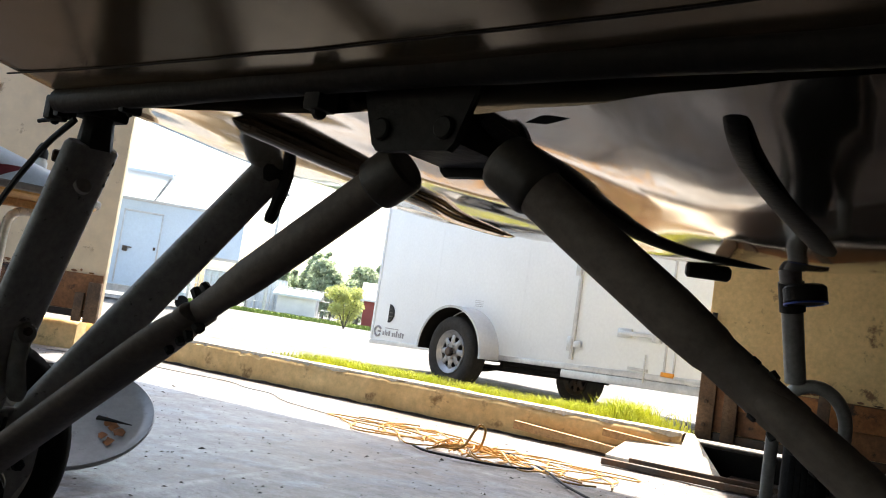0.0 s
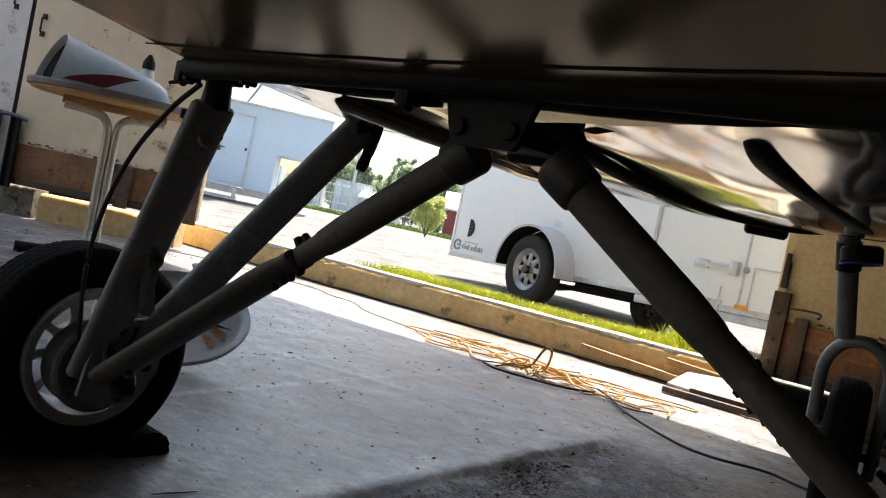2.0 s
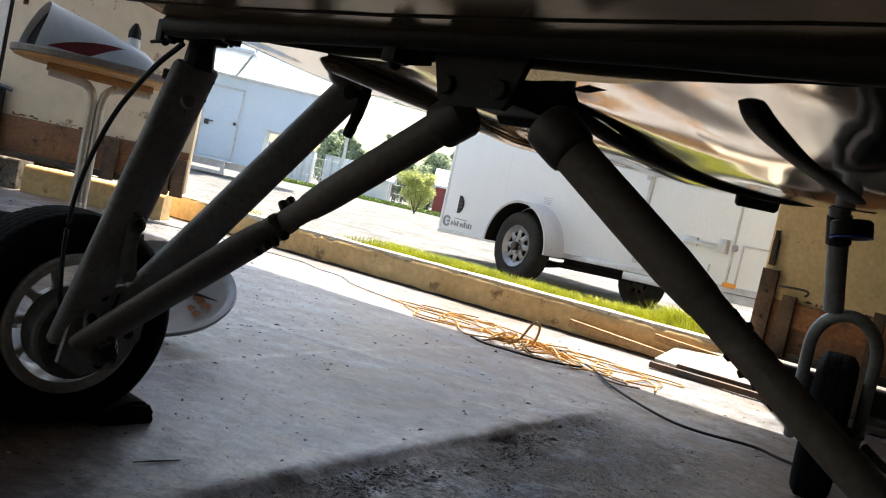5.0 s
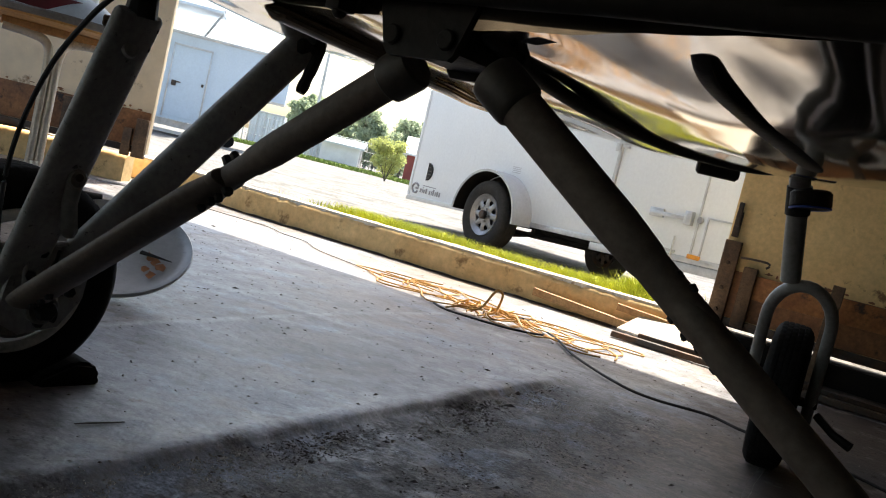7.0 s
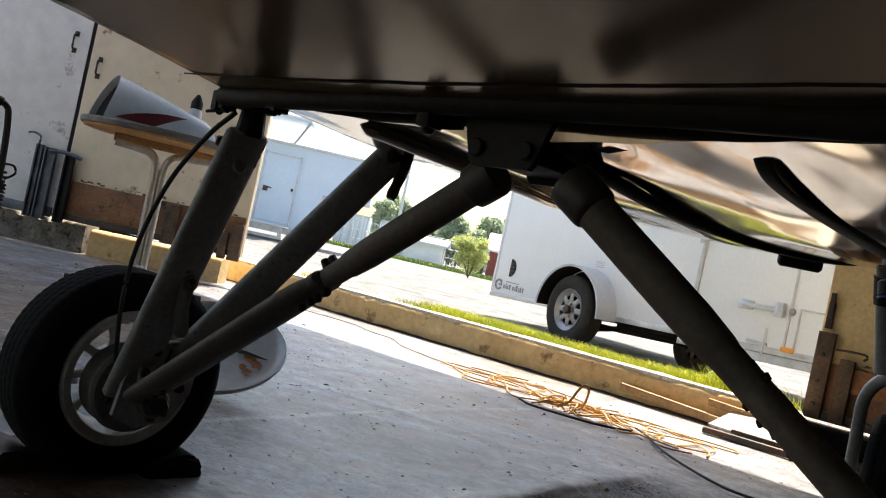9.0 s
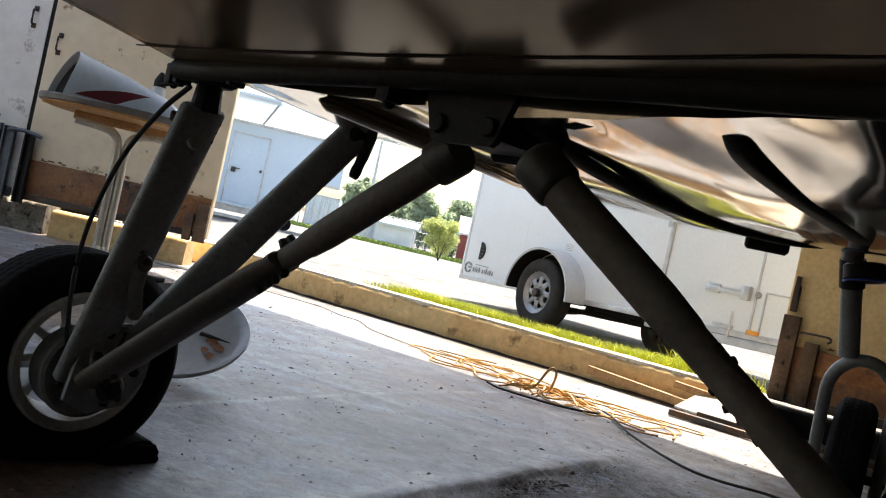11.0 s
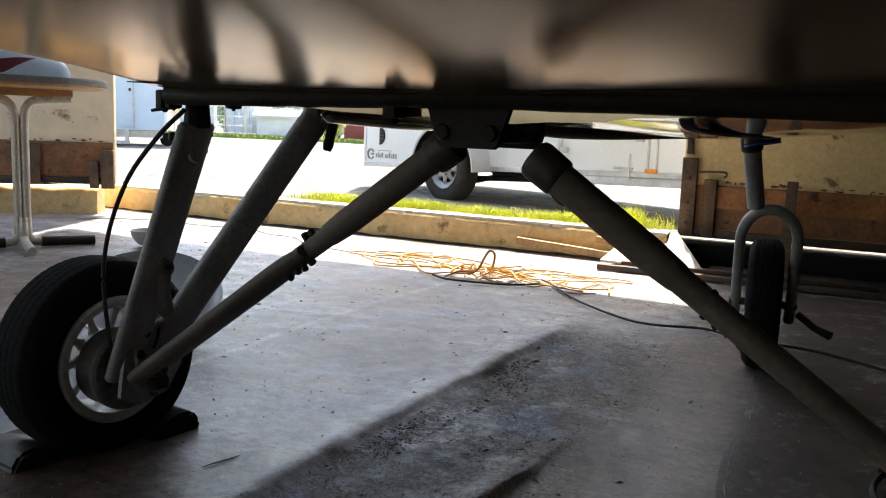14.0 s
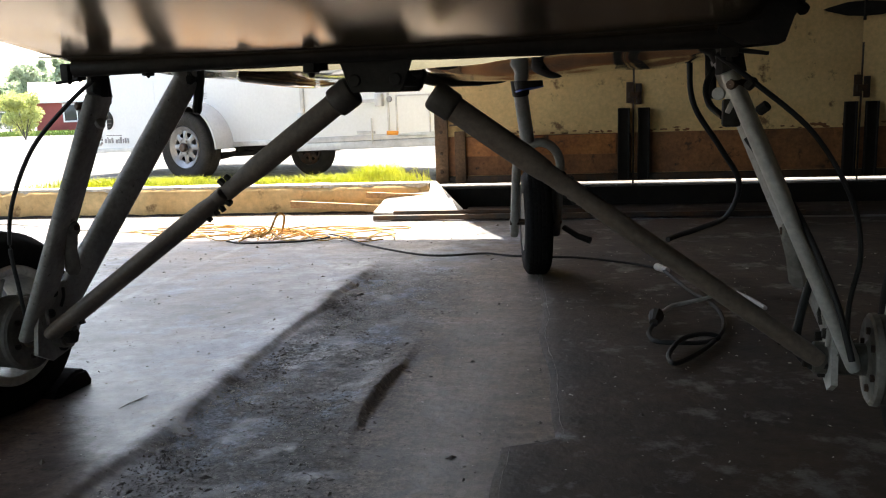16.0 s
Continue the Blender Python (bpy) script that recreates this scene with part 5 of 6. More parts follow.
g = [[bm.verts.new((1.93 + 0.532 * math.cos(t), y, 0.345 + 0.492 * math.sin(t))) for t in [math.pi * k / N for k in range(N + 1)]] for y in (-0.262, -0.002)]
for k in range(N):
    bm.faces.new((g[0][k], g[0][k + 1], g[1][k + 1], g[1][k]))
part("fender_shade", bm, M["void"], trailer, "black sheet for the shade under the fender")
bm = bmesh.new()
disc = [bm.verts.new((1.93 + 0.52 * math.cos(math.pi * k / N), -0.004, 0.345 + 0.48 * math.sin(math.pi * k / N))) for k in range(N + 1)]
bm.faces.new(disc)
part("well_shade", bm, M["void"], trailer, "black sheet for the shade in the wheel well")


def trailer_wheel(y, face, x=1.93, size=1.0, metal="alloy"):
    w = new("wheel")
    w.parent = trailer
    w.matrix_basis = Matrix.Translation((x, y, 0.345 * min(size, 1.04))) @ Matrix.Rotation(radians(-90 * face), 4, "Z") @ Matrix.Diagonal((size, size, size, 1))
    part("tyre", tread_tyre(0.345, 0.205, 0.205, 52, 4), M["dustytyre"], w)
    part("rim", lathe(bmesh.new(), [(0.02, 0.17), (0.065, 0.19), (0.085, 0.208), (0.092, 0.204), (0.078, 0.180), (0.062, 0.160), (0.058, 0.150), (0.04, 0.150)], 56), M[metal], w, "silver rim ring")
    for k in range(8):
        m = Matrix.Rotation(math.tau * k / 8, 4, "X")
        bm = sweep(bmesh.new(), [m @ Vector((0.062, 0, 0.085)), m @ Vector((0.066, 0, 0.125)), m @ Vector((0.050, 0, 0.172))], [0.036, 0.026, 0.040], 10, up=(1, 0, 0), flat=0.3)
        part("spoke", bm, M[metal], w)
    part("hub", cyl_x(bmesh.new(), 0.0, 0.068, 0.098, 32, 0.006), M[metal], w)
    part("cap", cyl_x(bmesh.new(), 0.07, 0.12, 0.042, 24, 0.008), M["darksteel"], w, "dark hub cap")
    for k in range(5):
        t = math.tau * k / 5
        part("nut", cyl_x(bmesh.new(), 0.07, 0.09, 0.011, 6, 0.002, pose(0, 0.062 * math.cos(t), 0.062 * math.sin(t))), M[metal], w)
    # near-black disc puts shade into the gaps between the spokes
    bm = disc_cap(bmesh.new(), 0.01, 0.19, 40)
    part("spoke_gap_shade", bm, M["void"], w)


trailer_wheel(-0.12, 1, 1.93, 1.14)
trailer_wheel(0.66, 1, 3.06, 0.83, "darksteel")
# side vent, lettering shapes, data label
bm = bmesh.new()
prof = [(0.345, 0.47), (0.345, 0.70)] + [(0.345 + 0.115 * math.sin(t), 0.585 + 0.115 * math.cos(t)) for t in [math.pi * k / 12 for k in range(1, 12)]]
a = [bm.verts.new((x, -0.012, z - GZ)) for x, z in prof]
b = [bm.verts.new((x, 0.01, z - GZ)) for x, z in prof]
bm.faces.new(a), bm.faces.new(b[::-1])
for k in range(len(prof)):
    bm.faces.new((a[k], a[(k + 1) % len(prof)], b[(k + 1) % len(prof)], b[k]))
part("side_vent", bm, M["black"], trailer, "dark half-round side vent")
for k in range(4):
    z = 0.50 + 0.045 * k - GZ
    part("vent_slat", box(bmesh.new(), (0.35, -0.017, z), (0.44 if k in (1, 2) else 0.41, -0.011, z + 0.012), 0.001), M["strutdark"], trailer)
bm = bmesh.new()
ringo = [(0.15 + 0.07 * math.cos(t), 0.325 + 0.06 * math.sin(t)) for t in [0.5 + 5.2 * k / 20 for k in range(21)]]
sweep(bm, [(x, -0.004, z - GZ + 0.02) for x, z in ringo], 0.014, 6)
box(bm, (0.15, -0.006, 0.335 - GZ), (0.22, 0.0, 0.36 - GZ), 0.001)
part("badge_ring", bm, M["letter"], trailer, "grey ring-shaped emblem")
rnd = random.Random(8)
x = 0.26
for w in (0.05, 0.02, 0.04, 0.05, 0, 0.045, 0.025, 0.045, 0.03, 0.045, 0.04):
    if w:
        part("lettering_bar", box(bmesh.new(), (x, -0.004, 0.305 - GZ), (x + w * 0.7, 0.002, 0.305 - GZ + rnd.uniform(0.045, 0.075)), 0.001), M["letter"], trailer)
    x += (w or 0.02) + 0.006
part("lettering_line", box(bmesh.new(), (0.30, -0.003, 0.395 - GZ), (0.60, 0.002, 0.405 - GZ), 0.001), M["letter"], trailer)
for k in range(4):
    part("data_label", box(bmesh.new(), (1.98, -0.003, 0.86 - 0.02 * k - GZ), (2.12, 0.002, 0.868 - 0.02 * k - GZ), 0.001), M["trailertrim"], trailer)
# side door: hinge rail, latch bar, hatch, marker
part("door_rail", box(bmesh.new(), (3.50, -0.022, 0.40 - GZ), (3.545, 0.0, TT - 0.15), 0.006), M["trailertrim"], trailer, "aluminium door edge rail")
for z in (0.55, 1.28):
    part("hinge", boxes(((3.46, -0.03, z - GZ - 0.07), (3.53, -0.02, z - GZ + 0.07)), ((3.55, -0.03, z - GZ - 0.03), (3.64, -0.02, z - GZ + 0.03)), bevel=0.004), M["trailertrim"], trailer)
bm = bmesh.new()
box(bm, (4.08, -0.035, 0.70 - GZ), (4.50, -0.015, 0.735 - GZ), 0.006)
box(bm, (4.06, -0.02, 0.68 - GZ), (4.22, 0.0, 0.76 - GZ), 0.006)
box(bm, (4.48, -0.05, 0.665 - GZ), (4.56, 0.0, 0.79 - GZ), 0.008)
part("latch_bar", bm, M["trailertrim"], trailer, "galvanised bar lock")
part("lock", cyl_x(bmesh.new(), -0.02, 0.0, 0.03, 16, 0.004, pose(4.63, 0, 0.73 - GZ, 0, 0, 90)), M["letter"], trailer)
part("door_edge", box(bmesh.new(), (4.60, -0.012, 0.34 - GZ), (4.62, 0.0, TT - 0.15), 0.003), M["trailertrim"], trailer)
bm = bmesh.new()
for lo, hi in (((4.70, -0.012, 0.38), (4.715, 0, 0.77)), ((5.08, -0.012, 0.38), (5.095, 0, 0.77)), ((4.70, -0.012, 0.755), (5.095, 0, 0.77)), ((4.70, -0.012, 0.37), (5.095, 0, 0.385))):
    box(bm, (lo[0], lo[1], lo[2] - GZ), (hi[0], hi[1], hi[2] - GZ), 0.002)
part("hatch_frame", bm, M["trailertrim"], trailer)
part("side_marker", box(bmesh.new(), (4.59, -0.022, 0.385 - GZ), (4.72, 0.0, 0.425 - GZ), 0.006), M["amber"], trailer, "amber side marker lamp")
bm = bmesh.new()
sweep(bm, [(4.41, -0.02, 0.30 - GZ), (4.41, -0.02, 0.55 - GZ)], 0.008, 8)
box(bm, (4.22, -0.016, 0.40 - GZ), (4.44, -0.002, 0.425 - GZ), 0.002)
part("step_rod", bm, M["trailertrim"], trailer)

# long pale box trailer far off
BX = Matrix.Translation((-15.4, 17.9, GZ)) @ Matrix.Rotation(math.atan2(-0.66, -0.75), 4, "Z") @ Matrix.Diagonal((1, -1, 1, 1))
semi = thing("box_trailer", "long pale blue-white box trailer with a side door", "trailer", BX)
bm = bmesh.new()
prof = [(0, 1.50), (0, 2.72), (11, 2.72), (11, 0.42), (1.35, 0.42), (1.35, 1.50)]
a = [bm.verts.new((x, 0, z)) for x, z in prof]
b = [bm.verts.new((x, 2.4, z)) for x, z in prof]
bm.faces.new(a), bm.faces.new(b[::-1])
for k in range(6):
    bm.faces.new((a[k], a[(k + 1) % 6], b[(k + 1) % 6], b[k]))
part("body", bm, M["boxwhite"], semi)
part("top_rail", box(bmesh.new(), (-0.02, -0.03, 2.66), (11, 0.0, 2.74), 0.01), M["trailertrim"], semi)
door = part("side_door", box(bmesh.new(), (2.12, -0.03, 0.50), (3.05, 0.0, 2.36), 0.006), M["boxwhite"], semi)
part("door_frame", boxes(((2.08, -0.05, 0.46), (2.12, 0.01, 2.40)), ((3.05, -0.05, 0.46), (3.09, 0.01, 2.40)), ((2.08, -0.05, 2.36), (3.09, 0.01, 2.41)), bevel=0.004), M["trailertrim"], door)
part("handle", boxes(((2.86, -0.08, 1.30), (2.98, -0.03, 1.44)), ((2.75, -0.07, 1.40), (2.95, -0.05, 1.43)), bevel=0.004), M["darksteel"], door)
part("lock", box(bmesh.new(), (2.16, -0.06, 1.42), (2.22, -0.03, 1.50), 0.004), M["darksteel"], door)
part("lower_frame", boxes(((1.4, 0.2, 0.22), (10.5, 0.3, 0.40)), ((2.2, -0.4, 0.06), (4.2, -0.02, 0.14)), ((2.2, -0.4, 0.14), (2.3, -0.3, 0.42)), ((4.1, -0.4, 0.14), (4.2, -0.3, 0.42))), M["trailertrim"], semi, "grey lower frame and step")
bm = cyl_x(bmesh.new(), -0.1, 0.1, 0.18, 24, 0.02, pose(1.3, 0.5, 0.18, 0, 0, 90))
part("dolly_wheel", bm, M["rubber"], semi)
part("post", tube((9.5, -0.5, 0), (9.5, -0.5, 4.5), 0.05), M["boxwhite"], semi)
part("awning_arm", tube((2.4, 0.1, 2.75), (1.9, -1.2, 3.35), 0.04), M["trailertrim"], semi)
part("awning", box(bmesh.new(), (1.9, -1.5, 3.25), (6.5, 0.3, 3.33), 0.02), M["boxwhite"], semi)


# shipping containers behind a wire fence
def container(m, length, h, label):
    c = thing("shipping_container", label, "container", m, group="containers by the fence")
    n = int(length / 0.28)
    bm = bmesh.new()
    vs = []
    for k in range(n * 4 + 1):
        x = length * k / (n * 4)
        y = (0.0, 0.0, 0.04, 0.04)[k % 4]
        vs.append((bm.verts.new((x, y, 0.12)), bm.verts.new((x, y, h - 0.1))))
    for p, q in zip(vs, vs[1:]):
        bm.faces.new((p[0], q[0], q[1], p[1]))
    box(bm, (0.02, 0.05, 0.1), (length - 0.02, 2.4, h - 0.05))
    part("wall", bm, M["container"], c)
    bm = bmesh.new()
    for lo, hi in (((-0.02, -0.03, 0), (0.1, 0.1, h)), ((length - 0.1, -0.03, 0), (length + 0.02, 0.1, h)), ((0, -0.03, h - 0.12), (length, 0.06, h)), ((0, -0.03, 0), (length, 0.06, 0.14))):
        box(bm, lo, hi, 0.01)
    part("frame", bm, M["trailertrim"], c)
    for x in (length * 0.22, length * 0.45, length * 0.72):
        part("lock_rod", tube((x, -0.05, 0.2), (x, -0.05, h - 0.2), 0.035, 8), M["trailertrim"], c)
    return c


def yaw_at(x, y, deg):
    return pose(x, y, far_z(y) - 0.02, 0, 0, deg)


container(yaw_at(-42.6, 45.2, 36), 2.3, 2.45, "pale blue-white container behind the fence")
container(yaw_at(-40.1, 47.1, 36), 2.6, 2.45, "pale blue-white container behind the fence")
container(yaw_at(-45.2, 43.2, 36), 2.4, 2.45, "pale blue-white container behind the fence")
container(yaw_at(-50.5, 39.4, 36), 5.6, 2.5, "pale blue-white container behind the fence")


def house(m, w, d, h, roof_h, wall_mat, roof_mat, label, windows):
    hs = thing("house", label, "building", m)
    part("wall", box(bmesh.new(), (0, 0, 0), (w, d, h), 0.02), wall_mat, hs)
    bm = bmesh.new()
    prof = [(-0.3, h - 0.05), (d / 2, h + roof_h), (d + 0.3, h - 0.05), (d + 0.3, h - 0.2), (d / 2, h + roof_h - 0.18), (-0.3, h - 0.2)]
    a = [bm.verts.new((-0.3, y, z)) for y, z in prof]
    b = [bm.verts.new((w + 0.3, y, z)) for y, z in prof]
    bm.faces.new(a), bm.faces.new(b[::-1])
    for k in range(6):
        bm.faces.new((a[k], a[(k + 1) % 6], b[(k + 1) % 6], b[k]))
    part("roof", bm, roof_mat, hs)
    for x0, x1, z0, z1 in windows:
        wd = part("window", box(bmesh.new(), (x0, -0.03, z0), (x1, 0.0, z1), 0.004), glass, hs)
        part("frame", boxes(((x0 - 0.1, -0.06, z0 - 0.1), (x0, 0, z1 + 0.1)), ((x1, -0.06, z0 - 0.1), (x1 + 0.1, 0, z1 + 0.1)), ((x0, -0.06, z1), (x1, 0, z1 + 0.1)), ((x0, -0.06, z0 - 0.1), (x1, 0, z0)), (((x0 + x1) / 2 - 0.03, -0.05, z0), ((x0 + x1) / 2 + 0.03, 0, z1)), bevel=0.004), M["shed"], wd)
    return hs


house(yaw_at(-32.5, 50.5, 32), 9, 6, 2.1, 1.2, M["red"], M["shed"], "small dark red house with white trim", [(1.7, 3.2, 0.75, 1.75)])
house(yaw_at(-36.2, 45.6, 32), 2.6, 3, 1.55, 0.35, M["shed"], M["container"], "low white shed by the fence", [])

fence = thing("wire_fence", "pale wire fence with posts along the lot", "fence", yaw_at(-48, 36.5, 40))
for k in range(13):
    part("post", tube((k * 1.6, 0, 0), (k * 1.6, 0, 1.9), 0.035, 8), M["trailertrim"], fence)
bm = bmesh.new()
for k in range(100):
    sweep(bm, [(k * 0.2, 0.02, 0.05), (k * 0.2, 0.02, 1.85)], 0.008, 4)
for z in (0.1, 0.6, 1.2, 1.85):
    sweep(bm, [(0, 0.02, z), (19.5, 0.02, z)], 0.014, 4)
tagged(part("wire_mesh", bm, M["trailertrim"], fence), kind="stuff")
pole = thing("utility_pole", "tall thin grey utility pole", "pole", pose(-32.6, 40, far_z(40)))
part("shaft", sweep(bmesh.new(), [(0, 0, 0), (0, 0, 7.2)], [0.11, 0.08], 12), M["trailertrim"], pole)
part("lamp_arm", box(bmesh.new(), (-0.1, -0.1, 7.1), (0.5, 0.1, 7.25), 0.02), M["letter"], pole)


def leaf_cloud(centres, n, size, seed, shape=1.0):
    """Leaf clumps as small bent quads scattered through ellipsoids."""
    rnd = random.Random(seed)
    vs, fs = [], []
    for i in range(n):
        c, r = rnd.choice(centres)
        d = Vector((rnd.gauss(0, 1), rnd.gauss(0, 1), rnd.gauss(0, 1))).normalized() * (rnd.random() ** 0.4)
        p = Vector(c) + Vector((d.x * r, d.y * r, d.z * r * shape))
        s = size * rnd.uniform(0.5, 1.3)
        a = Vector((rnd.gauss(0, 1), rnd.gauss(0, 1), rnd.gauss(0, 1))).normalized()
        b = a.cross(Vector((rnd.gauss(0, 1), rnd.gauss(0, 1), rnd.gauss(0, 1)))).normalized()
        k = len(vs)
        vs += [tuple(p - a * s), tuple(p + b * s * 0.6), tuple(p + a * s), tuple(p - b * s * 0.6 + a.cross(b) * s * 0.3)]
        fs.append((k, k + 1, k + 2, k + 3))
    return vs, fs


def tree(x, y, h, r, seed, leaf, label, category="tree", trunk=True, n=2600, size=0.16, name="tree"):
    rnd = random.Random(seed)
    t = thing(name, label, category, pose(x, y, far_z(y) - 0.02))
    bm = bmesh.new()
    tops = []
    if trunk:
        sweep(bm, smooth_path([(0, 0, 0), (rnd.uniform(-.1, .1), 0, h * 0.3), (rnd.uniform(-.2, .2), 0.1, h * 0.62), (0, 0, h * 0.9)], 4), [0.16 * h / 6 * (1 - 0.85 * k / 12) for k in range(13)], 8)
    for k in range(9):
        a = rnd.uniform(0, math.tau)
        z0 = h * rnd.uniform(0.25, 0.7) if trunk else 0.02
        ln = r * rnd.uniform(0.5, 0.95) * (1.2 - z0 / h if trunk else 1.0)
        e = (math.cos(a) * ln, math.sin(a) * ln, min(h * 0.95, z0 + (h * rnd.uniform(0.12, 0.3) if trunk else h * rnd.uniform(0.4, 0.8))))
        sweep(bm, [(0, 0, z0), (e[0] * 0.5, e[1] * 0.5, (z0 + e[2]) / 2 + 0.1), e], [0.05 * h / 6, 0.035 * h / 6, 0.012], 6)
        tops.append((e, r * rnd.uniform(0.32, 0.5)))
    part("trunk" if trunk else "stems", bm, M["bark"], t)
    if trunk:
        tops += [((rnd.uniform(-.25, .25) * r, rnd.uniform(-.25, .25) * r, h * f), r * (1.05 - f) * 1.0 + 0.14) for f in (0.25, 0.35, 0.45, 0.55, 0.65, 0.75, 0.85, 0.93, 0.98)]
    else:
        tops += [((rnd.uniform(-.4, .4) * r, rnd.uniform(-.4, .4) * r, h * f), r * 0.55) for f in (0.25, 0.4, 0.55, 0.7, 0.8)]
    vs, fs = leaf_cloud(tops, n, size, seed + 1, 0.8)
    me = bpy.data.meshes.new("crown")
    me.from_pydata(vs, [], fs)
    me.materials.append(leaf)
    c = new("crown", me)
    c.parent = t
    return t


tree(-18.7, 28.2, 1.85, 0.72, 5, M["bushleaf"], "upright yellow-green bush by the lot", "bush", False, 5200, 0.05, "bush")
rnd = random.Random(12)
for k in range(34):
    f = k / 33
    y = 66 + rnd.uniform(-3, 9)
    x = -y * (0.86 - 0.28 * f) + rnd.uniform(-0.8, 0.8)
    tall = 1.0 + 0.28 * math.sin(f * 17.0) + rnd.uniform(-0.12, 0.12)
    tree(x, y, 4.9 * tall, rnd.uniform(1.0, 1.6), 100 + k, M["leaf"], "green tree with haze-paled leaves and a pointed crown behind the fence", n=2300, size=0.19)


# ---- things on the floor ----
def fz(x, y, d=0.0):
    return floor_z(x, y) + d


# orange extension cord heap
cord = thing("extension_cord", "tangled orange extension cord lying in the sun", "cord")
rnd = random.Random(21)
for s in range(15):
    # short coils in the middle, long wavering strands to both sides
    mid = s < 6
    cx = -1.30 + rnd.gauss(0, 0.07) if mid else rnd.choice((-2.0, -1.75, -1.55, -1.1, -0.9)) + rnd.gauss(0, 0.10)
    cy = 3.80 + rnd.gauss(0, 0.05) if mid else (3.98 if cx < -1.4 else 3.90) + rnd.gauss(0, 0.05)
    rx, ry = (rnd.uniform(0.08, 0.20), rnd.uniform(0.07, 0.17)) if mid else (rnd.uniform(0.16, 0.40), rnd.uniform(0.07, 0.19))
    a0, ph, ph2, turn = rnd.uniform(0, math.tau), rnd.uniform(0, 6), rnd.uniform(0, 6), rnd.uniform(-0.9, 0.5)
    ctrl = []
    for k in range(rnd.randint(12, 20)):
        t = a0 + k * 0.42
        x = rx * math.cos(t) * (1 + 0.25 * math.sin(0.37 * t + ph)) + 0.035 * math.cos(3.3 * t + ph)
        y = ry * math.sin(t) + 0.045 * math.sin(2.7 * t + ph2) + rnd.gauss(0, 0.012)
        x, y = x * math.cos(turn) - y * math.sin(turn), x * math.sin(turn) + y * math.cos(turn)
        lift = rnd.random() ** 2 * 0.06 * math.exp(-((cx + x + 1.3) / 0.2) ** 2 - ((cy + y - 3.8) / 0.12) ** 2)
        ctrl.append((cx + x, cy + y, 0.009 + lift))
    part("cord_loop", sweep(bmesh.new(), smooth_path(ctrl, 6), 0.0040, 6), M["orange"], cord)
ctrl = [(-1.36, 3.74, 0.012), (-1.30, 3.72, 0.05), (-1.265, 3.73, 0.12), (-1.245, 3.74, 0.145), (-1.225, 3.75, 0.12), (-1.25, 3.77, 0.04), (-1.3, 3.8, 0.012)]
part("cord_loop", sweep(bmesh.new(), smooth_path(ctrl, 8), 0.006, 8), M["orange"], cord, "cord loop standing up")
ctrl = [(-1.2, 3.8, 0.015), (-0.95, 3.85, 0.013), (-0.72, 3.98, 0.013), (-0.60, 4.02, 0.013), (-0.66, 4.08, 0.013), (-0.9, 4.05, 0.013), (-1.15, 3.95, 0.014)]
part("cord_loop", sweep(bmesh.new(), smooth_path(ctrl, 8), 0.004, 8), M["orange"], cord)
ctrl = [(-1.7, 3.95, 0.012), (-2.0, 3.93, 0.012), (-2.23, 3.99, 0.012), (-2.12, 4.06, 0.012), (-1.8, 4.03, 0.012), (-1.5, 3.92, 0.012)]
part("cord_loop", sweep(bmesh.new(), smooth_path(ctrl, 8), 0.004, 8), M["orange"], cord)

# thin pale cord trailing to the left in the sun
ctrl = [(-2.2, 4.0, 0.008), (-2.6, 4.12, 0.008), (-2.85, 4.3, 0.008), (-3.05, 4.32, 0.008), (-3.3, 4.42, 0.008), (-3.7, 4.38, 0.008), (-4.2, 4.35, 0.008), (-4.6, 4.1, 0.008)]
tagged(obj("thin_cord", sweep(bmesh.new(), smooth_path(ctrl, 8), 0.004, 6), M["greycable"]), "thin pale cord trailing over the floor", "cord")

# black cable from the heap past the nose wheel to a plug
ctrl = [(-1.50, 3.62, 0.012), (-1.38, 3.56, 0.012), (-1.1, 3.60, 0.012), (-0.98, 3.74, 0.012), (-1.15, 3.86, 0.012), (-1.2, 4.0, 0.012), (-0.95, 3.78, 0.012), (-0.72, 3.47, 0.012), (-0.45, 3.22, 0.012), (-0.30, 3.17, 0.012), (-0.12, 3.22, 0.012), (0.0, 3.15, 0.014), (0.15, 3.09, 0.018), (0.30, 3.06, 0.018), (0.5, 2.93, 0.018), (0.60, 2.82, 0.018)]
cab = thing("power_cable", "black power cable winding past the nose wheel", "cable")
part("sheath", sweep(bmesh.new(), smooth_path([(x, y, fz(x, y, z)) for x, y, z in ctrl], 8), 0.0052, 8), M["cable"], cab)
part("joint", sweep(bmesh.new(), [(0.60, 2.82, 0.025), (0.63, 2.74, 0.025)], [0.015, 0.012], 10), M["greycable"], cab)
ctrl = [(0.62, 2.75, 0.02), (0.663, 2.414, 0.02), (0.704, 2.225, 0.02), (0.706, 2.053, 0.02), (0.677, 1.888, 0.02), (0.596, 1.705, 0.02), (0.505, 1.575, 0.02), (0.489, 1.612, 0.022), (0.508, 1.689, 0.026), (0.552, 1.771, 0.032), (0.614, 1.805, 0.034), (0.65, 1.80, 0.024), (0.60, 1.765, 0.02), (0.53, 1.765, 0.02), (0.473, 1.783, 0.02), (0.465, 1.86, 0.022), (0.485, 1.925, 0.03)]
part("lead", sweep(bmesh.new(), smooth_path([(x, y, fz(x, y, z)) for x, y, z in ctrl], 8), 0.007, 8), M["cable"], cab, "black looping lead")
bm = bmesh.new()
sweep(bm, [(0.485, 1.92, 0.035), (0.50, 1.985, 0.04), (0.505, 2.005, 0.04)], [0.013, 0.024, 0.020], 10)
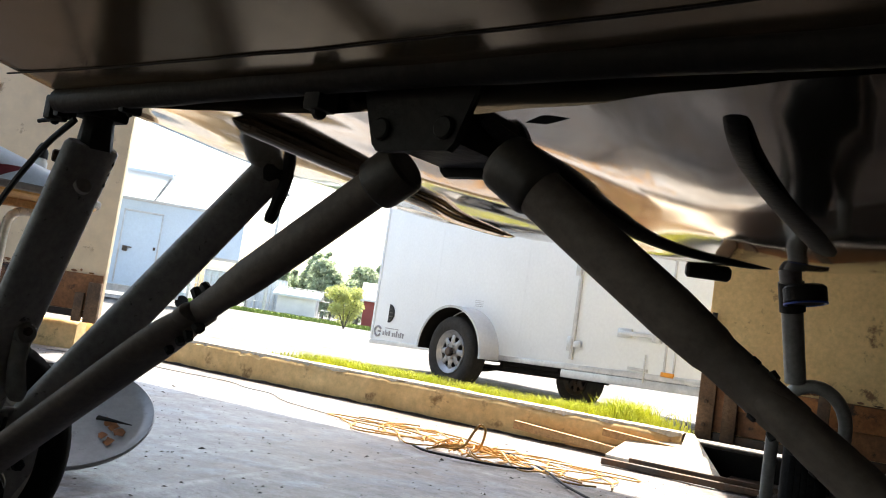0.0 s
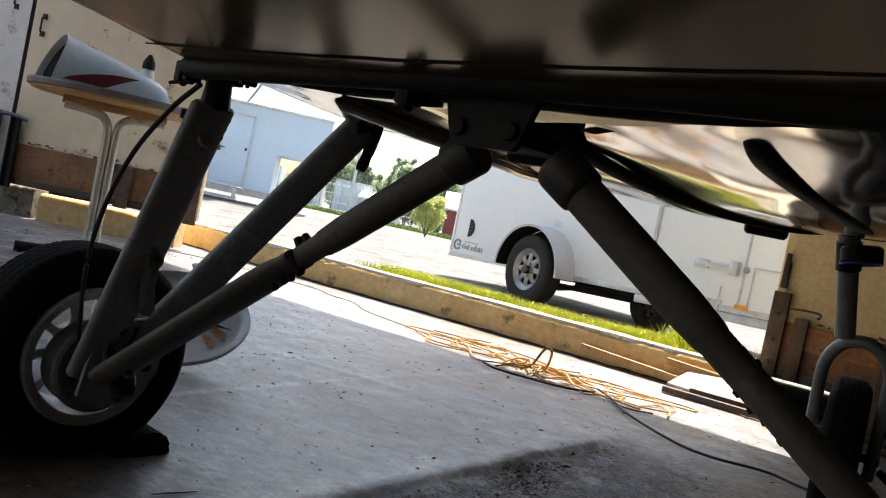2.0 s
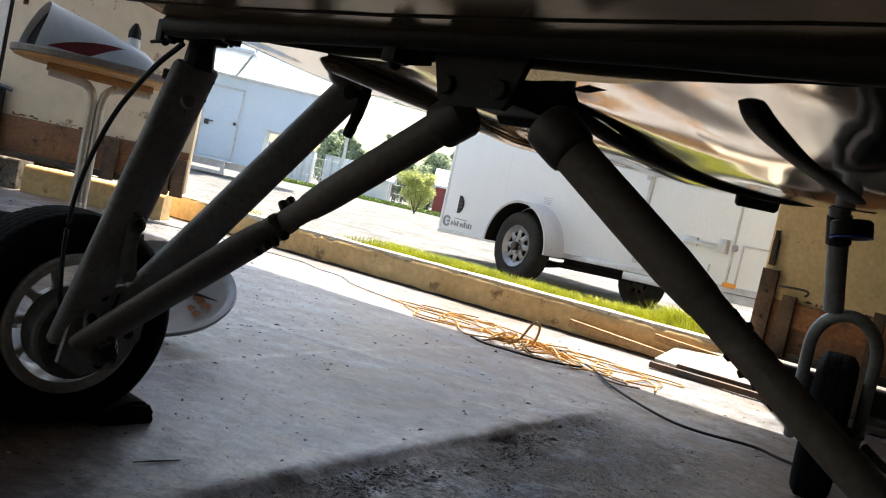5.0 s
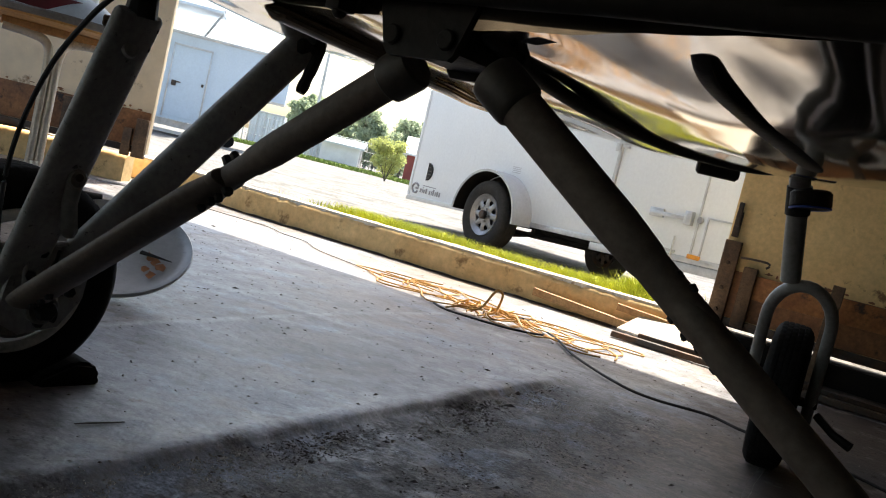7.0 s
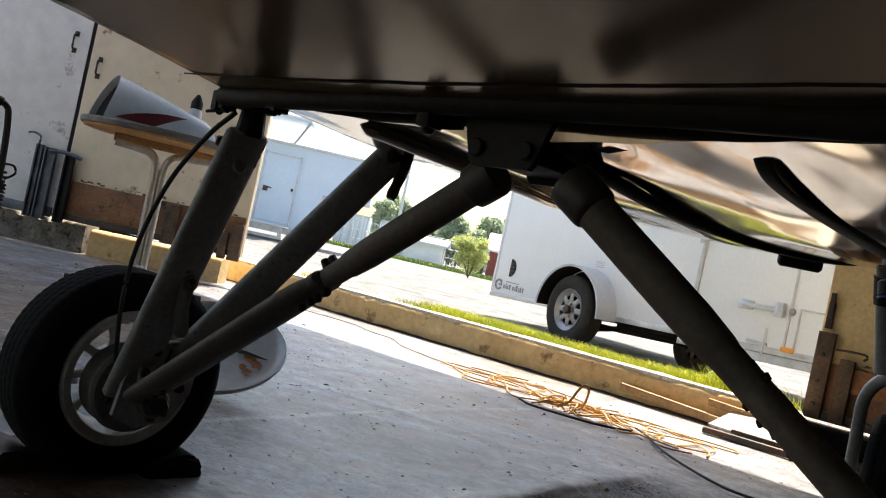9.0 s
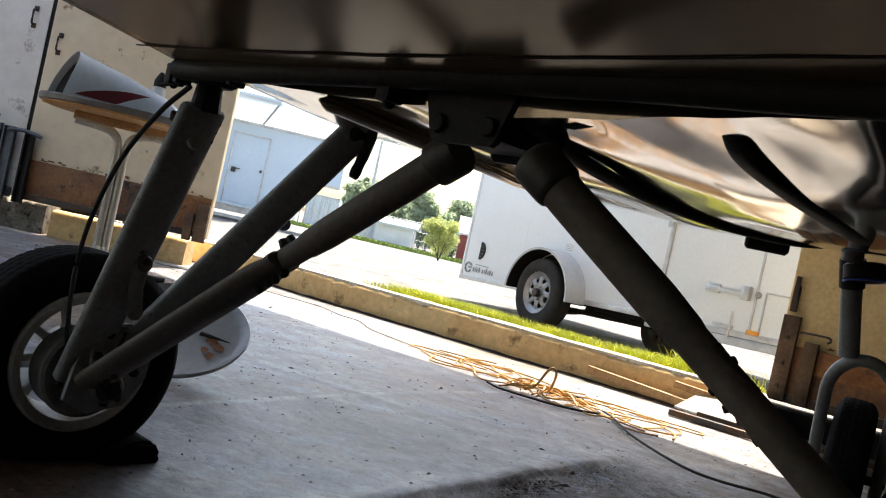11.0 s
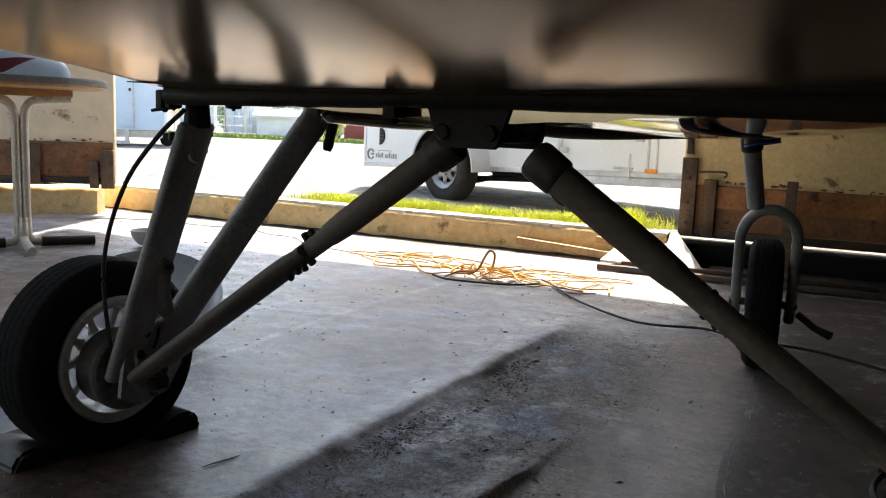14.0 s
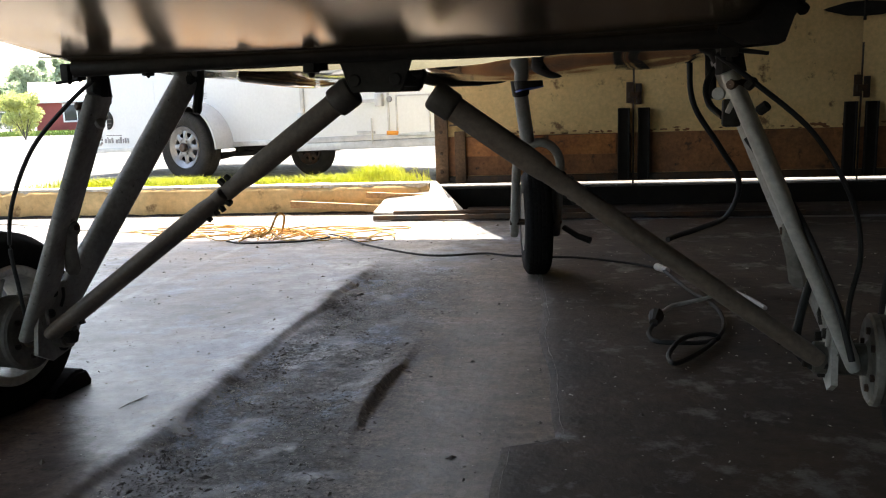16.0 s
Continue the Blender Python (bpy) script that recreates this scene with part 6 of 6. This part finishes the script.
part("plug", bm, M["black"], cab, "black plug")
ctrl = [(0.507, 2.0, 0.035), (0.535, 2.09, 0.025), (0.575, 2.19, 0.02), (0.63, 2.236, 0.02), (0.70, 2.26, 0.03), (0.76, 2.36, 0.025), (0.81, 2.37, 0.02), (0.84, 2.28, 0.02), (0.86, 2.16, 0.02)]
part("pale_lead", sweep(bmesh.new(), smooth_path([(x, y, fz(x, y, z)) for x, y, z in ctrl], 8), 0.007, 8), M["greycable"], cab, "pale lead end")

# hanging hose beyond the nose
ctrl = [(0.80, 3.35, 1.05), (0.80, 3.4, 0.85), (0.83, 3.45, 0.65), (0.96, 3.5, 0.45), (1.06, 3.55, 0.28), (1.02, 3.6, 0.12), (0.9, 3.6, 0.06), (0.78, 3.55, 0.03), (0.73, 3.5, 0.02)]
tagged(obj("air_hose", sweep(bmesh.new(), smooth_path(ctrl, 8), 0.013, 10), M["cable"]), "black hose hanging down to the floor", "hose")

# steel bars and boards by the sill
tagged(obj("steel_bar", box(bmesh.new(), (-0.88, 4.37, 0.005), (1.6, 4.41, 0.035), 0.004), M["darksteel"]), "long rusty steel angle bar on the floor", "steel bar")
tagged(obj("steel_bar", box(bmesh.new(), (-0.78, 4.50, 0.022), (0.5, 4.53, 0.045), 0.004), M["darksteel"]), "rusty steel flat bar on the floor", "steel bar")
bm = bmesh.new()
vs = [bm.verts.new(p) for p in ((-0.92, 4.58, 0.03), (-0.33, 4.50, 0.03), (-0.56, 4.90, 0.185), (-0.80, 4.93, 0.185))]
f = bm.faces.new(vs)
r = bmesh.ops.extrude_face_region(bm, geom=[f])
for v in r["geom"]:
    if isinstance(v, bmesh.types.BMVert):
        v.co.z -= 0.012
tagged(obj("ramp_board", bm, M["board"]), "pale board laid as a ramp to the sill", "board")
tagged(obj("plank", box(bmesh.new(), (0, 0, 0), (0.60, 0.024, 0.045), 0.003, pose(-1.50, 4.73, 0.045, 4, 3, -3)), M["plank"]), "orange-brown plank leaning on the sill", "plank")
tagged(obj("plank", box(bmesh.new(), (0, 0, 0), (0.40, 0.02, 0.038), 0.003, pose(-1.0, 4.745, 0.10, 4, 3, 0)), M["plank"]), "short brown plank leaning on the sill", "plank")

# wheel chocks
for nm, m, mm, lab in (("wheel_chock", pose(-1.08, 1.335, 0.0, 0, 0, 82), "rubber", "black rubber chock against the main tyre"), ("wheel_chock", pose(-1.185, 1.075, -0.006, 0, 0, 262), "strutdark", "dark brown chock behind the main tyre")):
    bm = bmesh.new()
    prof = [(-0.06, 0.0), (0.075, 0.0), (0.08, 0.025), (0.06, 0.055), (0.02, 0.06), (-0.05, 0.03)]
    a = [bm.verts.new((x, -0.075, z)) for x, z in prof]
    b = [bm.verts.new((x, 0.075, z)) for x, z in prof]
    bm.faces.new(a), bm.faces.new(b[::-1])
    for k in range(6):
        bm.faces.new((a[k], a[(k + 1) % 6], b[(k + 1) % 6], b[k]))
    bmesh.ops.bevel(bm, geom=bm.edges[:], offset=0.008, segments=2, affect="EDGES")
    ob = obj(nm, bm, M[mm])
    ob.matrix_world = m
    tagged(ob, lab, "wheel chock")

# bowl in the sun
bm = lathe(bmesh.new(), [(0.0, 0.002), (0.0, 0.05), (0.012, 0.075), (0.05, 0.105), (0.085, 0.115), (0.09, 0.113), (0.088, 0.108), (0.05, 0.097), (0.015, 0.066), (0.008, 0.002)], 40, pose(0, 0, 0, 0, -90, 0))
ob = obj("bowl", bm, M["bowl"])
ob.matrix_world = pose(-3.27, 3.50, 0.005)
tagged(ob, "round pale bowl on the floor", "bowl")

# round lid leaning behind the main wheel
lid = thing("plastic_dish", "round clear-grey plastic dish tilted on the floor behind the wheel", "dish", pose(-1.79, 2.02, 0.125, 0, 28, -48))
bm = lathe(bmesh.new(), [(0.0, 0.002), (0.0, 0.215), (0.006, 0.24), (0.022, 0.25), (0.026, 0.246), (0.014, 0.232), (0.008, 0.21), (0.008, 0.002)], 64, pose(0, 0, 0, 0, -90, 0))
part("pan", bm, M["lid"], lid)
bm = bmesh.new()
rnd = random.Random(5)
for k in range(5):
    vs = [bm.verts.new((0.01 + 0.022 * k + 0.022 * math.cos(t) * rnd.uniform(0.5, 1.4), 0.12 + 0.02 * (k % 3) + 0.014 * math.sin(t) * rnd.uniform(0.5, 1.4), 0.012 + 0.0005 * k)) for t in [math.tau * i / 7 for i in range(7)]]
    bm.faces.new(vs)
part("leaf_scraps", bm, M["kickboard"], lid, "dry orange-brown leaf scraps")
part("dark_scrap", sweep(bmesh.new(), [(0.0, 0.09, 0.016), (0.012, 0.13, 0.020), (0.02, 0.19, 0.016)], [0.010, 0.007, 0.002], 8, flat=0.5), M["black"], lid, "black torn scrap")

# round-topped table with a centre post and a fairing on it
table = thing("round_table", "round plywood table on a chrome pedestal", "table", pose(-3.765, 3.04, 0, 0, 0, 60) @ Matrix.Diagonal((1, 1, 1.05, 1)))
bm = lathe(bmesh.new(), [(0.845, 0.002), (0.845, 0.448), (0.85, 0.457), (0.872, 0.46), (0.88, 0.455), (0.88, 0.002)], 64, pose(0, 0, 0, 0, -90, 0))
part("top", bm, M["tableedge"], table, "grey table top")
bm = lathe(bmesh.new(), [(0.828, 0.002), (0.828, 0.40), (0.835, 0.435), (0.8445, 0.44), (0.8445, 0.002)], 64, pose(0, 0, 0, 0, -90, 0))
part("underside", bm, M["tabletop"], table, "orange varnished plywood underside")
part("batten", box(bmesh.new(), (-0.27, -0.05, 0.79), (0.27, 0.05, 0.828), 0.004), M["plank"], table)
for y in (-0.032, 0.032):
    for sx in (-1, 1):
        pts = [(sx * 0.26, y, 0.785), (sx * 0.12, y, 0.775), (sx * 0.05, y, 0.75), (sx * 0.024, y, 0.68), (sx * 0.022, y, 0.5), (sx * 0.022, y, 0.12), (sx * 0.034, y, 0.055), (sx * 0.09, y, 0.03), (sx * 0.36, y, 0.022)]
        if y < 0:
            part("leg", sweep(bmesh.new(), smooth_path(pts, 6), 0.023, 12, up=(0, 1, 0)), M["chrome"], table, "bent chrome tube leg")
for sy in (-1, 1):
    pts = [(0, sy * 0.02 - 0.03, 0.16), (0, sy * 0.03 - 0.03, 0.10), (0, sy * 0.08, 0.04), (0, sy * 0.35, 0.022)]
    part("leg", sweep(bmesh.new(), smooth_path(pts, 6), 0.023, 12, up=(1, 0, 0)), M["chrome"], table, "bent chrome tube leg")
for sx in (-1, 1):
    part("foot_sleeve", sweep(bmesh.new(), [(sx * 0.09, -0.032, 0.030), (sx * 0.37, -0.032, 0.026)], 0.026, 12), M["black"], table, "black rubber foot sleeve")

fair = thing("wing_tip_fairing", "pale blue half-round fairing with a dark red stripe on the table", "fairing", pose(-3.80, 3.03, 0.924, 0, 0, 72) @ Matrix.Diagonal((0.84, 0.9, 1.12, 1)))
bm = bmesh.new()
st = [(-0.44, 0.20, 0.225), (-0.3, 0.20, 0.215), (-0.05, 0.19, 0.175), (0.14, 0.175, 0.135), (0.26, 0.16, 0.115), (0.31, 0.15, 0.09), (0.325, 0.14, 0.05)]
rings, inner = [], []
for i, (x, w, h) in enumerate(st):
    rings.append([bm.verts.new((x + (0.09 * math.sin(math.pi * k / 20) if i == 0 else 0), -w * math.cos(math.pi * k / 20), 0.002 + h * math.sin(math.pi * k / 20) ** 0.8)) for k in range(21)])
for a, b in zip(rings, rings[1:]):
    for k in range(20):
        bm.faces.new((a[k], b[k], b[k + 1], a[k + 1]))
bm.faces.new(rings[-1])
part("shell", bm, M["cowl"], fair)
# near-black face across the open end, as the shade inside the shell
bm = bmesh.new()
cap0 = [bm.verts.new((-0.40 + 0.09 * math.sin(math.pi * k / 20), -0.193 * math.cos(math.pi * k / 20), 0.002 + 0.208 * math.sin(math.pi * k / 20) ** 0.8)) for k in range(21)]
bm.faces.new(cap0)
part("end_shade", bm, M["void"], fair, "near-black sheet for the shade inside the open end")
bm = bmesh.new()


def on_shell(x, ang):
    w = lerp_table(x, [(a, b) for a, b, c in st]) + 0.003
    h = lerp_table(x, [(a, c) for a, b, c in st]) + 0.003
    return (x, -w * math.cos(ang), 0.002 + h * math.sin(ang) ** 0.8)


lo = [bm.verts.new(on_shell(-0.37 + 0.47 * k / 16, 0.03 + 0.56 * max(0.0, (k / 16 - 0.52) / 0.48) ** 1.3)) for k in range(17)]
hi = [bm.verts.new(on_shell(-0.37 + 0.47 * k / 16, 0.035 + 0.56 * k / 16)) for k in range(17)]
for k in range(16):
    bm.faces.new((lo[k], lo[k + 1], hi[k + 1], hi[k]))
part("stripe", bm, M["maroon"], fair, "dark red pointed stripe")
bot = thing("spray_bottle", "small black-topped white bottle on the table", "bottle", pose(-3.95, 3.33, 0.924))
part("bottle", lathe(bmesh.new(), [(0, 0.002), (0, 0.036), (0.01, 0.040), (0.19, 0.040), (0.225, 0.024), (0.23, 0.002)], 24, pose(0, 0, 0, 0, -90, 0)), M["shed"], bot)
part("cap", lathe(bmesh.new(), [(0.212, 0.002), (0.212, 0.036), (0.25, 0.036), (0.285, 0.020), (0.30, 0.010), (0.302, 0.002)], 24, pose(0, 0, 0, 0, -90, 0)), M["black"], bot, "black cap")

# dark compressor by the doors; local y runs away from the aircraft
comp = thing("air_compressor", "black portable air compressor with a loop handle", "compressor", pose(-4.11, 2.39, 0, 0, 0, 61.8))
part("tank", lathe(bmesh.new(), [(-0.10, 0.002), (-0.10, 0.07), (-0.06, 0.125), (-0.02, 0.145), (0.42, 0.145), (0.48, 0.10), (0.50, 0.002)], 32, pose(-0.185, 0.0, 0.165, 0, 0, 90)), M["black"], comp)
for k in range(8):
    part("cooling_fin", box(bmesh.new(), (-0.20, 0.02, 0.335 + 0.026 * k), (-0.015 - 0.004 * (k % 2), 0.22, 0.349 + 0.026 * k), 0.004), M["black"], comp)
part("cylinder", cyl_x(bmesh.new(), 0.0, 0.24, 0.075, 24, 0.01, pose(-0.11, 0.12, 0.545, 0, 90, 0)), M["black"], comp)
part("motor", cyl_x(bmesh.new(), -0.2, 0.14, 0.12, 28, 0.02, pose(-0.34, 0.15, 0.43)), M["black"], comp)
part("head", box(bmesh.new(), (-0.23, 0.03, 0.54), (-0.05, 0.21, 0.62), 0.012), M["strut"], comp, "grey cylinder head")
part("knob", cyl_x(bmesh.new(), 0.0, 0.03, 0.018, 12, 0.003, pose(-0.20, 0.10, 0.65, 0, 90, 0)), M["black"], comp)
hoop = [(-0.04, 0.02, 0.28), (-0.045, 0.0, 0.56), (-0.06, -0.02, 0.80), (-0.085, -0.02, 0.875), (-0.17, -0.02, 0.905), (-0.30, -0.02, 0.90), (-0.40, -0.02, 0.88), (-0.44, -0.02, 0.80), (-0.45, 0.0, 0.56), (-0.45, 0.02, 0.28)]
part("handle", sweep(bmesh.new(), smooth_path(hoop, 6), 0.017, 10), M["black"], comp, "black tube loop handle")
part("grip", sweep(bmesh.new(), [(-0.10, -0.02, 0.885), (-0.17, -0.02, 0.905), (-0.30, -0.02, 0.90), (-0.39, -0.02, 0.885)], 0.025, 10), M["rubber"], comp)
part("hose", sweep(bmesh.new(), smooth_path([(-0.05, 0.0, 0.57), (0.01, 0.0, 0.57), (0.025, 0.0, 0.53), (-0.02, 0.0, 0.49)], 6), 0.006, 8), M["black"], comp)
for k in range(7):
    part("coil", lathe(bmesh.new(), [(0.006 * math.cos(t), 0.028 + 0.006 * math.sin(t)) for t in [math.tau * i / 8 for i in range(8)]], 16, pose(-0.035, -0.01, 0.34 + 0.02 * k, 0, 90, 0), closed=True), M["black"], comp)
for y in (0.0, 0.40):
    part("wheel", cyl_x(bmesh.new(), -0.015, 0.02, 0.055, 24, 0.006, pose(-0.005, y + 0.03, 0.055)), M["rubber"], comp)
part("foot", boxes(((-0.12, -0.06, 0), (-0.06, 0.0, 0.02)), ((-0.10, -0.05, 0.02), (-0.08, -0.02, 0.07)), bevel=0.005), M["black"], comp)
tagged(obj("pipe", sweep(bmesh.new(), [(-4.25, 1.95, 0.022), (-3.86, 2.14, 0.022)], 0.02, 14), M["chrome"]), "short grey pipe on the floor", "pipe")

# pale ribbed metal panels on the floor, beyond the main wheel
for x0, prof in ((-1.74, [(0.0, 0.0), (0.0, 0.08), (0.012, 0.088), (0.11, 0.082), (0.122, 0.072), (0.124, 0.025), (0.16, 0.02)]),
                 (-1.565, [(0.0, 0.02), (0.004, 0.062), (0.016, 0.068), (0.07, 0.062), (0.085, 0.054), (0.21, 0.008), (0.24, 0.003)])):
    bm = bmesh.new()
    a = [bm.verts.new((x0 + x, 0.15, z)) for x, z in prof]
    b = [bm.verts.new((x0 + x, 1.45, z)) for x, z in prof]
    for k in range(len(prof) - 1):
        bm.faces.new((a[k], b[k], b[k + 1], a[k + 1]))
    r = bmesh.ops.extrude_face_region(bm, geom=bm.faces[:])
    for v in r["geom"]:
        if isinstance(v, bmesh.types.BMVert):
            v.co.z += 0.004
    tagged(obj("metal_panel", bm, M["sheetmetal"], sharp=25), "pale ribbed metal panel lying on the floor", "metal panel", group="panels beside the main wheel")

# floor litter
def litter(name, n, area, smin, smax, seed, material, label):
    rnd = random.Random(seed)
    vs, fs = [], []
    for i in range(n):
        x, y = area(rnd)
        s = rnd.uniform(smin, smax) * (2.2 if rnd.random() < 0.06 else 1)
        a = rnd.uniform(0, math.tau)
        l = rnd.uniform(1, 2.6)
        z = floor_z(x, y) + (0.009 if x > 0.2 and y > 0.1 else 0)
        k = len(vs)
        for dx, dy, dz in ((-l, 0, 0), (0, -0.8, 0), (l, 0, 0), (0, 0.8, 0), (rnd.uniform(-.4, .4), 0, rnd.uniform(0.5, 1.1))):
            px, py = dx * s * math.cos(a) - dy * s * math.sin(a), dx * s * math.sin(a) + dy * s * math.cos(a)
            vs.append((x + px, y + py, z + dz * s))
        fs += [(k, k + 1, k + 4), (k + 1, k + 2, k + 4), (k + 2, k + 3, k + 4), (k + 3, k, k + 4)]
    me = bpy.data.meshes.new(name)
    me.from_pydata(vs, [], fs)
    me.materials.append(material)
    return tagged(new(name, me), label, "litter", kind="stuff")


def hollow(lo, hi, spread):
    def area(r):
        y = r.uniform(lo, hi)
        return lerp_table(y, RIDGE_A) + 0.02 + abs(r.gauss(0, spread)), y
    return area


def patchy(area, seed):
    """The same area, gathered into uneven patches."""
    def pick(r):
        for _ in range(40):
            x, y = area(r)
            if r.random() < 0.03 + 1.6 * (noise.noise((x * 5, y * 4, seed)) - 0.02) + 0.7 * noise.noise((x * 19, y * 15, seed)):
                return x, y
        return x, y
    return pick


litter("dirt_and_shade_crumbs", 4200, patchy(hollow(0.6, 2.9, 0.19), 3.3), 0.0006, 0.0025, 51, M["debris"], "dark dirt crumbs in the floor's hollow")
litter("pale_chips", 3500, patchy(hollow(0.6, 2.7, 0.17), 8.1), 0.0005, 0.0026, 52, M["chip"], "pale chips in the floor's hollow")
litter("dirt_and_shade_crumbs", 2600, lambda r: (r.uniform(-5, 1.6), r.uniform(0.8, 4.6)), 0.0007, 0.0042, 53, M["debris"], "scattered dirt crumbs on the floor")
litter("pale_chips", 1200, lambda r: (r.uniform(-2, 1.6), r.uniform(0.5, 3.4)), 0.0006, 0.0026, 54, M["chip"], "scattered pale chips on the floor")
# this row of crumbs darkens the sill's foot like the shaded gap there
litter("dirt_and_shade_crumbs", 2600, lambda r: (lambda x: (x, 4.785 - abs(r.gauss(0, 0.012 + 0.03 * max(0.0, noise.noise((x * 2.3, 0, 7.7))))) ))(r.uniform(-3.6, -0.7)), 0.002, 0.006, 57, M["debris"], "dark crumbs for the shaded gap along the foot of the sill")
litter("wood_splinters", 60, lambda r: (r.uniform(-2.6, 1.2), r.uniform(0.9, 3.6)), 0.003, 0.0055, 55, M["debris"], "dark splinters scattered on the floor")
stick = sweep(bmesh.new(), smooth_path([(-0.828, 1.222, 0.014), (-0.818, 1.25, 0.015), (-0.808, 1.285, 0.014), (-0.800, 1.31, 0.014)], 4), [0.0008 + 0.0009 * math.sin(math.pi * k / 12) for k in range(13)], 7)
for v in stick.verts:
    v.co.z += floor_z(v.co.x, v.co.y) - 0.012
tagged(obj("stick", stick, M["debris"]), "thin dark broken stick on the floor", "stick")
